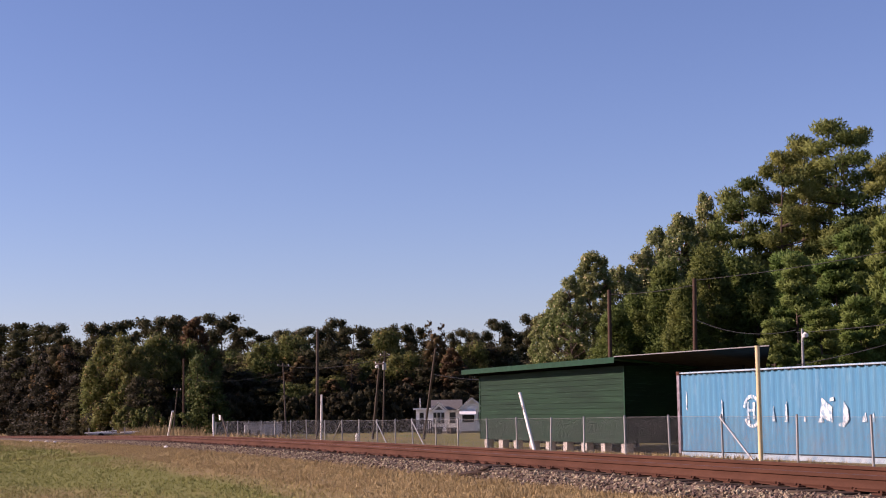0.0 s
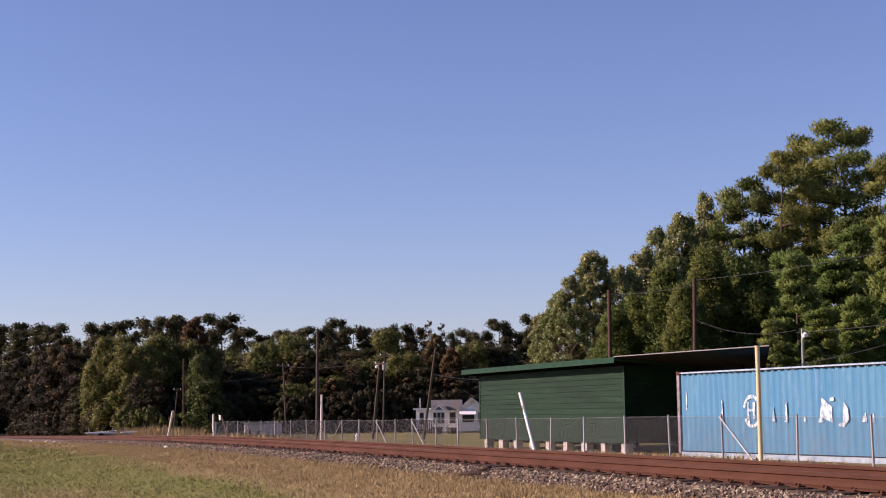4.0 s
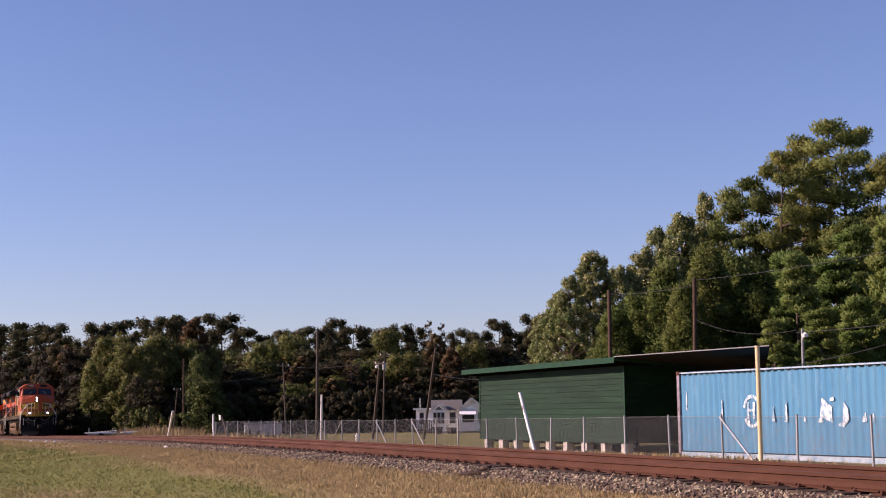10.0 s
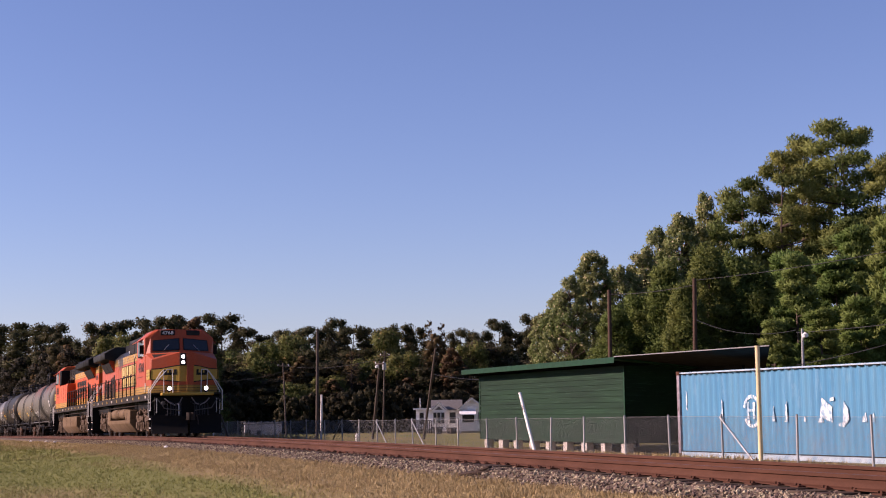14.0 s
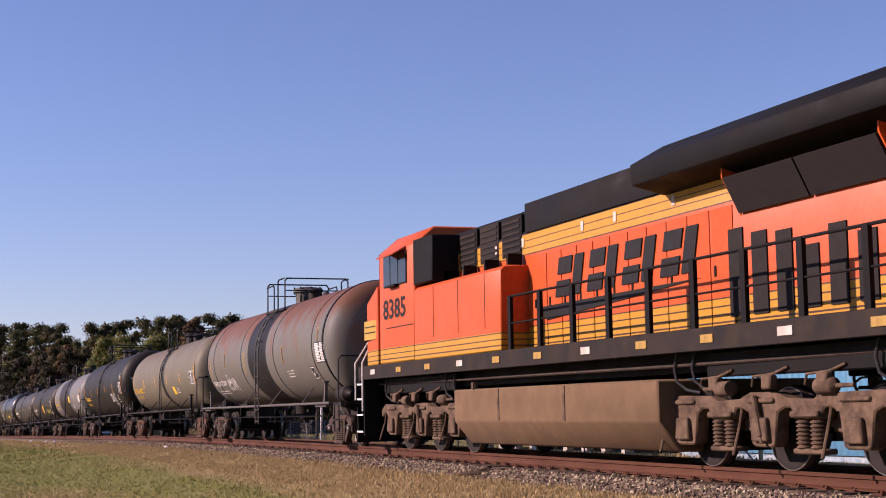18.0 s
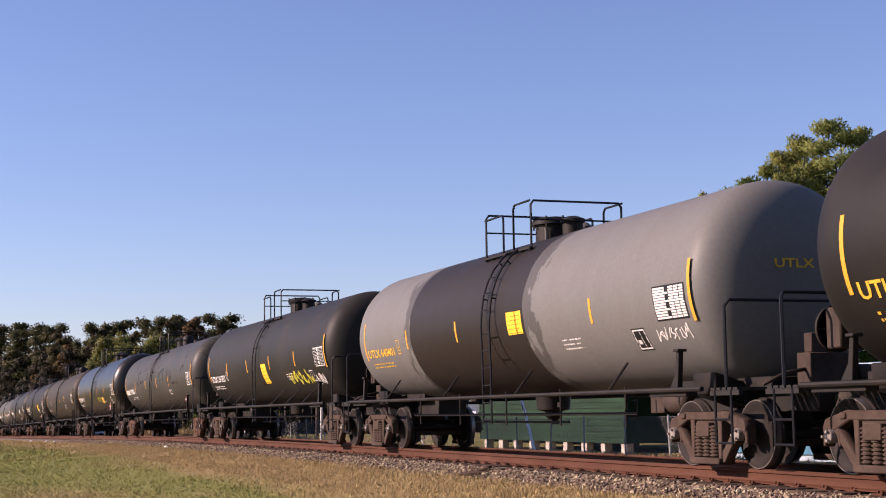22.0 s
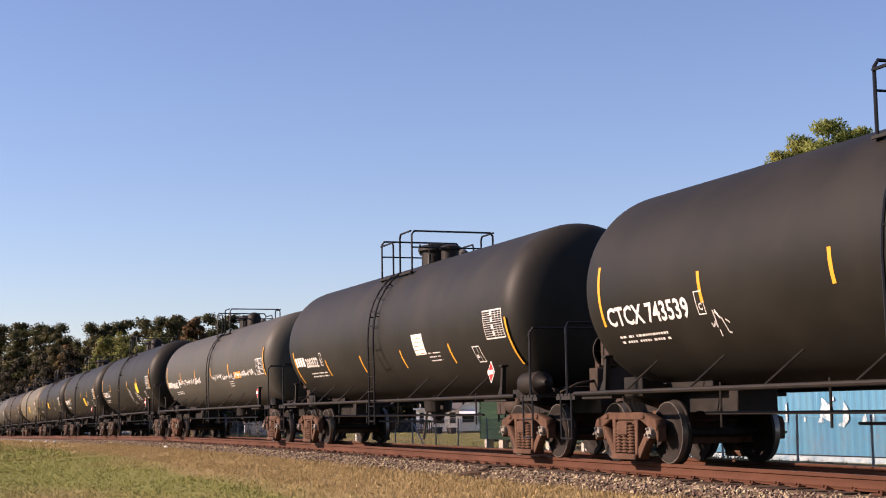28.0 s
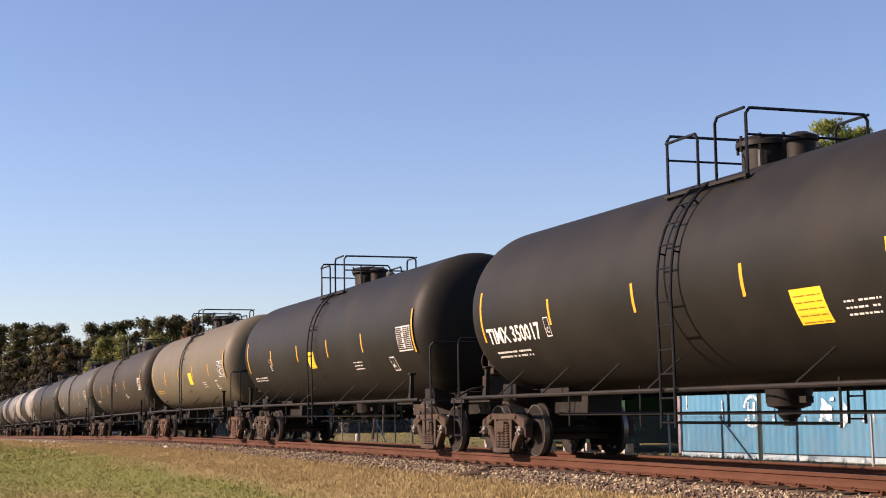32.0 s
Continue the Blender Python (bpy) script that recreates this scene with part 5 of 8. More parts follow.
M["rust_truck"] = paint("rusty_side_frame", (0.0936, 0.0494, 0.0312), (0.0260, 0.0156, 0.0117), 0.85, scale=4, amount=0.8)
M["wheel_dark"] = paint("dark_wheel_plate", (0.013, 0.0095, 0.0078), (0.007, 0.0055, 0.005), 0.7, scale=4)
M["cap_white"] = paint("pale_bearing_cap", (0.20, 0.18, 0.155), (0.08, 0.065, 0.05), 0.6, scale=6)
M["truck_brown"] = paint("dusty_cast_truck", (0.0604, 0.0406, 0.0302), (0.0232, 0.0163, 0.0128), 0.85, scale=4, amount=0.8)
CACHE = {}


def shared(key, build, bevel=0.0, smooth=40.0):
    if key not in CACHE:
        CACHE[key] = mesh_of(key.split("|")[0], build(), bevel, smooth)
    return CACHE[key]


def shell(u, v, r=R_TANK + 0.006):
    """The point of the near side of a tank at u along it and v round it, measured in metres from the widest line."""
    a = v / R_TANK
    return (u, -r * math.cos(a), Z_TANK + r * math.sin(a))


def shell_patch(g, x0, x1, z0, z1, r=R_TANK + 0.005):
    """A sheet lying on the near side between two heights."""
    a0, a1 = math.asin((z0 - Z_TANK) / R_TANK), math.asin((z1 - Z_TANK) / R_TANK)
    n = max(1, int(abs(a1 - a0) / 0.08))
    vs = []
    for k in range(n + 1):
        a = a0 + (a1 - a0) * k / n
        for x in (x0, x1):
            vs.append((x, -r * math.cos(a), Z_TANK + r * math.sin(a)))
    return g.add(vs, [(2 * k, 2 * k + 1, 2 * k + 3, 2 * k + 2) for k in range(n)])


def turned(a):
    """A roll about the tank's axis."""
    c = Vector((0, 0, Z_TANK))
    return Matrix.Translation(c) @ Matrix.Rotation(-a, 4, "X") @ Matrix.Translation(-c)


def tank_geo(L, slim=1.0):
    h, d = L / 2 - GAP, 0.765
    # flanged heads: a flat dish with a tight turn into the shell
    prof = [(-(h - d) - d * math.cos(t) ** 0.74, R_TANK * math.sin(t) ** 0.74) for t in [radians(q) for q in (1, 4, 9, 16, 25, 34, 43, 52, 60, 68, 75, 81, 86, 90)]]
    n = 12
    mid = [(-(h - d) + (2 * (h - d)) * k / n, R_TANK) for k in range(1, n)]
    return Geo().lathe([(q, r * slim) for q, r in prof + mid + [(-s, r) for s, r in reversed(prof)]], 72, "x", (0, 0, Z_TANK - R_TANK * (1 - slim)))


def side_frame_geo():
    """One cast truck side: bowed top member, thin sloping lower members, columns beside the open spring window and hooded journal ends."""
    g = Geo()
    g.prism([(-1.04, 0.56), (-0.98, 0.66), (-0.55, 0.765), (0.55, 0.765), (0.98, 0.66), (1.04, 0.56), (1.02, 0.48), (0.78, 0.53), (0.50, 0.645), (-0.50, 0.645), (-0.78, 0.53), (-1.02, 0.48)], -0.085, 0.085)
    for s in (-1, 1):
        g.prism([(s * 0.84, 0.53), (s * 0.74, 0.57), (s * 0.36, 0.20), (s * 0.36, 0.06), (s * 0.46, 0.08)], -0.07, 0.07)
        g.prism([(s * 0.315, 0.10), (s * 0.40, 0.10), (s * 0.42, 0.66), (s * 0.315, 0.66)], -0.085, 0.085)
        g.prism([(s * 0.69, 0.34), (s * 0.72, 0.58), (s * 1.03, 0.58), (s * 1.05, 0.34), (s * 1.00, 0.33), (s * 0.97, 0.46), (s * 0.77, 0.46), (s * 0.74, 0.33)], -0.075, 0.075)
        g.box(s * 0.60 - 0.06, s * 0.60 + 0.06, -0.11, -0.08, 0.66, 0.74)
    g.box(-0.40, 0.40, -0.13, 0.13, 0.05, 0.14)
    g.box(-0.30, 0.30, -0.05, 0.05, 0.575, 0.66)
    return g


def coil(r, z0, turns, pitch):
    """One coil spring as a turned, ribbed column."""
    prof = [(z0, r * 0.7)]
    for k in range(turns):
        prof += [(z0 + pitch * (k + 0.15), r * 0.78), (z0 + pitch * (k + 0.35), r), (z0 + pitch * (k + 0.65), r), (z0 + pitch * (k + 0.85), r * 0.78)]
    return Geo().lathe(prof + [(z0 + pitch * turns, r * 0.7)], 10, "z")


def wheelset_geo(r=0.457, gauge=0.7555):
    g = Geo().rod((0, -1.06, 0), (0, 1.06, 0), 0.075, 12)
    for s in (-1, 1):
        y = gauge * s
        g.lathe([(y - s * 0.065, 0.11), (y - s * 0.045, r * 0.72), (y - s * 0.09, r * 0.84), (y - s * 0.09, r + 0.026), (y - s * 0.055, r + 0.026), (y - s * 0.03, r), (y + s * 0.055, r - 0.004),
                 (y + s * 0.055, r * 0.82), (y + s * 0.03, r * 0.72), (y + s * 0.06, r * 0.35), (y + s * 0.09, 0.12)], 36, "y")
    return g


def tread_geo(r=0.457):
    return Geo().lathe([(-0.028, r + 0.0015), (0.05, r - 0.0015), (0.058, r - 0.004), (0.058, r - 0.016), (-0.028, r - 0.016)], 36, "y")


def cap_geo():
    g = Geo().lathe([(-0.05, 0.085), (0.02, 0.088), (0.035, 0.08), (0.045, 0.04)], 14, "y")
    for k in range(3):
        a = 2.094 * k
        g.lathe([(0.05, 0.022), (0.075, 0.018)], 6, "y", (0.06 * math.sin(a), 0, 0.06 * math.cos(a)))
    return g


SPINNERS = []  # (wheelset, radius)


def wheelset(truck, x, r=0.457, key="car"):
    w = part("wheelset", shared("wheelset|" + key, lambda: wheelset_geo(r)), "wheel_dark", truck, "dark steel wheelset with bright treads")
    w.matrix_parent_inverse = pose(x, 0, r)
    for s in (-1, 1):
        part("tread", shared("tread|" + key, lambda: tread_geo(r)), "tread", w, "bright worn wheel tread", at=pose(0, s * 0.7555, 0, 0, 0, 0 if s > 0 else 180))
    for s in (-1, 1):
        part("bearing_cap", shared("bearing_cap", cap_geo), "cap_white", w, "bearing end cap with bolts", at=pose(0, s * 1.10, 0, 0, 0, 0 if s > 0 else 180))
    SPINNERS.append((w, r))
    return w


def freight_truck(car, x, frame_mt):
    def bolster():
        return Geo().box(-0.17, 0.17, -1.14, 1.14, 0.42, 0.62).box(-0.3, 0.3, -0.45, 0.45, 0.60, 0.78).box(-0.6, 0.6, -0.3, -0.24, 0.3, 0.36).box(-0.75, -0.68, -0.7, 0.7, 0.28, 0.4).box(0.68, 0.75, -0.7, 0.7, 0.28, 0.4)

    t = part("truck", shared("truck_bolster", bolster, 0.012), frame_mt, car, "four-wheel cast steel truck", at=pose(x, 0, 0))
    for s in (-1, 1):
        part("side_frame", shared("side_frame", side_frame_geo, 0.014), frame_mt, t, "cast side frame with spring window", at=pose(0, s * 1.0, 0))
        for q in (-0.2, 0.0, 0.2):
            part("coil_spring", shared("coil_spring", lambda: coil(0.092, 0.145, 9, 0.0478)), frame_mt, t, at=pose(q, s * 1.04, 0))
        for q in (-1, 1):
            part("brake_shoe", shared("brake_shoe", lambda: Geo().prism([(-0.04, -0.17), (0.03, -0.17), (0.05, 0), (0.03, 0.17), (-0.04, 0.17), (-0.01, 0)], -0.05, 0.05)), "brown_steel", t, at=pose(q * 0.36, s * 0.755, 0.45, 0, 0, 0 if q > 0 else 180))
    for q in (-1, 1):
        wheelset(t, q * 0.865)
    return t


def coupler_geo():
    g = Geo().box(-0.55, -0.06, -0.09, 0.09, 0.72, 0.96)
    g.prism([(-0.1, -0.14), (0.06, -0.17), (0.14, -0.06), (0.05, 0.02), (0.16, 0.1), (0.06, 0.2), (-0.1, 0.15)], 0.68, 1.0, "xy")
    return g.pipe([(-0.1, 0.3, 0.9), (0.02, 0.34, 0.62), (0.2, 0.3, 0.5)], 0.025)


def placard(car, x0, z0, wx, hz, mt, lines, label, ink="ink", name="stencil_panel", lefts=0.08):
    """A printed panel: ruled table of short bars when it has many lines, else a notice with a few lines of print."""
    p = part(name, shell_patch(Geo(), x0, x0 + wx, z0, z0 + hz), mt, car, label, smooth=0)
    bars = Geo()
    rng = random.Random(int(x0 * 100) + lines)
    table = lines > 6
    for i in range(lines):
        zz = z0 + hz * (0.05 + 0.92 * i / lines)
        fill = (0.92 / lines) * (0.74 if table else 0.15)
        cells = ((0.03, 0.40 if i % 3 else 0.49), (0.515, 0.665), (0.685, 0.825), (0.845, 0.975)) if table else ()
        if i == lines // 2 and table:
            cells = ((0.04, 0.96),)
        if not table:
            x, cells = lefts, []
            while x < 0.86:
                w = rng.uniform(0.15, 0.42)
                cells.append((x, min(x + w, 0.92)))
                x += w + 0.05
        for u0, u1 in cells:
            shell_patch(bars, x0 + u0 * wx, x0 + u1 * wx, zz, zz + hz * fill, R_TANK + 0.009)
    tagged(part("small_print", bars, ink, p, smooth=0), kind="stuff")


def small_print(car, x0, z0, wx, rows, mt="stencil", high=0.026):
    bars = Geo()
    rng = random.Random(int(x0 * 37 + z0 * 91))
    for i in range(rows):
        x = x0
        while x < x0 + wx:
            w = rng.uniform(0.03, 0.10)
            shell_patch(bars, x, min(x + w, x0 + wx), z0 - i * 0.075, z0 - i * 0.075 + high)
            x += w + rng.choice((0.025, 0.025, 0.09))
    tagged(part("stencil_print", bars, mt, car, "lines of small stencilled print", smooth=0), kind="stuff")


def scribble(car, x0, z0, wx, hz, mt, seed, strokes, width=0.022, label="spray-painted scrawl", name="graffiti"):
    rng = random.Random(seed)
    g = Geo()
    for i in range(strokes):
        cx = x0 + wx * (i + 0.5) / strokes
        pts = [(cx + rng.uniform(-0.6, 0.6) * wx / strokes, z0 + hz * rng.random()) for _ in range(rng.choice((3, 4, 5)))]
        for (xa, za), (xb, zb) in zip(pts, pts[1:]):
            dx, dz = xb - xa, zb - za
            l = math.hypot(dx, dz) or 1
            nx, nz = -dz / l * width, dx / l * width
            quad = []
            for px, pz in ((xa - nx, za - nz), (xb - nx, zb - nz), (xb + nx, zb + nz), (xa + nx, za + nz)):
                a = math.asin(max(-0.99, min(0.99, (pz - Z_TANK) / R_TANK)))
                r = R_TANK + 0.008 + 0.0004 * i
                quad.append((px, -r * math.cos(a), Z_TANK + r * math.sin(a)))
            g.add(quad, [(0, 1, 2, 3)])
    tagged(part(name, g, mt, car, label, smooth=0), kind="stuff")


def shell_word(name, text, mt, car, x0, z0, wide, high, label=""):
    a0 = math.asin((z0 - Z_TANK) / R_TANK) * R_TANK
    return word(name, text, mt, car, wide, high, lambda u, v: shell(x0 + u, a0 + v, R_TANK + 0.007), label)


def head_word(name, text, mt, car, L, y0, z0, wide, high, label=""):
    h, d = L / 2 - GAP, 0.765

    def place(u, v):
        y, z = y0 + u, z0 + v
        r2 = (y * y + (z - Z_TANK) ** 2) / R_TANK ** 2
        return (h - d + d * max(0.0, 1 - r2 ** 1.35) ** 0.37 + 0.012, y, z)

    return word(name, text, mt, car, wide, high, place, label)


def end_text_bars(car, L, y0, z0, wide, rows, mt):
    h, d = L / 2 - GAP, 0.765
    g = Geo()
    rng = random.Random(int(L * 100 + z0 * 10))
    for i in range(rows):
        y = y0
        while y < y0 + wide:
            w = rng.uniform(0.05, 0.14)
            vs = []
            for yy, zz in ((y, z0 - i * 0.13), (y + w, z0 - i * 0.13), (y + w, z0 - i * 0.13 + 0.06), (y, z0 - i * 0.13 + 0.06)):
                r2 = (yy * yy + (zz - Z_TANK) ** 2) / R_TANK ** 2
                vs.append((h - d + d * max(0.0, 1 - r2 ** 1.35) ** 0.37 + 0.008, yy, zz))
            g.add(vs, [(0, 1, 2, 3)])
            y += w + 0.04
    tagged(part("end_print", g, mt, car, "lines of small print on the tank's end", smooth=0), kind="stuff")


def tank_car(label, centre, L, mt, frame_mt="brown_steel", rails="handrail_blue_black", struts=True, rims=False, bands=0, grey_gear=False, stripes=True, dome="flat", lad=0.0, plat=0.0, reservoir=False, tape_drop=0.0):
    car = thing("tank_car", label, "tank car", group="tank cars of the train")
    H = L / 2
    TX = H - 1.95
    part("tank", shared("tank|%.2f" % L, lambda: tank_geo(L), smooth=60), mt, car, "long cylindrical tank with domed ends")
    if rims:
        for s in (-1, 1):
            part("head_rim", shared("head_rim", lambda: Geo().lathe([(-0.05, R_TANK - 0.01), (-0.05, R_TANK + 0.022), (0.05, R_TANK + 0.022), (0.05, R_TANK - 0.01)], 72, "x", (0, 0, Z_TANK))), mt, car, "raised jacket rim", at=pose(s * (H - GAP - 0.78), 0, 0))
    for k in range(bands):
        x = -H + 3.0 + (L - 6.0) * k / max(1, bands - 1)
        part("jacket_band", shared("jacket_band", lambda: Geo().lathe([(-0.03, R_TANK - 0.01), (-0.025, R_TANK + 0.008), (0.025, R_TANK + 0.008), (0.03, R_TANK - 0.01)], 72, "x", (0, 0, Z_TANK))), mt, car, "jacket band", at=pose(x, 0, 0))
    ztop = Z_TANK + R_TANK
    # manway, platform and its railing
    noz = part("manway", shared("manway", lambda: Geo().lathe([(-0.08, 0.36), (0.28, 0.36), (0.29, 0.44), (0.36, 0.44), (0.38, 0.40), (0.42, 0.38), (0.45, 0.2)], 24, "z", (0, 0, ztop)), 0, 40), "grey_fitting" if grey_gear else "black_steel", car, "round manway with bolted lid", at=pose(0.1 + plat, 0.0, 0))
    for k in range(8):
        a = 0.785 * k
        part("lid_bolt", shared("lid_bolt", lambda: Geo().rod((0, 0, ztop + 0.22), (0, 0, ztop + 0.44), 0.022, 6)), "black_steel", noz, at=pose(0.42 * math.cos(a), 0.42 * math.sin(a), 0))
    part("valve_housing", shared("valve_housing|" + dome, lambda: Geo().lathe([(-0.1, 0.2), (0.22, 0.2), (0.24, 0.24), (0.3, 0.24), (0.36, 0.1)] if dome == "flat" else [(-0.1, 0.26), (0.30, 0.26), (0.42, 0.22), (0.5, 0.1)], 16, "z", (0.95, 0, ztop))), "black_steel", car, "valve housing", at=pose(plat, 0, 0))
    part("safety_valve", shared("safety_valve", lambda: Geo().lathe([(-0.1, 0.1), (0.2, 0.1), (0.2, 0.14), (0.26, 0.14), (0.34, 0.05)], 12, "z", (0.65, 0.42, ztop - 0.05))), "grey_fitting", car, "small relief valve", at=pose(plat, 0, 0))
    part("vent_pipe", shared("vent_pipe", lambda: Geo().rod((0.4, -0.3, ztop - 0.1), (0.4, -0.3, ztop + 0.2), 0.04)), "grey_fitting", car, at=pose(plat, 0, 0))

    def platform():
        g = Geo()
        for x in (-1.08, 1.08):
            g.box(x, x + 0.05, -1.0, 1.0, ztop - 0.33, ztop - 0.285)
        for s in (-1, 1):
            for x in (-0.7, 0.7):
                g.prism([(s * 0.6, ztop - 0.31), (s * 1.0, ztop - 0.31), (s * 0.85, ztop - 0.42)], x - 0.03, x + 0.03, "yz")
        return g

    deck = part("platform", shared("platform", platform), "grating", car, "walkway frame round the manway", at=pose(plat, 0, 0))
    for y in (-0.98, -0.86, -0.74, -0.62, 0.62, 0.74, 0.86, 0.98):
        part("walkway_bar", shared("walkway_bar", lambda: Geo().box(-1.1, 1.15, -0.035, 0.035, ztop - 0.31, ztop - 0.27)), "grating", deck, at=pose(0, y, 0))
    zr, zb = ztop + 0.62, ztop - 0.30

    def rail_loop(s):
        # one crosswise loop at each end of the platform, with a mid rail
        x = 1.12 if s > 0 else -1.06
        g = Geo().pipe([(x, -0.96, zb), (x, -0.96, zr - 0.08), (x, -0.90, zr), (x, 0.90, zr), (x, 0.96, zr - 0.08), (x, 0.96, zb)], 0.024)
        g.rod((x, -0.96, zr - 0.36), (x, 0.96, zr - 0.36), 0.018, 6)
        return g

    for s in (-1, 1):
        part("end_handrail", shared("end_handrail|%d" % s, lambda: rail_loop(s)), rails, car, "bent pipe handrail", at=pose(plat, 0, 0))
    for s in (-1, 1):
        y = s * 0.98
        part("side_handrail", shared("side_handrail_rear|%d" % s, lambda: Geo().pipe([(-1.06, y, zr - 0.12), (-0.2, y, zr - 0.12), (-0.14, y, zr - 0.2), (-0.14, y, zb)], 0.022)), rails, car, "low pipe handrail", at=pose(plat, 0, 0))
        part("side_handrail", shared("side_handrail_front|%d" % s, lambda: Geo().pipe([(1.12, y, zr), (0.42, y, zr), (0.35, y, zr - 0.08), (0.35, y, zb)], 0.022)), rails, car, "high pipe handrail", at=pose(plat, 0, 0))

    # ladders over both sides
    def ladder():
        g = Geo()
        pts = [(-1.62, 0.55), (-1.62, 1.6), (-1.64, 2.4)] + [(-(R_TANK + 0.09) * math.cos(radians(a)), Z_TANK + (R_TANK + 0.09) * math.sin(radians(a))) for a in (4, 14, 24, 34, 44, 52)]
        for x in (-0.2, 0.2):
            g.pipe([(x, p, q) for p, q in pts], 0.022)
        for k in range(11):
            t = 0.62 + 0.33 * k
            if t < 2.5:
                y, z = -1.62, t
            else:
                a = (t - 2.5) / (R_TANK + 0.09)
                if a > 0.93:
                    continue
                y, z = -(R_TANK + 0.09) * math.cos(a), Z_TANK + (R_TANK + 0.09) * math.sin(a)
            g.rod((-0.2, y, z), (0.2, y, z), 0.013, 6)
        for a in (0.2, 0.7):
            for x in (-0.2, 0.2):
                g.rod((x, -R_TANK * math.cos(a), Z_TANK + R_TANK * math.sin(a)), (x, -(R_TANK + 0.09) * math.cos(a), Z_TANK + (R_TANK + 0.09) * math.sin(a)), 0.015, 6)
        g.rod((-0.2, -1.62, 1.06), (-0.2, -1.45, 1.06), 0.015).rod((0.2, -1.62, 1.06), (0.2, -1.45, 1.06), 0.015)
        return g

    for s in (-1, 1):
        part("ladder", shared("ladder", ladder), "grey_fitting" if grey_gear else rails, car, "steel ladder over the tank's side", at=pose((0.15 if s < 0 else -0.15) + lad, 0, 0, 0, 0, 0 if s < 0 else 180))

    # running pipe along each side, with struts to the shell
    def side_pipe():
        g = Geo().pipe([(-H + 1.2, -1.55, 1.06), (H - 1.2, -1.55, 1.06)], 0.035, 8)
        if struts:
            n = 8
            for k in range(n):
                x = -H + 2.9 + (L - 6.4) * k / (n - 1)
                if abs(x) > 0.8:
                    g.rod((x, -1.55, 1.06), (x + 0.34, -1.17, 1.50), 0.016, 6)
        else:
            for k in range(4):
                x = -H + 4 + (L - 8) * k / 3
                g.rod((x, -1.55, 1.06), (x, -1.2, 1.5), 0.02, 6)
        return g

    for s in (-1, 1):
        part("side_pipe", shared("side_pipe|%.2f%d" % (L, struts), side_pipe), "grey_fitting" if grey_gear else "black_steel", car, "handhold pipe along the side", at=pose(0, 0, 0, 0, 0, 0 if s < 0 else 180))

    # stub sills, saddles, end platforms, couplers, trucks
    def stub():
        g = Geo().box(-1.9, 1.75, -0.33, 0.33, 0.74, 1.06)
        g.prism([(-1.0, 1.30), (-0.6, 1.18), (0.6, 1.18), (1.0, 1.30), (1.0, 1.0), (0.4, 0.8), (-0.4, 0.8), (-1.0, 1.0)], -0.3, 0.3, "yz")
        g.box(-1.6, 1.0, -0.55, 0.55, 1.05, 1.22)
        return g

    def saddle():
        g = Geo().prism([(-0.08, 1.0), (0.03, 1.0), (0.09, 1.60), (0.02, 1.60)], -0.04, 0.04)
        g.prism([(-0.08, 1.0), (-0.3, 1.0), (-0.02, 1.35)], -0.015, 0.015).box(-0.02, 0.13, -0.07, 0.07, 1.58, 1.62)
        g.box(-0.7, 0.35, -0.09, 0.09, 0.97, 1.03)
        return g

    def end_deck():
        g = Geo()
        for k in range(5):
            g.box(-0.28 + 0.14 * k, -0.18 + 0.14 * k, -1.5, 1.5, 1.03, 1.07)
        g.box(-0.3, 0.42, -1.5, -1.44, 0.97, 1.035).box(-0.3, 0.42, 1.44, 1.5, 0.97, 1.035)
        return g

    def end_rail():
        g = Geo().pipe([(0, -1.46, 1.05), (0, -1.46, 2.12), (0.03, -1.40, 2.2), (0.05, 1.40, 2.2), (0, 1.46, 2.12), (0, 1.46, 1.05)], 0.024)
        return g

    def stirrup():
        g = Geo()
        for x in (-0.2, 0.2):
            g.rod((x, -1.5, 0.35), (x, -1.5, 1.03), 0.018, 6)
        for z in (0.36, 0.66):
            g.rod((-0.2, -1.5, z), (0.2, -1.5, z), 0.016, 6)
        return g

    for s in (-1, 1):
        turn = 0 if s > 0 else 180
        part("stub_sill", shared("stub_sill", stub, 0.015), "black_steel", car, "heavy stub sill over the truck", at=pose(s * (H - 2.1), 0, 0, 0, 0, turn))
        for q in (-1, 1):
            part("saddle_plate", shared("saddle_plate", saddle, 0.008), "grey_fitting" if grey_gear else "black_steel", car, "upright support bracket", at=pose(s * (H - 2.05), q * 1.42, 0))
            part("sill_step", shared("sill_step", stirrup), rails, car, "step below the end platform", at=pose(s * (H - 0.75), 0, 0, 0, 0, 0 if q < 0 else 180))
        part("end_platform", shared("end_platform", end_deck), "grating", car, "grated end platform", at=pose(s * (H - 0.78), 0, 0, 0, 0, turn))
        part("end_railing", shared("end_railing", end_rail), rails, car, "pipe railing across the tank's end", at=pose(s * (H - 0.72), 0, 0, 0, 0, turn))
        part("coupler", shared("coupler", coupler_geo, 0.01), "brown_steel", car, "knuckle coupler", at=pose(s * (H - 0.06), 0, 0, 0, 0, turn))
        freight_truck(car, s * TX, frame_mt)

    # brake gear and bottom outlet
    def cyl():
        return Geo().lathe([(-0.42, 0.1), (-0.36, 0.2), (0.3, 0.2), (0.36, 0.12), (0.5, 0.05)], 18, "x", (0, 0, 0)).box(-0.2, 0.2, -0.05, 0.3, -0.25, -0.15)

    if reservoir:
        part("air_reservoir", shared("air_reservoir", cyl), "black_steel", car, "dark brake air reservoir", at=pose(H - 2.0 + 0.55, -1.05, 1.28))
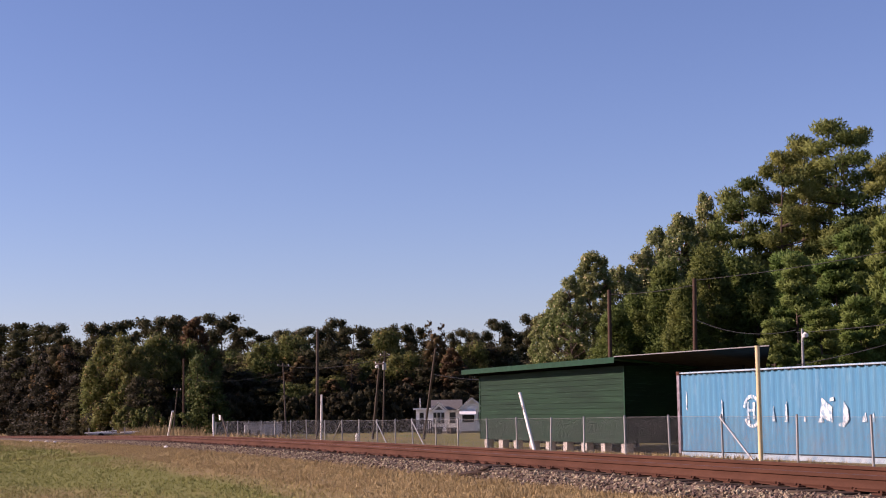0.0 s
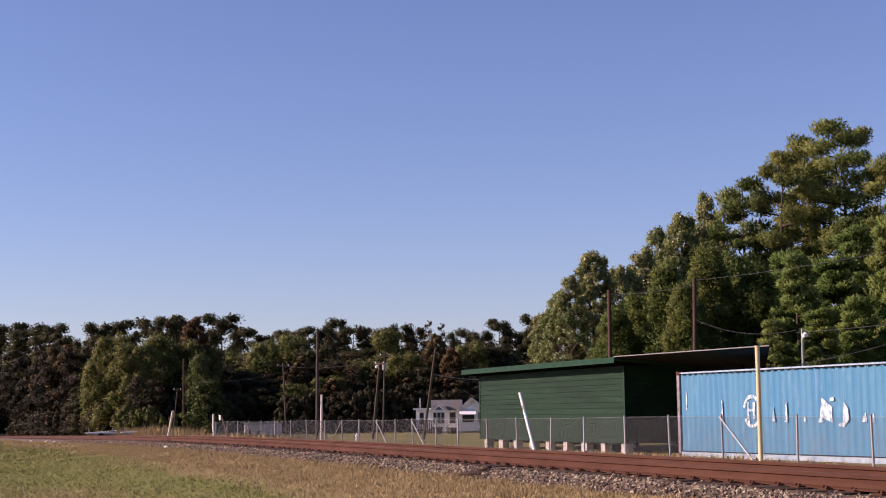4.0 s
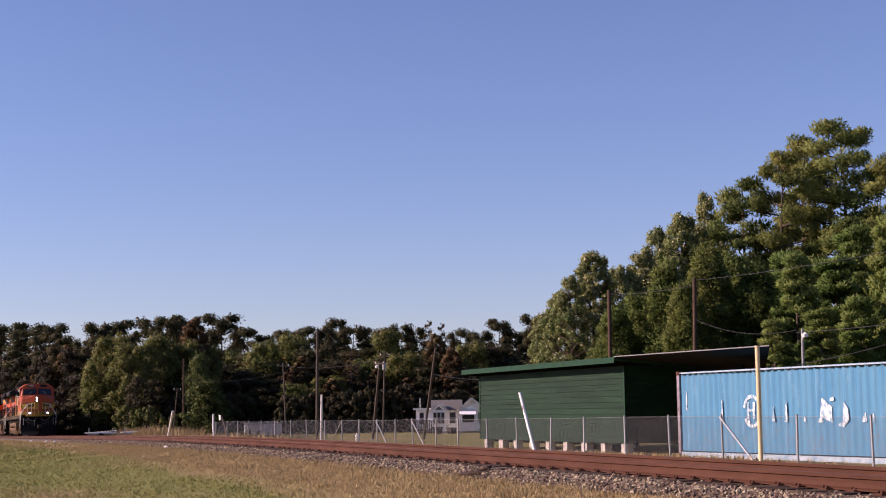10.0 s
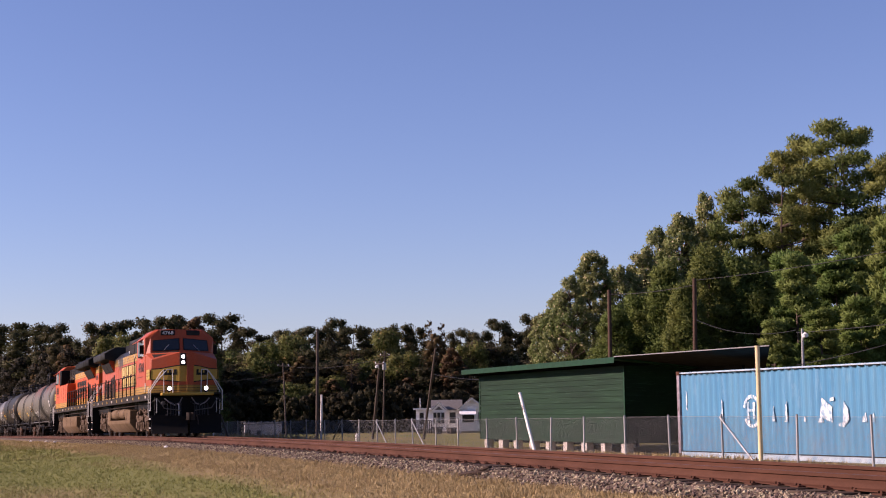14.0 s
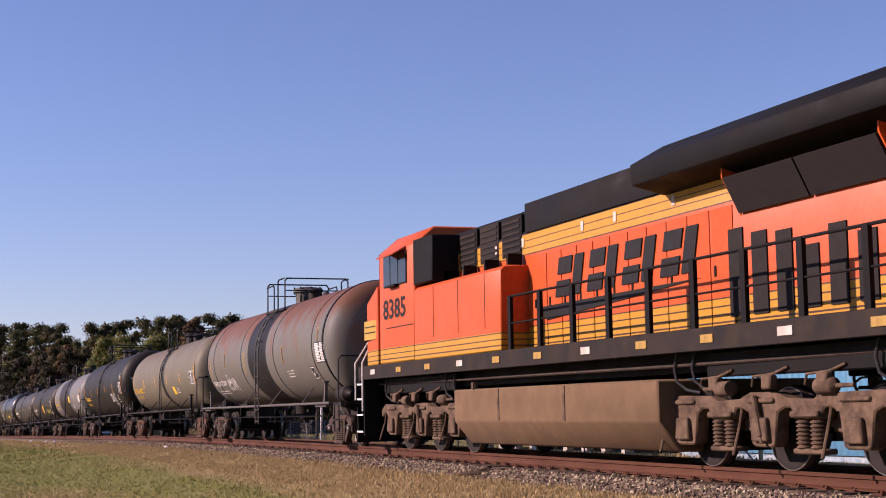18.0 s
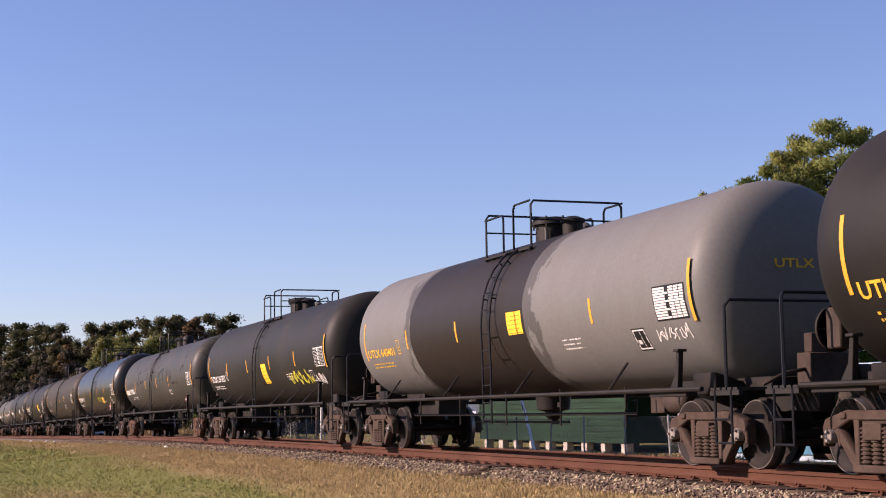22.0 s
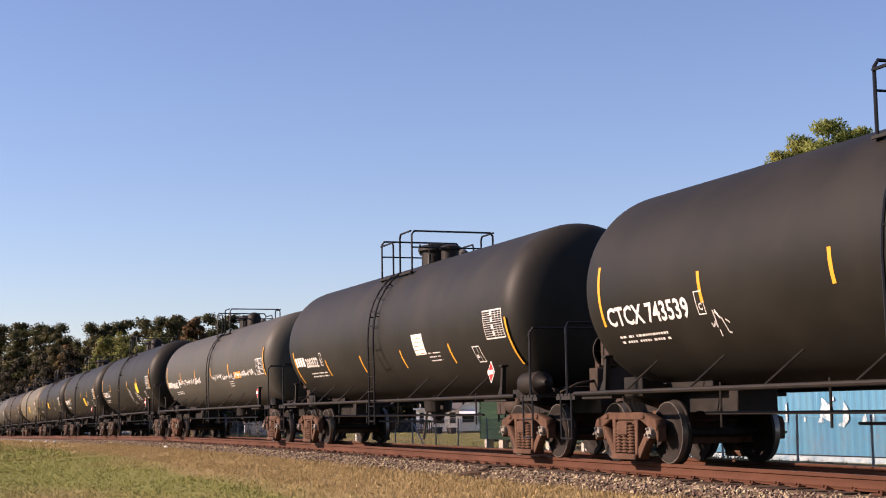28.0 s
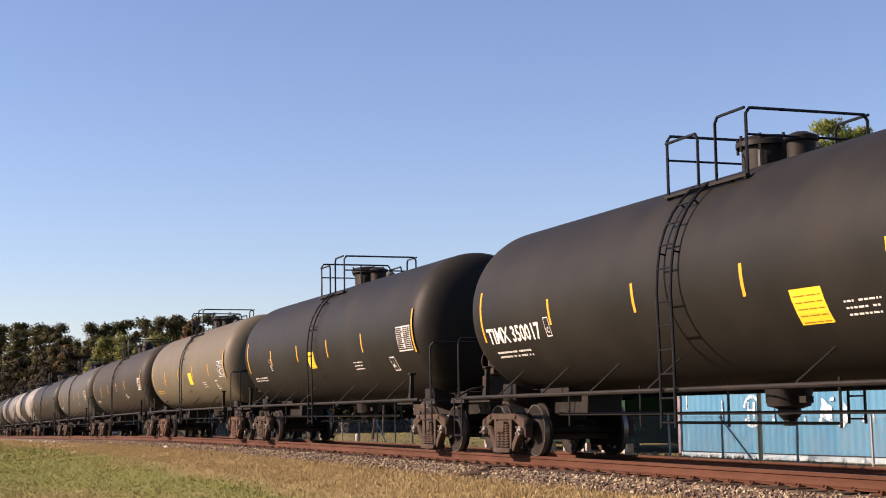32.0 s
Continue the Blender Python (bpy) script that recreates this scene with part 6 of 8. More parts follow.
    part("brake_wheel", shared("brake_wheel", lambda: Geo().lathe([(-0.02, 0.26), (0.02, 0.26), (0.02, 0.29), (-0.02, 0.29)], 20, "x").rod((-0.1, 0, 0), (0.02, 0, 0), 0.03).rod((0, -0.27, 0), (0, 0.27, 0), 0.015).rod((0, 0, -0.27), (0, 0, 0.27), 0.015)), "black_steel", car, "hand brake wheel", at=pose(-H + 0.72, -0.7, 1.75))
    def end_gear_geo():
        g = Geo().box(-0.10, 0.22, -0.35, 0.35, 1.07, 1.52).box(-0.02, 0.16, -0.28, 0.1, 1.52, 1.78)
        g.lathe([(-0.3, 0.06), (-0.26, 0.13), (0.26, 0.13), (0.3, 0.06)], 12, "y", (0.05, 0.72, 1.24))
        return g.pipe([(0.1, -0.35, 1.3), (0.15, -0.7, 1.25), (0.1, -1.0, 1.1)], 0.03).pipe([(0.05, 0.1, 1.7), (-0.1, 0.4, 1.9), (-0.3, 0.5, 2.0)], 0.025)

    part("end_brake_gear", shared("end_brake_gear", end_gear_geo, 0.015), "brown_steel", car, "dusty brake valves on the end platform", at=pose(H - 0.85, 0.1, 0))
    part("brake_box", shared("brake_box", lambda: Geo().box(-0.15, 0.15, -0.2, 0.2, -0.25, 0.25), 0.02), "brown_steel", car, "hand brake gear box", at=pose(-H + 0.95, -0.7, 1.75))

    def rods():
        g = Geo().rod((-H + 4.2, -0.95, 0.74), (H - 4.2, -0.95, 0.74), 0.024, 6).rod((-2.5, -0.6, 0.6), (2.0, -0.6, 0.6), 0.022, 6)
        for k in range(5):
            x = -H + 4.6 + (L - 9.2) * k / 4
            g.rod((x, -0.95, 0.55), (x, -0.95, 1.16), 0.018, 6)
        return g

    part("brake_rigging", shared("brake_rigging|%.2f" % L, rods), "black_steel", car, "brake rods slung under the tank")
    part("bottom_outlet", shared("bottom_outlet", lambda: Geo().lathe([(0.62, 0.08), (0.7, 0.16), (0.78, 0.16), (0.82, 0.3), (1.12, 0.34)], 16, "z").box(-0.5, 0.5, -0.06, 0.06, 0.86, 0.95).rod((0, 0, 0.55), (0, 0, 0.65), 0.09)), "black_steel", car, "bottom outlet valve")
    part("triple_valve", shared("triple_valve", lambda: Geo().box(-0.22, 0.22, -0.16, 0.16, 0.66, 0.98).lathe([(-0.45, 0.1), (-0.4, 0.17), (0.2, 0.17), (0.25, 0.1)], 14, "x", (0.55, 0, 0.82)), 0.01), "brown_steel", car, "brake control valve", at=pose(H - 4.4, -0.35, 0.08))
    if stripes:
        def tape(z0, z1):
            return shell_patch(Geo(), -0.038, 0.038, z0, z1)
        for k in range(6):
            x = -H + 2.1 + 3.0 * k if k < 5 else H - 1.67
            hi = k in (0, 5)
            part("reflector_tape", shared("tape|%d" % hi, lambda: tape(2.05, 2.95) if hi else tape(2.2, 2.62), smooth=0), "reflector", car, "yellow reflective strip", at=Matrix.Translation((x, 0, 0)) @ turned(-tape_drop / R_TANK))
    return car


TRAIN_REAR = [-64.1, -82.8, -101.7, -120.4, -139.3, -160.2, -179.5, -200.25, -219.75, -238.7, -260.3, -279.7, -299.2, -319.0, -337.2, -358.1, -378.2, -399.0, -418.5, -438.0, -457.5, -477.0]
T = {
    "grey_rusty": tank_paint("rusty_grey_tank", (0.104, 0.106, 0.095), (0.120, 0.088, 0.050), 0.55, rust=0.9, rust_col=(0.110, 0.046, 0.026), band=(-1.2, 1.25), band_col=(0.00946, 0.00946, 0.01032), dust=0.25),
    "tan_grey": tank_paint("tan_grey_tank", (0.116, 0.107, 0.077), (0.090, 0.082, 0.062), 0.55, rust=0.45, rust_col=(0.0946, 0.05332, 0.02924), band=(0.4, 1.0), band_col=(0.016, 0.014, 0.012), dust=0.5),
    "black_dull": tank_paint("dull_black_tank", (0.009375, 0.008772, 0.007676), (0.01528, 0.01389, 0.0117), 0.55, dust=0.1),
    "grey_ends": tank_paint("grey_and_black_tank", (0.122, 0.123, 0.117), (0.098, 0.096, 0.088), 0.5, band=(-4.1, 2.0), band_col=(0.0172, 0.01376, 0.01161), dust=0.2),
    "charcoal": tank_paint("charcoal_tank", (0.0127, 0.01241, 0.01094), (0.01814, 0.01718, 0.01464), 0.55, dust=0.12),
    "patched": tank_paint("patched_grey_tank", (0.03595, 0.03557, 0.03103), (0.02876, 0.02724, 0.0227), 0.5, dust=0.2, patch=0.8),
    "gloss_black": tank_paint("glossy_black_tank", (0.00559, 0.00559, 0.00645), (0.0086, 0.00817, 0.0086), 0.38, dust=0.04, coat=0.12),
    "brown": tank_paint("dusty_brown_tank", (0.02153, 0.01791, 0.01352), (0.03056, 0.02339, 0.01681), 0.6, dust=0.3),
    "olive_black": tank_paint("brownish_black_tank", (0.0098, 0.0092, 0.0076), (0.0130, 0.0120, 0.0095), 0.55, dust=0.08),
    "mid_grey": tank_paint("weathered_grey_tank", (0.049, 0.049, 0.043), (0.036, 0.034, 0.029), 0.55, dust=0.3),
    "tan": tank_paint("tan_tank", (0.1015, 0.08858, 0.0602), (0.0688, 0.05848, 0.03956), 0.55, dust=0.3),
    "white_band": tank_paint("white_and_black_tank", (0.2064, 0.2021, 0.1849), (0.1462, 0.1376, 0.1204), 0.5, band=(-3.2, 3.2), band_col=(0.01892, 0.0172, 0.01548)),
}
SPECS = [
    ("grey tank car with rust-stained top and black centre band", "grey_rusty", "truck_brown", dict(struts=False, rims=True, bands=4, grey_gear=True, stripes=False, rails="handrail_blue_black", lad=0.35, plat=0.2, reservoir=True)),
    ("tan-grey tank car with a narrow dark spill band", "tan_grey", "rust_truck", dict(struts=False, rims=False, lad=0.6, plat=0.15)),
    ("dull black tank car with chalky white scrawl", "black_dull", "truck_brown", dict(struts=False, lad=0.25, plat=0.15, reservoir=True)),
    ("grey tank car with a wide black spill round its middle", "grey_ends", "truck_brown", dict(struts=False, lad=0.35, plat=0.1)),
    ("charcoal tank car with yellow-green graffiti", "charcoal", "truck_brown", dict()),
    ("dark grey tank car with peeling dark patches", "patched", "rust_truck", dict(dome="round", lad=-0.3, plat=-0.3)),
    ("glossy black tank car with crisp white lettering", "gloss_black", "truck_brown", dict()),
    ("dusty brown tank car with pale stencils", "brown", "truck_brown", dict(dome="round")),
    ("brownish-black tank car with yellow reflective strips", "olive_black", "rust_truck", dict(lad=-0.45, plat=-0.35, reservoir=True)),
    ("black tank car with white stencil panels", "charcoal", "rust_truck", dict(reservoir=True, tape_drop=0.5)),
    ("weathered grey tank car with a long white scrawl", "mid_grey", "rust_truck", dict(dome="round", lad=0.5, plat=0.45)),
    ("black tank car with yellow placards and white scratches", "olive_black", "truck_brown", dict(dome="round", lad=-0.7, plat=-0.45)),
    ("brownish-black tank car with a yellow placard", "olive_black", "truck_brown", dict(lad=-0.6, plat=-0.4)),
    ("dark tank car with a small yellow placard", "olive_black", "truck_brown", dict()),
    ("tan tank car with a yellow placard", "tan", "rust_truck", dict(struts=False)),
    ("dusty brown tank car", "brown", "truck_brown", dict(dome="round")),
    ("weathered grey tank car", "mid_grey", "truck_brown", dict()),
    ("charcoal tank car", "charcoal", "truck_brown", dict()),
    ("white tank car with a black middle", "white_band", "truck_brown", dict(struts=False)),
    ("pale grey tank car with a dark spill", "grey_ends", "truck_brown", dict(struts=False)),
    ("black tank car", "black_dull", "truck_brown", dict()),
    ("dusty grey tank car", "mid_grey", "truck_brown", dict()),
]
VEHICLES = []  # (thing, offset of its origin from the train's front coupler, its leading and its trailing truck from that origin)


M["torn_jacket"] = paint("torn_dark_jacket", (0.011, 0.010, 0.009), (0.028, 0.026, 0.023), 0.7, scale=7, amount=0.9, bump=0)
M["chalk"] = paint("chalk_scrawl", (0.55, 0.54, 0.52), (0.08, 0.077, 0.073), 0.8, scale=9, amount=1.0, bump=0)


def make_tank_cars():
    front = -45.8
    cars = []
    for rear, (label, mt, fm, kw) in zip(TRAIN_REAR, SPECS):
        rear -= 0.385
        span = front - rear
        L = min((18.45, 18.9, 19.45, 20.9), key=lambda q: abs(q - span))
        if len(label.split()) < 4:
            label += " coupled in the train"
        car = tank_car(label, 0, L, T[mt], fm, **kw)
        VEHICLES.append((car, (front + rear) / 2, L / 2 - 2, 2 - L / 2))
        cars.append((car, L))
        front = rear
    marks(cars)
    # some of the cars carry a slightly smaller tank on the same underframe
    keep = ("truck", "stub_sill", "coupler", "end_brake_gear", "side_pipe", "end_platform", "sill_step", "brake", "bottom_outlet", "triple_valve", "saddle_plate", "end_railing", "air_reservoir")
    base = Matrix.Translation((0, 0, 1.1))
    for i, f in ((1, 0.915), (3, 0.94), (4, 0.925), (5, 0.905), (10, 0.915)):
        smaller = base @ Matrix.Diagonal((1, f, f, 1)) @ base.inverted()
        for ob in cars[i][0].children:
            if not ob.name.startswith(keep):
                ob.matrix_basis = smaller @ ob.matrix_basis


def marks(cars):
    def usual(i, text, mt="stencil", wide=2.35, z=2.04, high=0.26, x=2.25, panel=True, placard_mt=None, c_box=True):
        car, L = cars[i]
        H = L / 2
        if text:
            shell_word("reporting_mark", text, mt, car, -H + x, z, wide, high, "stencilled car number")
        small_print(car, -H + x + 0.15, z - 0.17, 1.5, 2, mt, 0.032)
        if c_box:
            b = Geo()
            x0, z0 = -H + x + wide + 0.22, z + 0.02
            for a, q, c, d in ((0, 0.2, 0, 0.015), (0, 0.2, 0.3, 0.315), (0, 0.015, 0, 0.315), (0.185, 0.2, 0, 0.315)):
                shell_patch(b, x0 + a, x0 + q, z0 + c, z0 + d)
            part("plate_mark", b, mt, car, "small boxed letter", smooth=0)
            shell_word("plate_letter", "C", mt, car, x0 + 0.06, z0 + 0.06, 0.09, 0.1)
        if panel:
            if i in (0, 3):
                placard(car, H - 2.72, 2.1, 0.92, 0.52, "ink", 12, "black test panel with white small print", ink="stencil")
            else:
                placard(car, H - 2.72, 2.1, 0.92, 0.52, "stencil", 12, "ruled white test panel with small print", ink="ink")
        if i != 2:
            small_print(car, 3.35, 1.98, 0.7, 3, "stencil", 0.022)
        if placard_mt:
            placard(car, placard_mt[1], placard_mt[2] if len(placard_mt) > 2 else 1.98, *(placard_mt[3:] or (0.66, 0.42)), placard_mt[0], 5, "printed placard", ink="placard_ink", name="placard")

    def warning(i):
        car, L = cars[i]
        x = L / 2 - 2.25
        g = Geo().prism([(x, 1.30), (x + 0.17, 1.5), (x, 1.7), (x - 0.17, 1.5)], -1.56, -1.55)
        p = part("hazard_placard", g, "placard_white", car, "diamond hazard placard", smooth=0)
        part("placard_border", Geo().prism([(x, 1.33), (x + 0.14, 1.5), (x, 1.67), (x - 0.14, 1.5)], -1.566, -1.562), "red_placard", p, smooth=0)
        part("placard_band", Geo().box(x - 0.13, x + 0.13, -1.571, -1.567, 1.46, 1.54), "placard_white", p, smooth=0)

    def boxmark(i, dx):
        car, L = cars[i]
        b = Geo()
        x0, z0, w, h = L / 2 - dx, 1.72, 0.36, 0.30
        for a, q, c, d in ((0, w, 0, 0.02), (0, w, h - 0.02, h), (0, 0.02, 0, h), (w - 0.02, w, 0, h), (w * 0.55, w * 0.58, 0, h), (0.05, 0.15, 0.08, 0.14)):
            shell_patch(b, x0 + a, x0 + q, z0 + c, z0 + d)
        mark = part("stencil_box", b, "stencil", car, "boxed white stencil", smooth=0)
        if i in (0, 3):
            part("black_ground", shell_patch(Geo(), x0 - 0.02, x0 + w + 0.02, z0 - 0.02, z0 + h + 0.02, R_TANK + 0.003), "ink", mark, "black painted ground", smooth=0)

    usual(0, "SHQX 7207", wide=2.0, z=1.78, high=0.2)
    usual(1, "UTLX 642032", "stencil_yellow", wide=2.2, z=2.02, panel=True, placard_mt=("placard_yellow", 2.65, 1.78, 0.5, 0.32))
    usual(2, "UTLX 675861", "stencil_yellow", wide=1.9, z=1.98, high=0.22)
    usual(3, "UTLX 640401", "stencil_yellow", wide=1.9, z=2.1, high=0.2, placard_mt=("placard_yellow", 1.25, 2.2))
    usual(4, "TCBX 251327", wide=2.3, z=2.0, high=0.24, placard_mt=("placard_yellow", 0.55, 1.78, 0.62, 0.62))
    usual(5, "79708", wide=1.25, z=2.04, x=3.3, high=0.28)
    usual(6, "CBTX 743119", wide=2.2, z=2.0, placard_mt=("placard_yellow", 2.75, 1.78, 0.55, 0.28))
    usual(7, "", z=2.0)
    usual(8, "CTCX 743539", wide=2.45, z=2.03, high=0.3, placard_mt=("placard_yellow", 3.0))
    usual(9, "200332", wide=1.2, z=2.0, x=3.2, placard_mt=("placard_white", 2.6))
    usual(10, "80005", wide=1.1, z=2.0, x=3.2)
    usual(11, "TAEX 2162", wide=2.0, z=2.0, high=0.28, placard_mt=("placard_yellow", 3.9))
    usual(12, "TIMX 350017", wide=2.35, z=2.0, high=0.3, placard_mt=("placard_yellow", 2.35, 1.78))
    usual(13, "", placard_mt=("placard_yellow", -0.6))
    usual(14, "", "stencil_yellow", placard_mt=("placard_yellow", 1.0))
    usual(15, "")
    usual(16, "")
    car, L = cars[0]
    for x, z in ((-4.7, 2.35), (3.2, 2.2), (7.0, 2.5)):
        strip = part("faded_strip", shell_patch(Geo(), x - 0.06, x + 0.07, z, z + 0.5), "faded_yellow", car, "faded yellow strip with a dark bar", smooth=0)
        part("dark_bar", shell_patch(Geo(), x - 0.01, x + 0.05, z + 0.03, z + 0.46, R_TANK + 0.009), "ink", strip, smooth=0)
    for x in (-1.75, 7.55, -7.1):
        part("reflector_tape", shell_patch(Geo(), x - 0.05, x + 0.05, 2.05, 2.75), "faded_yellow", car, "faded yellow strip", smooth=0)
    # company names on the marks stay plain strokes
    for i in (5, 9, 10):
        car, L = cars[i]
        for k in range(4):
            part("name_stroke", shell_patch(Geo(), -L / 2 + 2.17 + 0.24 * k, -L / 2 + 2.35 + 0.24 * k, 2.05, 2.28), "stencil", car, "plain white painted stroke", smooth=0)
    for i in (0, 2, 3, 4, 6, 8, 9, 11, 12, 13, 14):
        boxmark(i, 3.6)
    for i in (5, 6, 8, 9, 10, 11, 12):
        warning(i)
    # painted words on the heads
    for i, text, mt in ((0, "SHQX 7", "stencil"), (1, "UTLX 6", "stencil_yellow"), (2, "UTLX 6", "stencil_yellow"), (3, "UTLX 6", "stencil_yellow"), (4, "TCBX 2", "stencil"), (6, "CBTX 7", "stencil")):
        car, L = cars[i]
        head_word("end_mark", text, "white_paint" if mt == "stencil" else mt, car, L, -0.45, 2.78, 0.85, 0.14, "car number on the tank's end")
        if i not in (1, 3):
            end_text_bars(car, L, -0.2, 2.58, 0.6, 3, mt)
    car, L = cars[2]
    head_word("cargo_name", "INEDIBLE", "stencil", car, L, -1.08, 2.72, 0.72, 0.13, "white stencilled cargo name")
    head_word("cargo_name", "TALLOW", "stencil", car, L, -1.03, 2.52, 0.58, 0.13, "white stencilled cargo name")
    shell_word("graffiti", "BONK", "chalk", car, 3.45, 1.74, 1.75, 0.5, "chalky white scrawled word")
    shell_word("graffiti", "IS SPED", "chalk", car, 4.15, 1.46, 1.5, 0.3, "chalky white scrawled words")
    scribble(cars[3][0], 6.55, 1.80, 1.0, 0.24, "stencil", 31, 9, 0.012, "scratchy white scrawl below the panel")
    scribble(cars[2][0], 7.1, 2.75, 0.5, 0.3, "chalk", 33, 5, 0.014, "chalk scrawl")
    for x, z, w, h, n, seed in ((-5.2, 2.4, 2.4, 0.9, 5, 41), (-2.6, 2.5, 1.7, 1.0, 4, 42), (0.9, 2.4, 2.0, 1.0, 4, 43), (3.3, 2.2, 2.4, 0.9, 4, 44), (6.6, 2.7, 0.9, 0.9, 3, 45)):
        scribble(cars[5][0], x, z, w, h, "torn_jacket", seed, n, 0.042, "jagged dark tears in the tank's jacket", "jacket_tear")
    M["lime"] = paint("yellow_green_spray", (0.45, 0.42, 0.04), None, 0.6, bump=0)
    scribble(cars[4][0], 3.6, 1.66, 2.4, 0.42, "lime", 4, 12, 0.035, "yellow-green sprayed lettering")
    scribble(cars[4][0], 6.3, 1.62, 0.8, 0.3, "stencil", 5, 7)
    scribble(cars[0][0], -5.1, 1.60, 1.3, 0.42, "stencil", 6, 11)
    scribble(cars[6][0], 1.1, 1.82, 1.4, 0.36, "lime", 7, 10, 0.018, "thin yellow-green sprayed scrawl")
    for a, b, s in ((-5.9, -1.3, 1), (0.8, 7.6, 2)):
        scribble(cars[10][0], a, 2.08, b - a, 0.24, "stencil", s, int((b - a) * 6), 0.02, "long line of white brush-painted scrawl")
    for k, x in enumerate((1.5, 3.5)):
        scribble(cars[11][0], x, 1.5, 0.8, 0.75, "chalk", 9 + k, 6, 0.018, "white scratched strokes")
    scribble(cars[8][0], -4.6, 1.75, 0.5, 0.35, "chalk", 12, 5, 0.012)
    M["orange_patch"] = paint("orange_sticker", (0.7, 0.25, 0.03), None, 0.6, bump=0)
    part("repaint_patch", shell_patch(Geo(), 4.4, 5.4, 2.08, 2.3), "orange_patch", cars[10][0], "orange repainted patch", smooth=0)


make_tank_cars()


# ---- locomotives. Own axes: nose coupler at x = 0, tail at -22.75, z = 0 on the rail's head
def livery(name, orange, yellow, dark, bands, fade=0.4, soot=False):
    """Paint in level bands; bands: (upper height, colour), thin dark lines where given as (height, None)."""
    mt, nt, bsdf, vec = shader(name)
    sep = nt.nodes.new("ShaderNodeSeparateXYZ")
    nt.links.new(vec, sep.inputs[0])
    z = sep.outputs[2]
    cols = {"o": orange, "y": yellow, "k": dark}
    col = cols[bands[0][1]]
    for (h, _), (_, nxt) in zip(bands, bands[1:]):
        col = mixc(nt, calc(nt, "GREATER_THAN", z, h), col, cols[nxt])
    grime = noise_tex(nt, vec, 0.9, 6, 0.65, (1.6, 1.6, 0.5))
    fine = noise_tex(nt, vec, 14, 4, 0.6)
    col = mixc(nt, calc(nt, "MULTIPLY", ramp(nt, grime, [(0.42, 0.0), (0.75, 1.0)]), fade), col, (0.11, 0.07, 0.045))
    col = mixc(nt, 0.14, col, ramp(nt, fine, [(0.3, (0.08, 0.035, 0.02)), (0.7, (0.45, 0.18, 0.07))]))
    if soot:
        # exhaust soot blown over the upper hood behind the stack
        up = calc(nt, "MULTIPLY_ADD", calc(nt, "SUBTRACT", grime, 0.5), 1.6, z)
        back = calc(nt, "MULTIPLY_ADD", calc(nt, "SUBTRACT", noise_tex(nt, vec, 0.7, 4, 0.6), 0.5), 4.0, sep.outputs[0])
        mask = calc(nt, "MULTIPLY", ramp(nt, calc(nt, "SUBTRACT", up, 3.2), [(0.25, 0.0), (0.6, 1.0)]), calc(nt, "LESS_THAN", back, -13.2))
        col = mixc(nt, calc(nt, "MULTIPLY", mask, 0.85), col, (0.022, 0.02, 0.019))
    if bands[-1][1] == "k":
        col = mixc(nt, calc(nt, "MULTIPLY", calc(nt, "GREATER_THAN", z, bands[-2][0]), 0.88), col, (0.014, 0.014, 0.015))
    nt.links.new(col, bsdf.inputs["Base Color"])
    nt.links.new(calc(nt, "MULTIPLY_ADD", grime, 0.3, 0.3), bsdf.inputs["Roughness"])
    bsdf.inputs["Specular IOR Level"].default_value = 0.18
    bumped(nt, bsdf, noise_tex(nt, vec, 2.2, 2, 0.5), 0.12, 0.01)
    return mt


def glow(name, color, strength):
    mt, nt, bsdf, vec = shader(name)
    bsdf.inputs["Base Color"].default_value = (*color, 1)
    bsdf.inputs["Emission Color"].default_value = (*color, 1)
    bsdf.inputs["Emission Strength"].default_value = strength
    return mt


M["lamp_glow"] = glow("headlight_glow", (1.0, 0.93, 0.84), 3.0)
M["loco_black"] = paint("loco_roof_black", (0.00645, 0.00645, 0.00688), (0.01462, 0.01247, 0.01075), 0.68, scale=1.8, amount=0.6, spec=0.08)
M["loco_grey"] = paint("loco_sill_dark", (0.01462, 0.0129, 0.01204), (0.043, 0.0301, 0.02064), 0.7, scale=2.5, amount=0.8, spec=0.1)
M["loco_yellow"] = paint("loco_yellow", (0.3784, 0.2346, 0.04162), (0.2573, 0.1514, 0.03027), 0.5, scale=3, amount=0.5)
M["loco_cream"] = paint("loco_cream_lettering", (0.4389, 0.3254, 0.1135), (0.3179, 0.2119, 0.06811), 0.55, scale=3, amount=0.5, bump=0)
M["loco_glass"] = paint("cab_glass", (0.01032, 0.01204, 0.01462), None, 0.08, scale=1, bump=0, spec=0.5)
# pale colour stands in for sky light showing through the cab
M["pale_pane"] = paint("pane_with_drawn_blind", (0.2064, 0.2236, 0.2322), (0.1032, 0.1118, 0.1204), 0.15, scale=2, bump=0, spec=0.5)
M["dirty_tape"] = paint("dirty_reflective_tape", (0.344, 0.215, 0.0516), (0.1376, 0.086, 0.0344), 0.6, scale=8, amount=0.8, bump=0)
M["hose_grey"] = paint("pale_hose", (0.1892, 0.172, 0.1634), (0.086, 0.0774, 0.0731), 0.7, scale=6)
M["roof_grey"] = paint("weathered_dark_grey", (0.0258, 0.02666, 0.02666), (0.01204, 0.01118, 0.01075), 0.7, scale=1.5, amount=0.8, spec=0.1)
M["silver"] = paint("silver_handrail", (0.5332, 0.5246, 0.4988), (0.3612, 0.3268, 0.2924), 0.45, scale=6)
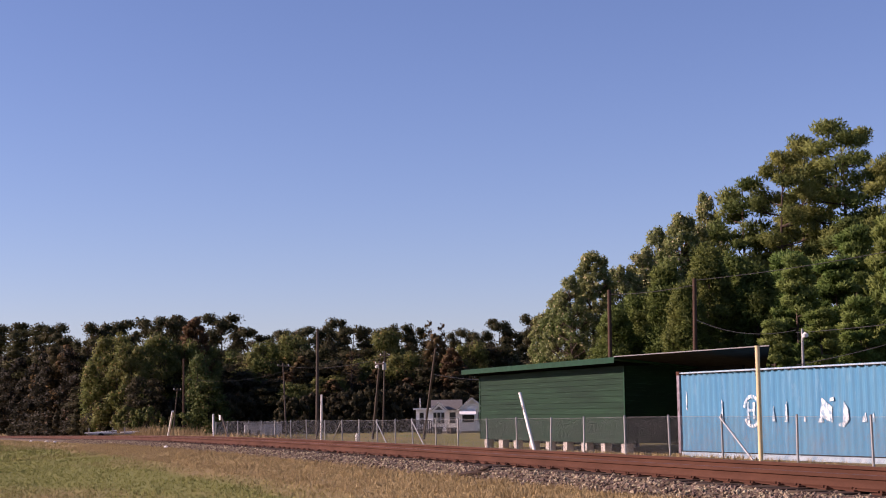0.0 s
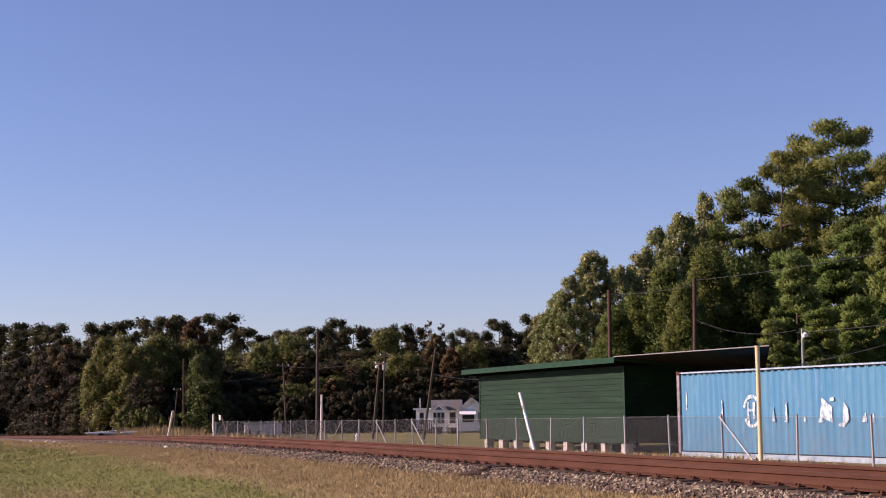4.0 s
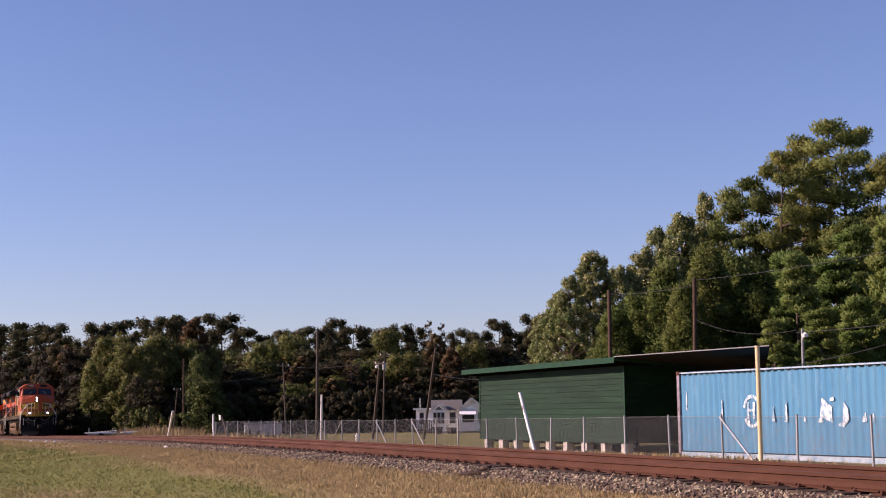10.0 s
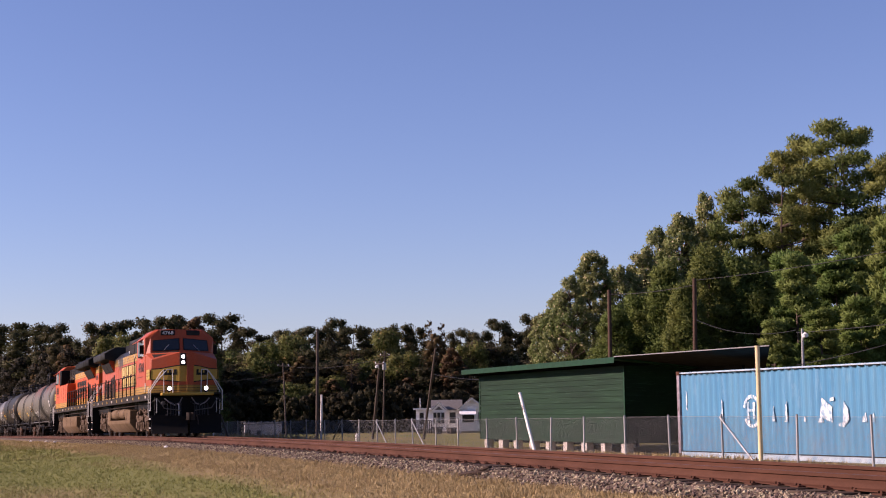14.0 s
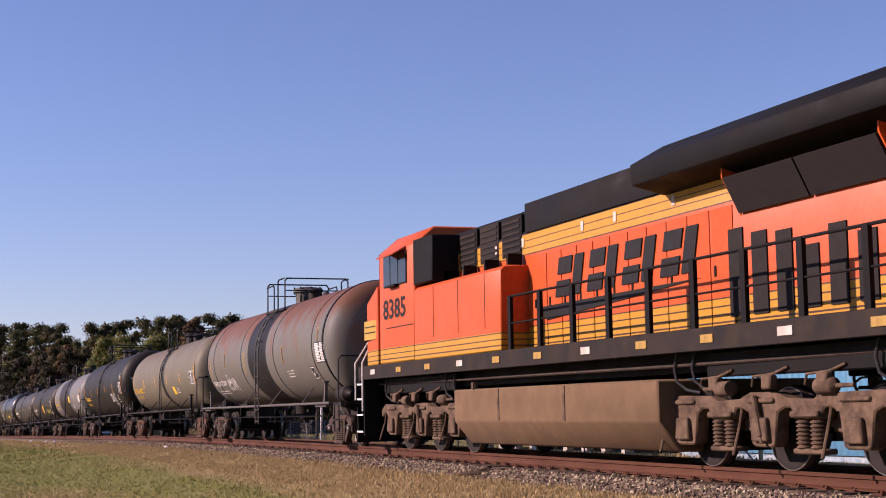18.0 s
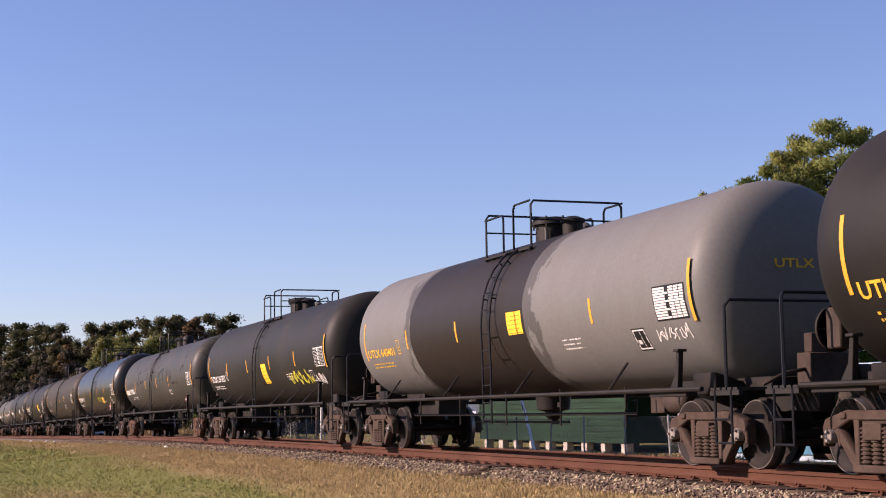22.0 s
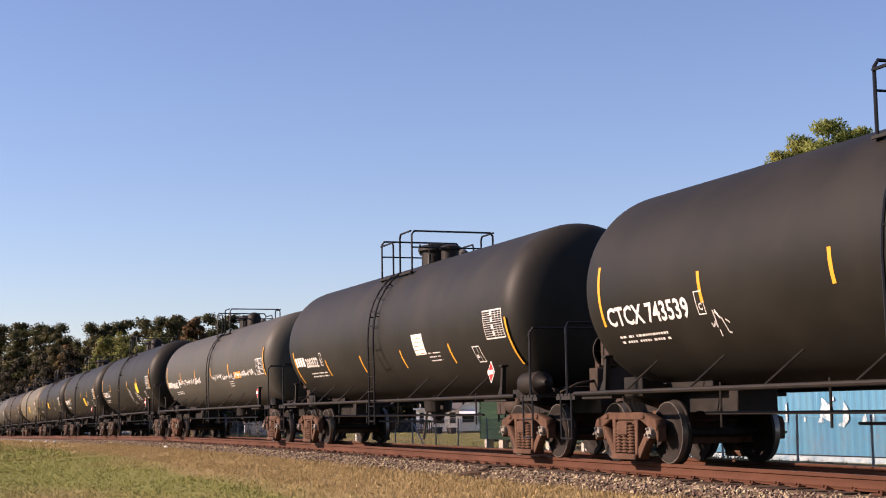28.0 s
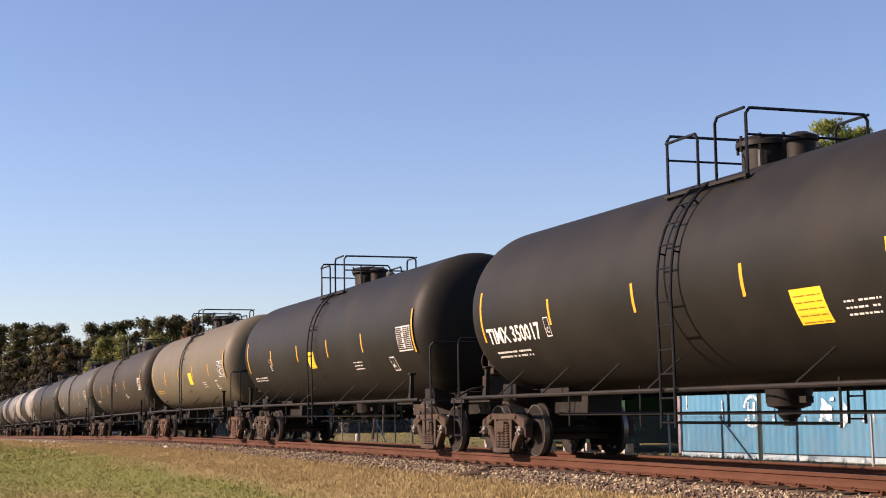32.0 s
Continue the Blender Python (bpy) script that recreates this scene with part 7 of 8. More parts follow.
M["fuel_tan"] = paint("dust_covered_fuel_tank", (0.1398, 0.08944, 0.04919), (0.08385, 0.05478, 0.03242), 0.85, scale=1.6, amount=0.7)
M["screen"] = paint("dark_intake_screen", (0.01204, 0.01032, 0.00989), (0.02408, 0.01806, 0.01548), 0.8, scale=8)


def loco_truck_geo():
    """One side of the six-wheel truck: a waved beam with a pedestal over each axle and a seat over each pair of springs."""
    under = [(-2.72, 0.70)]
    for a in (-1.98, 0.0, 1.98):
        under += [(a - 0.50, 0.80), (a - 0.34, 0.74), (a - 0.27, 0.34), (a - 0.19, 0.31), (a + 0.19, 0.31), (a + 0.27, 0.34), (a + 0.34, 0.74), (a + 0.50, 0.80)]
        if a < 1:
            under += [(a + 0.64, 0.80), (a + 0.70, 0.655), (a + 1.28, 0.655), (a + 1.34, 0.80)]
    over = [(2.72, 0.70), (2.76, 0.86), (2.5, 0.99), (1.3, 0.97), (1.1, 0.90), (0.55, 0.92), (0.3, 1.0), (-0.3, 1.0), (-0.55, 0.92), (-1.1, 0.90), (-1.3, 0.97), (-2.5, 0.99), (-2.76, 0.86)]
    g = Geo().prism(under + over, -0.10, 0.10)
    for x in (-1.98, 0.0, 1.98):
        g.prism([(x - 0.19, 0.38), (x + 0.19, 0.38), (x + 0.15, 0.68), (x - 0.15, 0.68)], -0.17, -0.095)
        g.box(x - 0.30, x + 0.30, -0.14, 0.0, 0.86, 0.93)
    for x in (-0.99, 0.99):
        g.box(x - 0.32, x + 0.32, -0.11, 0.11, 0.24, 0.31).box(x - 0.30, x + 0.30, -0.16, -0.09, 0.68, 0.76)
    return g


def loco_truck(loco, x):
    def frame_mid():
        g = Geo().box(-2.4, 2.4, -0.6, 0.6, 0.55, 0.85)
        for q in (-1.4, 0.6, 1.4):
            g.box(q - 0.2, q + 0.2, -1.0, 1.0, 0.5, 0.75)
        return g

    t = part("truck", shared("loco_truck_frame", frame_mid, 0.02), "truck_loco", loco, "six-wheel truck covered in brown dust", at=pose(x, 0, 0))
    for s in (-1, 1):
        turn = 0 if s < 0 else 180
        part("side_frame", shared("loco_side_frame", loco_truck_geo, 0.02), "truck_loco", t, "heavy cast side frame", at=pose(0, s * 1.12, 0, 0, 0, turn))
        for q in (-0.99, 0.99):
            for e in (-0.15, 0.15):
                part("coil_spring", shared("loco_spring", lambda: coil(0.105, 0.30, 7, 0.05)), "truck_loco", t, at=pose(q + e, s * 1.16, 0, 0, 0, turn))
        part("brake_cylinder", shared("loco_brake_cylinder", lambda: Geo().lathe([(-0.22, 0.05), (-0.2, 0.10), (0.1, 0.10), (0.13, 0.075), (0.16, 0.03), (0.5, 0.025)], 12, "x")), "truck_loco", t, at=pose(0.9, s * 1.24, 1.06))
        part("snubber", shared("loco_snubber", lambda: Geo().rod((-0.05, 0, 0.45), (0.08, 0, 0.95), 0.045, 8).rod((-0.07, 0, 0.36), (-0.03, 0, 0.5), 0.03, 8)), "truck_loco", t, at=pose(0.0, s * 1.28, 0))
        for q in (-1.98, 0.0, 1.98):
            part("bearing_cap", shared("loco_bearing_cap|%d" % s, lambda: Geo().lathe([(-s * 0.05, 0.14), (s * 0.06, 0.13), (s * 0.09, 0.09), (s * 0.1, 0.04)], 14, "y")), "truck_loco", t, at=pose(q, s * 1.18, 0.533))
        part("brake_cylinder", shared("loco_brake_cylinder", None), "truck_loco", t, at=pose(-1.5, s * 1.24, 1.05, 0, 0, 180))
        for q in (-1.35, 0.62):
            part("brake_rigging", shared("loco_brake_rigging", lambda: Geo().pipe([(0, 0, 1.02), (0.06, 0.03, 0.7), (-0.1, 0.05, 0.4), (0.02, 0.02, 0.25)], 0.03)), "brown_steel", t, at=pose(q + 0.25, s * 1.1, 0))
        for q in (-1.98, 0, 1.98):
            part("sand_pipe", shared("sand_pipe", lambda: Geo().pipe([(0.5, 0, 0.95), (0.62, 0, 0.6), (0.56, 0.15, 0.2)], 0.022)), "truck_loco", t, at=pose(q - 0.05, s * 1.2, 0))
    for q in (-1.98, 0, 1.98):
        wheelset(t, q, 0.533, "loco")


def plate(g, pts, y, t=0.012, s=-1):
    """A flat outline in x,z laid on the side at y (s: which side)."""
    return g.prism(pts, s * y, s * (y + t))


def locomotive(style):
    first = style == 1
    orange = (0.365, 0.052, 0.016) if first else (0.47, 0.064, 0.008)
    yellow = (0.33, 0.188, 0.028) if first else (0.41, 0.205, 0.013)
    dark = (0.012, 0.012, 0.013)
    low = [(1.95, "y"), (1.975, "k"), (2.06, "y"), (2.08, "k"), (2.17, "y"), (2.19, "k"), (2.28, "y"), (2.30, "k")]
    hood_mt = livery("hood_livery_%d" % style, orange, yellow, dark, low + [(3.58, "o"), (3.60, "k"), (3.70, "y"), (3.715, "k"), (3.83, "y"), (3.845, "k"), (3.95, "y"), (9, "k")], 0.4 if first else 0.15, first)
    cab_mt = livery("cab_livery_%d" % style, orange, yellow, dark, low[:-2] + [(2.2, "y"), (9, "o")], 0.3 if first else 0.12)
    loco = thing("locomotive", "weathered orange diesel locomotive with yellow bands and black roof" if first else "bright orange diesel locomotive running cab backwards behind the leader", "locomotive", group="locomotives")
    part("underframe", Geo().box(-22.1, -0.9, -1.05, 1.05, 1.3, 1.62), "loco_black", loco)
    for s in (-1, 1):
        part("side_sill", Geo().box(-22.25, -1.05, s * 1.5 - 0.04, s * 1.5 + 0.04, 1.56, 1.865), "loco_grey", loco, "dark side sill", bevel=0.01)
        for k in range(11):
            x = -2.2 - k * 1.85
            part("sill_reflector", shared("sill_reflector|%d" % s, lambda: Geo().box(-0.16, 0.16, s * 1.548 - 0.006, s * 1.548 + 0.006, 1.66, 1.77)), "dirty_tape" if k % 3 else "block", loco, at=pose(x, 0, 0))
    part("walkway", Geo().box(-22.3, -0.95, -1.5, 1.5, 1.80, 1.862), "loco_grey", loco)
    # hood
    hw = 0.95
    body = [(-hw, 1.86), (-hw, 3.98), (-0.62, 4.28), (0.62, 4.28), (hw, 3.98), (hw, 1.86)]
    hood = part("hood", Geo().prism(body, -21.9, -5.0, "yz"), hood_mt, loco, "long engine hood", bevel=0.01)
    for s in (-1, 1):
        x = -5.35 if first else -10.0
        while x > -16.2:
            w = 0.60
            d = part("hood_door", Geo().box(x - w + 0.03, x, s * hw - 0.014, s * hw + 0.014, 1.93, 3.53), hood_mt, hood)
            part("door_latch", Geo().box(x - 0.12, x - 0.07, s * (hw + 0.014) - 0.012, s * (hw + 0.014) + 0.012, 2.6, 2.75), "loco_black", d)
            x -= w + 0.02
        for k in range(7):
            x = -20.5 + k * 0.58
            hgt = (3.05, 2.85, 3.0, 2.8, 3.05, 3.1, 3.2)[k]
            part("louvre_door", Geo().box(x, x + 0.36, s * hw - 0.022, s * hw + 0.022, 2.02, hgt), "screen", hood, "dark louvred door")
        for x in (-15.2, -13.3, -12.1, -9.6, -8.3, -6.2):
            part("white_tag", Geo().box(x, x + 0.1, s * (hw + 0.006) - 0.006, s * (hw + 0.006) + 0.006, 3.74, 3.9), "block", hood, "small white tag on the hood")
        part("lift_lug", Geo().box(-12.4, -12.25, s * 0.8 - 0.03, s * 0.8 + 0.03, 4.1, 4.25), "white_paint", hood)
        for x in (-8.1, -6.9):
            g = Geo()
            for q in range(5):
                g.box(x, x + 0.75, s * (hw + 0.015) - 0.012, s * (hw + 0.015) + 0.012, 2.33 + q * 0.055 if first else 2.0 + q * 0.05, 2.355 + q * 0.055 if first else 2.02 + q * 0.05)
            part("vent", g, "loco_cream" if first else "screen", hood, "small slatted vent")
    # radiator section with overhanging wings
    xr0, xr1 = (-21.45, -16.65) if first else (-21.6, -14.9)
    wing = [(-1.5, 4.04), (-1.52, 4.34), (-0.95, 4.66), (0.95, 4.66), (1.52, 4.34), (1.5, 4.04), (0.97, 3.92), (-0.97, 3.92)]
    rad = part("radiator_wing", Geo().prism(wing, xr0, xr1, "yz"), "roof_grey" if first else "loco_black", loco, "flared black radiator housing", bevel=0.015)
    for k in range(6):
        x = xr0 + 0.3 + k * (xr1 - xr0 - 0.5) / 6
        part("radiator_grille", Geo().box(x, x + (xr1 - xr0) / 6 - 0.16, -0.9, 0.9, 4.655, 4.675), "screen", rad)
    for s in (-1, 1):
        n = 2
        wdt = 1.65
        for k in range(n):
            x = xr0 + 1.25 + k * (wdt + 0.04)
            g = Geo().prism([(s * (hw + 0.01), 3.42), (s * 1.20, 3.86), (s * 1.24, 3.84), (s * (hw + 0.05), 3.38)], x, x + wdt, "yz")
            part("intake_screen", g, "screen", rad, "slanting dark intake screen")
        for x in (xr0 + 1.22, xr0 + 1.25 + 2 * (wdt + 0.04)):
            part("screen_cheek", Geo().prism([(s * hw, 3.35), (s * 1.23, 3.86), (s * 1.23, 4.05), (s * hw, 4.05)], x - 0.03, x, "yz"), cab_mt, rad)
    # roof equipment
    if first:
        part("exhaust_housing", Geo().box(-15.6, -13.9, -0.55, 0.55, 4.2, 4.64), "loco_black", loco, "black exhaust housing", bevel=0.02)
        part("exhaust_opening", Geo().box(-13.905, -13.88, -0.4, 0.4, 4.32, 4.56), "screen", loco)
        for y in (-0.3, -0.05, 0.2):
            part("horn", Geo().lathe([(0, 0.04), (0.25, 0.05), (0.36, 0.11)], 12, "x", (-12.6, y, 4.42)).box(-12.65, -12.55, y - 0.03, y + 0.03, 4.26, 4.42), "loco_black", loco, "air horn")
        cabinet = part("control_cabinet", Geo().prism([(-0.98, 3.97), (-0.98, 4.62), (-0.85, 4.68), (0.85, 4.68), (0.98, 4.62), (0.98, 3.97)], -11.15, -5.0, "yz"), "roof_grey", loco, "tall dark equipment cabinet behind the cab", bevel=0.01)
        for s in (-1, 1):
            part("cabinet_grille", Geo().box(-11.0, -9.25, s * 0.99 - 0.012, s * 0.99 + 0.012, 4.02, 4.5), "screen", cabinet, "brown mesh grille")
            part("cabinet_grille", Geo().box(-6.0, -5.15, s * 0.99 - 0.012, s * 0.99 + 0.012, 4.02, 4.55), "screen", cabinet)
            for q in range(5):
                part("louvre", Geo().box(-5.95 + q * 0.16, -5.88 + q * 0.16, s * 1.0 - 0.02, s * 1.0 + 0.02, 4.05, 4.5), "loco_black", cabinet)
    else:
        cabinet = part("control_cabinet", Geo().prism([(-0.98, 3.97), (-0.98, 4.5), (-0.8, 4.56), (0.8, 4.56), (0.98, 4.5), (0.98, 3.97)], -14.9, -9.7, "yz"), "loco_black", loco, "dark roof section", bevel=0.01)
        part("brake_grid_box", Geo().prism([(-0.9, 3.5), (-0.9, 4.38), (-0.7, 4.46), (0.7, 4.46), (0.9, 4.38), (0.9, 3.5)], -9.7, -5.0, "yz"), "loco_black", loco, "recessed black dynamic brake section")
        for s in (-1, 1):
            for k in range(4):
                x = -9.5 + k * 1.12
                b = part("grid_panel", Geo().box(x, x + 0.95, s * 0.93 - 0.03, s * 0.93 + 0.03, 3.62, 4.35), "screen" if k % 2 else "loco_black", loco, "louvred brake grid panel", bevel=0.01)
                for q in range(6):
                    part("slat", Geo().box(x + 0.06, x + 0.9, s * 0.965 - 0.01, s * 0.965 + 0.01, 3.68 + q * 0.11, 3.73 + q * 0.11), "loco_grey", b)
                part("grid_post", Geo().box(x - 0.06, x + 0.02, s * 1.12 - 0.14, s * 1.12 + 0.14, 3.42, 3.62), "loco_black", loco)
            part("cab_recess", Geo().box(-6.2, -5.02, s * 1.02 - 0.5, s * 1.02 + 0.5, 3.42, 4.36), "loco_black", loco, "dark recess behind the cab", bevel=0.02)
            part("side_bulge", Geo().prism([(s * 0.9, 1.87), (s * 1.5, 1.87), (s * 1.5, 3.30), (s * 1.42, 3.38), (s * 0.9, 3.40)], -9.75, -5.0, "yz"), cab_mt, loco, "wide orange equipment casing", bevel=0.02)
            for x in (-6.2, -7.6, -9.0):
                part("casing_seam", Geo().box(x, x + 0.02, s * 1.501 - 0.004, s * 1.501 + 0.004, 2.3, 3.3), "loco_grey", loco)
    # cab and nose
    cabx = [(-1.5, 1.87), (-1.5, 4.30), (-1.05, 4.68), (1.05, 4.68), (1.5, 4.30), (1.5, 1.87)]
    cab = part("cab", Geo().prism(cabx, -5.0, -2.62, "yz"), cab_mt, loco, "orange crew cab", bevel=0.03)
    # front wall: two slanting halves meeting at a ridge
    front = Geo()

    def wind(y, k):
        # k: 0 at the nose top, 1 at the roof brow; the halves fall back from the ridge towards the sides
        return -2.02 - 0.30 * abs(y) / 1.3 - 0.22 * k

    lo, hi, brow = 3.58, 4.36, 4.68
    vs = [(-2.62, -1.5, 3.5), (wind(1.32, 0), -1.32, lo), (wind(0, 0), 0, lo + 0.05), (wind(1.32, 0), 1.32, lo), (-2.62, 1.5, 3.5),
          (-2.62, -1.5, 4.3), (wind(1.28, 1), -1.28, 4.30), (wind(0, 1), 0, hi + 0.02), (wind(1.28, 1), 1.28, 4.30), (-2.62, 1.5, 4.3),
          (-2.62, -1.05, brow), (wind(0.95, 1.2), -0.95, 4.64), (wind(0, 1.2), 0, 4.67), (wind(0.95, 1.2), 0.95, 4.64), (-2.62, 1.05, brow)]
    front.add(vs, [(0, 1, 6, 5), (1, 2, 7, 6), (2, 3, 8, 7), (3, 4, 9, 8), (5, 6, 11, 10), (6, 7, 12, 11), (7, 8, 13, 12), (8, 9, 14, 13), (10, 11, 12, 13, 14), (0, 5, 10, 14, 9, 4), (0, 4, 3, 2, 1)])
    part("windshield_wall", front, cab_mt, cab, "slanting front wall of the cab", smooth=0)
    for s in (-1, 1):
        def pane(pts, o):
            ring = [(wind(y, k) + o, s * y, z) for y, k, z in pts]
            return Geo().loft([ring, [(p[0] + 0.012, p[1], p[2]) for p in ring]])
        part("windshield_gasket", pane(((1.24, 0.12, 3.70), (0.08, 0.12, 3.75), (0.08, 0.84, 4.28), (1.20, 0.84, 4.20)), 0.006), "ink", cab)
        part("windshield", pane(((1.20, 0.15, 3.735), (0.12, 0.15, 3.785), (0.12, 0.80, 4.245), (1.16, 0.80, 4.165)), 0.016), "loco_glass", cab, "dark windshield pane")
        part("wiper", Geo().rod((wind(0.8, 0) + 0.04, s * 0.8, 3.72), (wind(0.5, 0.6) + 0.04, s * 0.5, 4.02), 0.008, 6), "silver", cab)
        tilt = math.degrees(math.atan2(0.30, 1.3))
        nbm = Geo().box(-0.06, 0.05, -0.31, 0.31, 4.41, 4.63)
        nb = part("number_board", nbm, "ink", cab, "number board above the windshield", bevel=0.012, at=pose(wind(0.55, 1.05) - 0.01, s * 0.55, 0, 0, 0, s * tilt))
        if first and s < 0:
            word("board_number", "4768", "stencil", nb, 0.50, 0.15, lambda u, v: (0.056, -0.25 + u, 4.445 + v))
        # side windows
        part("window_frame", Geo().box(-4.57, -2.97, s * 1.508 - 0.01, s * 1.508 + 0.01, 3.52, 4.22), "silver" if first else "ink", cab, "metal window frame", bevel=0.006)
        # pale panes carry the sky's brightness in their colour
        for a, b, mt in ((-4.54, -4.06, "loco_glass"), (-4.0, -3.52, "pale_pane" if first else "loco_glass"), (-3.46, -3.0, "pale_pane" if first else "loco_glass")):
            part("side_window", Geo().box(a, b, s * 1.522 - 0.006, s * 1.522 + 0.006, 3.55, 4.19), mt, cab, "sliding side window")
        part("sun_visor", Geo().prism([(s * 1.5, 4.27), (s * 1.78, 4.12), (s * 1.79, 4.14), (s * 1.5, 4.31)], -4.5, -3.3, "yz"), cab_mt, cab)
        part("armrest", Geo().box(-4.0, -3.4, s * 1.56 - 0.05, s * 1.56 + 0.05, 3.49, 3.54), "loco_black", cab)
        x0 = -4.5 if s < 0 else -2.9
        word("cab_number", "4768" if first else "8385", "ink", cab, 1.55, 0.44, lambda u, v: (x0 - s * u, s * 1.508, 2.82 + v), "black road number")
        part("door_seam", Geo().box(-4.9, -3.1, s * 1.503 - 0.004, s * 1.503 + 0.004, 2.62, 2.64), "ink", cab)
        if first:
            for xa, xb, za, zb, mt in ((-2.55, -2.36, 2.06, 2.32, "block"), (-2.58, -2.44, 1.93, 2.03, "block"), (-1.72, -1.6, 2.0, 2.14, "stencil")):
                part("notice", Geo().box(xa, xb, s * 1.512 - 0.006, s * 1.512 + 0.006, za, zb), mt, cab, "small white notice")
            part("grab_rail", Geo().pipe([(-5.05, s * 1.56, 2.0), (-5.05, s * 1.6, 2.1), (-5.05, s * 1.6, 3.5), (-5.05, s * 1.56, 3.6)], 0.018), "loco_black", cab)
            part("side_mirror", Geo().box(-2.86, -2.82, s * 1.62 - 0.09, s * 1.62 + 0.09, 3.6, 4.0), "loco_black", cab, "narrow rear-view mirror", bevel=0.01)
    part("roof_hatch", Geo().box(-4.3, -3.3, -0.5, 0.5, 4.66, 4.73), cab_mt, cab, bevel=0.02)
    for y in (-0.7, 0.0, 0.6):
        part("antenna", Geo().rod((-3.4, y, 4.66), (-3.4, y, 4.82), 0.035, 8).rod((-3.4, y, 4.78), (-3.05, y, 4.8), 0.02, 6), "loco_black", cab, "roof antenna")
    nose = Geo()
    A = [(-2.46, -1.5), (-1.4, -1.42), (-0.78, -0.30), (-0.78, 0.30), (-1.4, 1.42), (-2.46, 1.5)]
    tops = [3.62, 3.30, 3.60, 3.60, 3.30, 3.62]
    vs = [(x, y, 1.87) for x, y in A] + [(x, y, z) for (x, y), z in zip(A, tops)] + [(-2.46, 0, 3.64)]
    nose.add(vs, [(0, 1, 7, 6), (1, 2, 8, 7), (2, 3, 9, 8), (3, 4, 10, 9), (4, 5, 11, 10), (6, 7, 8, 12), (8, 9, 12), (9, 10, 11, 12), (0, 6, 12, 11, 5), (5, 4, 3, 2, 1, 0)])
    nz = part("nose", nose, cab_mt, loco, "blunt low nose", smooth=0, bevel=0.02)
    part("nose_grip", Geo().add([(-2.3, -1.3, 3.645), (-1.5, -1.3, 3.39), (-0.95, -0.3, 3.645), (-2.3, -0.1, 3.665)], [(0, 1, 2, 3)]), "loco_grey", nz, "grey anti-slip nose top", smooth=0)
    # yellow bands on the nose: side panel and front faces
    for s in (-1, 1):
        part("nose_band", plate(Geo(), [(-2.3, 2.45), (-1.4, 2.45), (-1.4, 2.88), (-2.3, 2.88)], 1.47, 0.02, s), "loco_yellow", nz, "yellow nose band", smooth=0)
        for zz in (2.6, 2.73):
            part("band_line", plate(Geo(), [(-2.25, zz), (-1.45, zz), (-1.45, zz + 0.02), (-2.25, zz + 0.02)], 1.495, 0.006, s), "ink", nz, smooth=0)

        def face(u, z, o=0.012):
            # u: 0 at the nose's corner, 1 at its middle panel
            return (-1.4 + 0.62 * u + o * 0.875, s * (1.42 - 1.12 * u) + s * o * 0.484, z)
        g = Geo().add([face(0, 2.45), face(0.35, 2.43), (face(1, 2.34)), (face(1, 3.02)), face(0.7, 2.98), face(0.35, 2.90), face(0, 2.88)], [(0, 1, 2, 3, 4, 5, 6)])
        part("nose_crest", g, "loco_yellow", nz, "yellow crest on the nose", smooth=0)
        g = Geo()
        for a, b, z0, z1 in ((0.5, 0.9, 2.62, 2.72), (0.42, 0.55, 2.62, 2.86), (0.62, 0.7, 2.62, 2.86), (0.8, 0.9, 2.7, 2.86)):
            g.add([face(a, z0, 0.02), face(b, z0, 0.02), face(b, z1, 0.02), face(a, z1, 0.02)], [(0, 1, 2, 3)])
        g.add([face(0, 2.42, 0.016), face(0.35, 2.40, 0.016), face(1, 2.31, 0.016), face(1, 2.35, 0.016), face(0.35, 2.44, 0.016), face(0, 2.455, 0.016)], [(0, 1, 2, 3, 4, 5)])
        g.add([face(0, 2.87, 0.016), face(0.35, 2.89, 0.016), face(0.7, 2.97, 0.016), face(1, 3.01, 0.016), face(1, 3.05, 0.016), face(0.7, 3.01, 0.016), face(0.35, 2.93, 0.016), face(0, 2.91, 0.016)], [tuple(range(8))])
        part("crest_stroke", g, "ink", nz, "dark plain strokes on the crest", smooth=0)
    part("crest_middle", Geo().box(-0.78, -0.765, -0.29, 0.29, 2.34, 3.02), "loco_yellow", nz)
    part("nose_door", Geo().box(-0.775, -0.755, 0.02, 0.28, 1.9, 3.45), cab_mt, nz)
    part("door_rail", Geo().rod((-0.66, 0.0, 1.9), (-0.66, 0.0, 3.5), 0.02), cab_mt, nz)
    lampbox = part("headlight_housing", Geo().box(-0.79, -0.70, -0.30, -0.04, 3.02, 3.54), "ink", nz, "black headlight housing", bevel=0.015)
    for zz in (3.16, 3.40):
        part("headlight", Geo().lathe([(-0.72, 0.05), (-0.70, 0.078), (-0.685, 0.078), (-0.68, 0.05)], 16, "x", (0, -0.17, zz)), "lamp_glow" if first else "white_paint", lampbox, "lit round headlight" if first else "unlit round headlight")
    # front platform, ditch lights, pilot and plough
    def end_gear(x, d, nose_end):
        # d: +1 towards the nose, -1 towards the tail
        part("anticlimber", Geo().box(min(x, x + d * 0.5), max(x, x + d * 0.5), -1.1, 1.1, 1.74, 1.86), "loco_yellow" if nose_end else "loco_grey", loco, "ribbed end platform edge", bevel=0.02)
        part("pilot_face", Geo().box(min(x - d * 0.1, x + d * 0.12), max(x - d * 0.1, x + d * 0.12), -1.35, 1.35, 0.75, 1.70), "loco_black", loco)
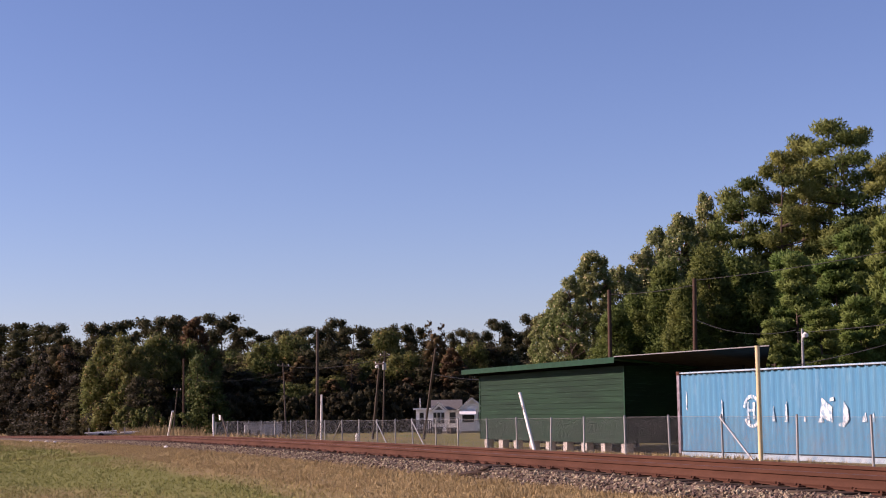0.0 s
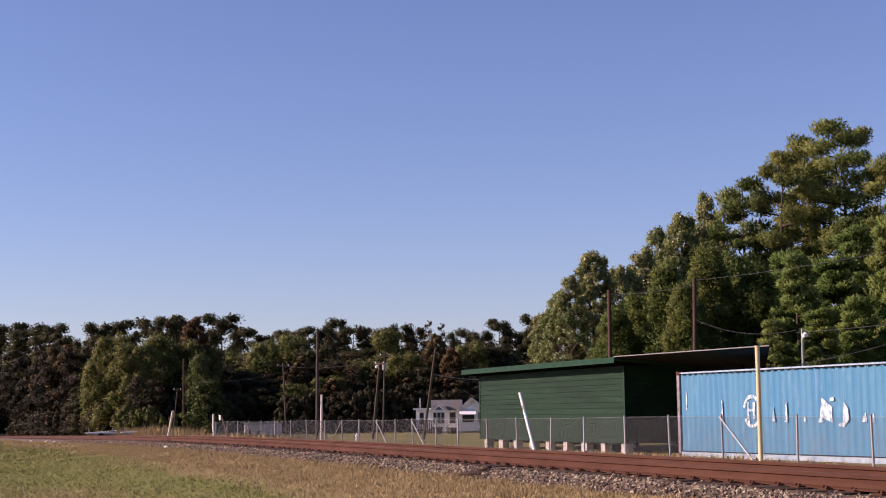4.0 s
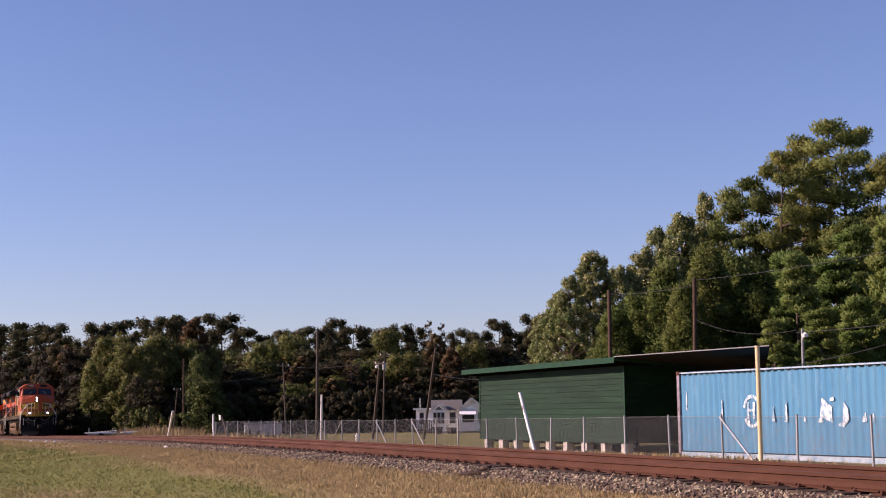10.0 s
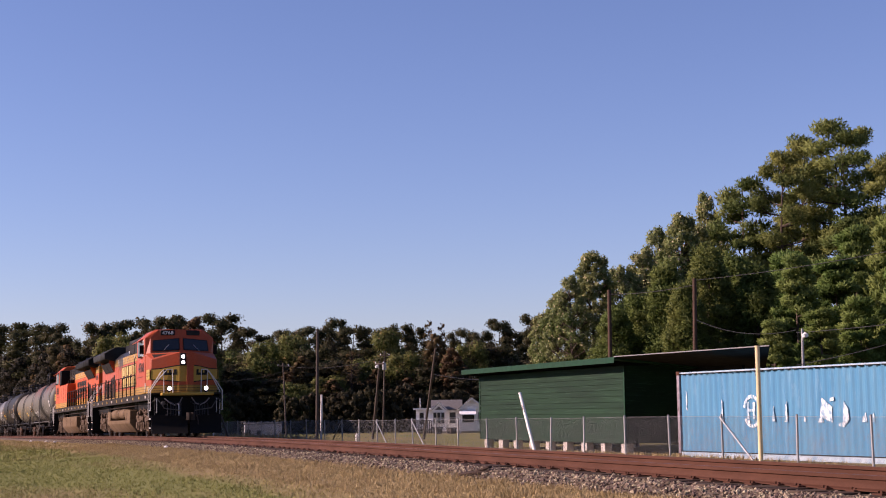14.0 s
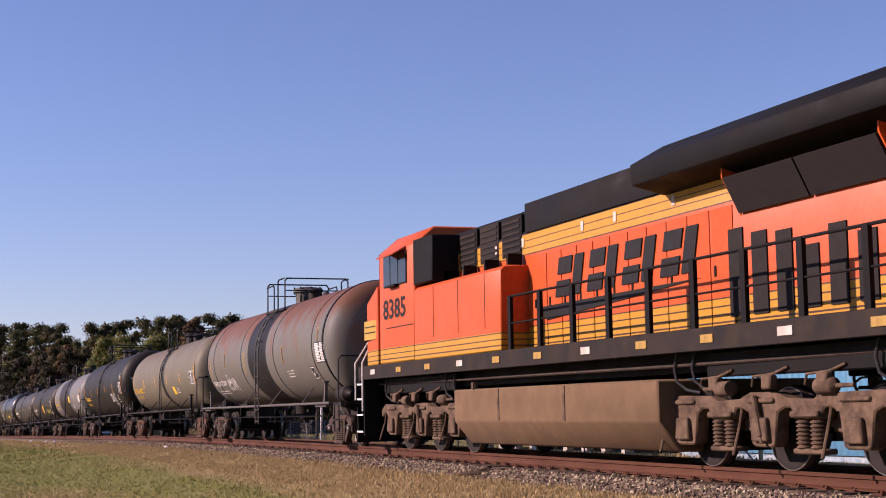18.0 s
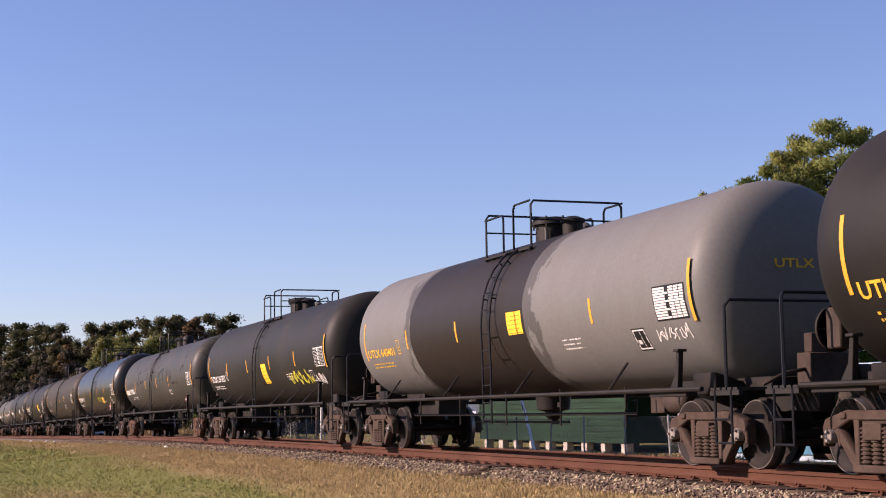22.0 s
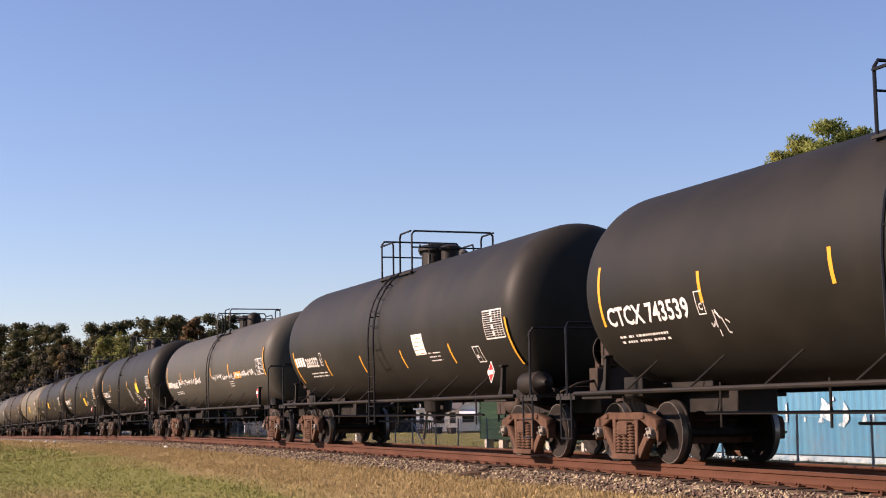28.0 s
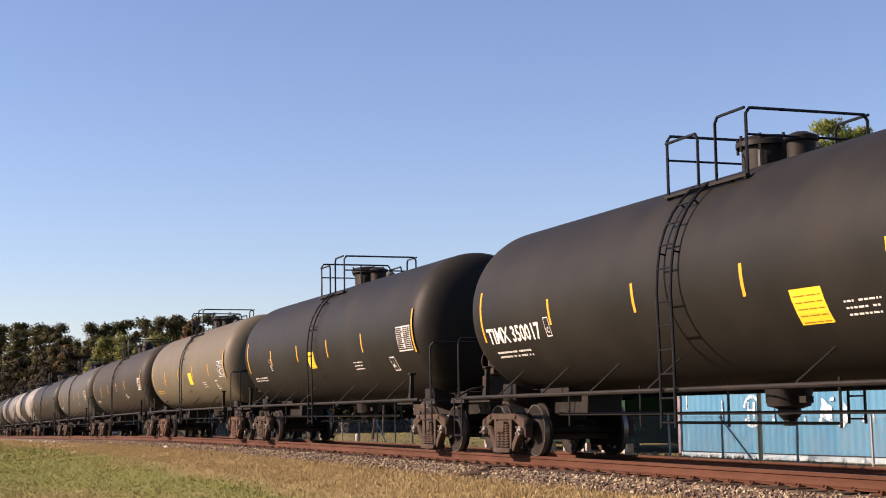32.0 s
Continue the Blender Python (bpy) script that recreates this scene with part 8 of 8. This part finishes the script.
        part("coupler", shared("loco_coupler|%d" % d, coupler_geo, 0.01), "brown_steel", loco, "knuckle coupler", at=pose(x + d * (1.0 if nose_end else 0.7), 0, 0, 0, 0, 0 if d > 0 else 180))
        for s in (-1, 1):
            w = part("step_well", Geo().box(min(x - d * 0.42, x + d * 0.1), max(x - d * 0.42, x + d * 0.1), s * 1.18 - 0.04, s * 1.18 + 0.04, 0.42, 1.7).box(min(x - d * 0.44, x - d * 0.38), max(x - d * 0.44, x - d * 0.38), s * 1.32 - 0.18, s * 1.32 + 0.18, 0.30, 1.62), "loco_black", loco, "black step well at the corner")
            for zz in (0.36, 0.74, 1.10, 1.44):
                t = part("step_tread", Geo().box(min(x - d * 0.38, x + d * 0.08), max(x - d * 0.38, x + d * 0.08), s * 1.33 - 0.18, s * 1.33 + 0.18, zz, zz + 0.035), "loco_black", w)
                part("tread_edge", Geo().box(min(x - d * 0.38, x + d * 0.08), max(x - d * 0.38, x + d * 0.08), s * 1.515 - 0.008, s * 1.515 + 0.008, zz, zz + 0.04), "silver", t, "white step edge")
            part("stair_handrail", Geo().pipe([(x - d * 0.42, s * 1.54, 0.85), (x - d * 0.42, s * 1.54, 1.95), (x - d * 0.30, s * 1.35, 2.25), (x - d * 0.15, s * 1.05, 2.75), (x - d * 0.1, s * 0.95, 2.85), (x - d * 0.1, s * 0.92, 1.86)], 0.022), "silver", loco, "pale bent stair handrail")
            part("stair_handrail", Geo().pipe([(x + d * 0.14, s * 1.54, 1.1), (x + d * 0.14, s * 1.54, 1.95), (x + d * 0.2, s * 1.2, 2.45), (x + d * 0.25, s * 0.85, 2.85), (x + d * 0.25, s * 0.62, 2.85), (x + d * 0.25, s * 0.60, 1.86)], 0.022), "silver", loco, "pale bent stair handrail")
            part("uncoupling_lever", Geo().pipe([(x + d * 0.2, s * 1.45, 1.5), (x + d * 0.42, s * 1.3, 1.62), (x + d * 0.48, s * 1.0, 1.2), (x + d * 0.5, s * 0.3, 1.1)], 0.02), "grey_fitting", loco)
            dl = part("ditch_light", Geo().lathe([(0, 0.09), (d * 0.12, 0.105), (d * 0.14, 0.1)], 16, "x", (x + d * 0.30, s * 0.78, 2.04)).box(min(x + d * 0.3, x + d * 0.4), max(x + d * 0.3, x + d * 0.4), s * 0.78 - 0.04, s * 0.78 + 0.04, 1.85, 1.94), "loco_black", loco, "round ditch light on the platform")
            part("ditch_lens", Geo().lathe([(d * 0.13, 0.02), (d * 0.135, 0.085), (d * 0.15, 0.085), (d * 0.16, 0.04)], 16, "x", (x + d * 0.30, s * 0.78, 2.04)), "lamp_glow" if first and nose_end else "silver", dl, "lit lens" if first and nose_end else "unlit lens")
            part("mu_receptacle", Geo().lathe([(0, 0.09), (d * 0.1, 0.1), (d * 0.13, 0.07)], 12, "x", (x + d * 0.12, s * 1.0, 1.42)), "grey_fitting" if s < 0 else "loco_black", loco, "round cable receptacle")
            part("hose_bracket", Geo().box(min(x + d * 0.12, x + d * 0.3), max(x + d * 0.12, x + d * 0.3), s * 0.55 - 0.38, s * 0.55 + 0.38, 1.42, 1.5), "loco_black", loco)
            part("draft_box", Geo().prism([(x + d * 0.1, 0.62), (x + d * 0.55, 0.70), (x + d * 0.55, 0.76), (x + d * 0.1, 1.2)], s * 0.34 - 0.03, s * 0.34 + 0.03), "loco_black", loco, "gusset beside the coupler")
            part("grab_iron", Geo().pipe([(x + d * 0.13, s * 1.28, 1.62), (x + d * 0.2, s * 1.28, 1.60), (x + d * 0.2, s * 1.28, 1.05), (x + d * 0.13, s * 1.28, 1.02)], 0.016), "silver", loco, "pale grab iron")
            part("looped_cable", Geo().pipe([(x + d * 0.2, s * 0.2, 1.66), (x + d * 0.36, s * 0.35, 1.40), (x + d * 0.4, s * 0.55, 1.33), (x + d * 0.38, s * 0.78, 1.45), (x + d * 0.25, s * 0.95, 1.62)], 0.03), "hose_grey", loco, "thick looped pale hose")
            for k, (a, b) in enumerate(((0.22, 0.30), (0.34, 0.38), (0.46, 0.50), (0.58, 0.62), (0.70, 0.72), (0.84, 0.86))):
                part("glad_hand", Geo().box(-0.05, 0.05, -0.04, 0.04, -0.07, 0.05), "grey_fitting" if k % 3 == 0 else "brown_steel", loco, "hose coupling", bevel=0.012, at=pose(x + d * 0.27, s * (a + 0.05), 0.76 + 0.06 * (k % 3), 20, 0, 30 * k))
                part("air_hose", Geo().pipe([(x + d * 0.12, s * a, 1.45), (x + d * 0.42, s * b, 1.35), (x + d * 0.46, s * b, 0.95), (x + d * 0.25, s * (a + 0.05), 0.75)], 0.026), "silver" if k == 1 and s < 0 else "cable", loco, "hanging air hose")
        # plough: two concave wings
        for s in (-1, 1):
            def ring(q, w):
                yy = s * (0.05 + q * 1.45)
                xx = x + d * (0.78 - 0.55 * q) - d * 0.0
                return [(xx + d * (0.02 + w), yy, 0.13), (xx - d * 0.12 + d * w, yy, 0.5), (xx - d * 0.06 + d * w, yy, 0.86 + 0.08 * q), (xx - d * 0.10, yy, 0.86 + 0.08 * q), (xx - d * 0.18, yy, 0.5), (xx - d * 0.06, yy, 0.13)]
            part("plough_wing", Geo().loft([ring(q, 0.0) for q in (0.0, 0.33, 0.66, 1.0)]), "loco_black", loco, "black concave plough blade")

    end_gear(-0.95, 1, True)
    end_gear(-22.05, -1, False)
    for y in (-0.3, 0.3):
        part("tail_lamp", Geo().lathe([(-22.02, 0.04), (-22.0, 0.1), (-21.9, 0.12)], 14, "x", (0, y, 3.5)), "silver", hood)
    part("tail_lamp_box", Geo().box(-21.97, -21.89, -0.45, 0.45, 3.3, 3.7), "loco_black", hood, bevel=0.01)
    if not first:
        for s in (-1, 1):
            x1 = -21.7 if s < 0 else -20.6
            word("hood_number", "8385", "ink", hood, 1.0, 0.26, lambda u, v: (x1 - s * u, s * (hw + 0.008), 3.2 + v))
    # fuel tank with air reservoirs
    tank = [(-1.5, 1.22), (-1.5, 0.62), (-1.15, 0.2), (1.15, 0.2), (1.5, 0.62), (1.5, 1.22)]
    if first:
        ft = part("fuel_tank", Geo().prism([(-1.5, 0.78), (-1.5, 0.62), (-1.15, 0.2), (1.15, 0.2), (1.5, 0.62), (1.5, 0.78)], -15.1, -7.2, "yz"), "fuel_tan", loco, "dust-covered tan fuel tank", bevel=0.02)
        part("tank_end", Geo().box(-8.75, -7.203, -1.498, 1.498, 0.775, 1.24), "fuel_tan", ft, bevel=0.02)
        part("tank_end", Geo().box(-15.097, -14.15, -1.498, 1.498, 0.775, 1.24), "fuel_tan", ft, bevel=0.02)
        part("tank_core", Geo().box(-14.2, -8.7, -1.0, 1.0, 0.76, 1.25), "fuel_tan", ft)
        for s in (-1, 1):
            for a, b in ((-14.0, -11.62), (-11.45, -8.95)):
                r = part("air_tank", Geo().lathe([(a, 0.05), (a + 0.05, 0.18), (a + 0.14, 0.24), (b - 0.14, 0.24), (b - 0.05, 0.18), (b, 0.05)], 20, "x", (0, s * 1.27, 1.08)), "fuel_tan", ft, "horizontal air tank")
                for q in (a + 0.35, b - 0.4):
                    part("strap", Geo().lathe([(q, 0.242), (q, 0.252), (q + 0.06, 0.252), (q + 0.06, 0.242)], 20, "x", (0, s * 1.27, 1.08)), "truck_loco", r)
            part("fuel_gauge", Geo().box(-8.2, -8.1, s * 1.505 - 0.01, s * 1.505 + 0.01, 0.75, 1.1), "truck_loco", ft)
    else:
        ft = part("fuel_tank", Geo().prism(tank, -15.5, -7.3, "yz"), "fuel_tan", loco, "large dust-brown fuel tank", bevel=0.03)
        for s in (-1, 1):
            for x in (-9.6, -12.4):
                part("tank_strap", Geo().box(x, x + 0.08, s * 1.503 - 0.01, s * 1.503 + 0.01, 0.65, 1.2), "truck_loco", ft)
            part("filler", Geo().rod((-8.3, s * 1.46, 1.22), (-8.3, s * 1.46, 1.34), 0.07), "truck_loco", ft)
    for x in (-4.55, -17.75):
        loco_truck(loco, x)
    # underside pipework
    for s in (-1, 1):
        part("pipe_run", Geo().pipe([(-21.5, s * 1.2, 1.42), (-15.5, s * 1.25, 1.4), (-7.0, s * 1.25, 1.42), (-1.6, s * 1.2, 1.45)], 0.025), "brown_steel", loco)
        for x in (-2.4, -6.3, -6.8, -15.7, -16.2, -20.3):
            part("cable_drop", Geo().pipe([(x, s * 1.28, 1.56), (x + 0.05, s * 1.30, 1.36), (x + 0.02, s * 1.28, 1.18), (x - 0.12, s * 1.2, 1.06), (x - 0.3, s * 1.1, 1.02)], 0.022), "cable", loco)
        part("under_sill_box", Geo().box(-20.6, -16.4, s * 1.12 - 0.1, s * 1.12 + 0.1, 1.22, 1.56), "loco_black", loco, "dark equipment box under the sill", bevel=0.02)
        part("under_sill_box", Geo().box(-6.6, -2.2, s * 1.12 - 0.1, s * 1.12 + 0.1, 1.22, 1.56), "loco_black", loco, "dark equipment box under the sill", bevel=0.02)
        for x in (-19.6, -18.4, -17.1, -5.8, -4.7, -3.4):
            part("brake_line", Geo().pipe([(x, s * 1.24, 1.3), (x + 0.3, s * 1.27, 1.22), (x + 0.75, s * 1.27, 1.2), (x + 0.9, s * 1.2, 1.08)], 0.018), "truck_loco", loco, "short bent brake pipe")
            part("valve_block", Geo().box(-0.11, 0.11, -0.06, 0.06, -0.09, 0.09), "truck_loco", loco, "small dusty valve block", bevel=0.02, at=pose(x + 0.4, s * 1.26, 1.12))
        # side handrails
        x, a, b = 0, (-5.7 if first else -10.2), -21.75
        n = 12 if first else 9
        xs = [a + (b - a) * k / n for k in range(n + 1)]
        for x in xs:
            part("stanchion", shared("stanchion|%d%d" % (style, s), lambda: Geo().box(-0.025, 0.025, s * 1.5 - 0.02, s * 1.5 + 0.02, 1.6, 2.8) if first else Geo().box(-0.06, 0.06, s * 1.5 - 0.03, s * 1.5 + 0.03, 1.6, 2.8)), "loco_black", loco, at=pose(x, 0, 0))
        part("handrail", Geo().rod((a, s * 1.5, 2.79), (b, s * 1.5, 2.79), 0.022), "loco_black", loco, "dark pipe handrail")
        part("handrail", Geo().rod((a, s * 1.5, 2.32), (b, s * 1.5, 2.32), 0.016), "loco_black", loco, "lower pipe handrail")
        # plain strokes where the name is painted
        yq = hw + 0.03
        if first:
            for k in range(4):
                xa = -13.75 + 1.25 * k
                for name, grow, lift, mt in (("mark_outline", 0.04, 0.0, "ink"), ("painted_mark", 0.0, 0.006, "loco_cream")):
                    g = Geo()
                    for x0, x1, z0, z1 in ((0.02, 0.34, 0.0, 1.02), (0.46, 1.0, 0.0, 0.44), (0.46, 1.0, 0.58, 1.02)):
                        g.box(xa + x0 - grow, xa + x1 + grow, s * (yq + lift) - 0.004, s * (yq + lift) + 0.004, 2.42 + z0 - grow, 2.42 + z1 + grow)
                    part(name, g, mt, hood, "cream-yellow painted block shape with a dark edge" if mt != "ink" else "", smooth=0)
        else:
            for k in range(4):
                xa = -15.7 + 1.25 * k
                g = Geo()
                for q in ([(0, 0), (0.34, 0), (0.34, 0.66), (0, 0.66)], [(0.44, 0), (0.98, 0), (0.98, 0.27), (0.44, 0.27)], [(0.44, 0.38), (0.98, 0.38), (0.98, 0.66), (0.44, 0.66)]):
                    g.prism([(xa + p - 0.28 * s * zz, 2.72 + zz) for p, zz in q], s * yq - 0.006, s * yq + 0.006)
                part("painted_mark", g, "ink", hood, "slanted black painted block shape", smooth=0)
            g = Geo().prism([(-10.6, 2.36), (-10.2, 2.60), (-15.9, 2.62), (-13.6, 2.50)], s * yq - 0.006, s * yq + 0.006)
            part("painted_swoosh", g, "ink", hood, "long black wedge stripe", smooth=0)
    if not first:
        loco["reversed_unit"] = 1
        for o in loco.children_recursive:
            if o.name.startswith("wheelset"):
                o["reversed_unit"] = 1
    return loco


VEHICLES.append((locomotive(1), 0.0, -4.5, -17.7))
VEHICLES.append((locomotive(2), -45.5, 17.7, 4.5))


# ---- the train's run: steady speed along the line
SPEED, START = 18.63, -323.985


def motions():
    for t, off, fore, aft in VEHICLES:
        turn, rows = (180 if t.get("reversed_unit") else 0), []
        for k in range(0, 33):
            x = START + off + SPEED * k
            zf, za = grade(x + fore), grade(x + aft)
            rise = (zf - za) / (fore - aft)
            tilt = math.degrees(math.atan(rise))
            rows.append((k, pose(x, 0, zf - rise * fore, 0, tilt if turn else -tilt, turn)))
        walk(t, rows)
    lead = {}
    for w, r in SPINNERS:
        sign = -1 if w.get("reversed_unit") else 1
        key = (r, sign)
        if key not in lead:
            step = math.degrees(SPEED / FPS / r) * sign
            walk(w, [(k / FPS, pose(0, 0, 0, 0, step * k % 360, 0)) for k in range(int(SECONDS * FPS) + 1)])
            lead[key] = w
        else:
            w.rotation_mode = "QUATERNION"
            w.animation_data_create()
            w.animation_data.action = lead[key].animation_data.action
            w.animation_data.action_slot = lead[key].animation_data.action_slot


motions()
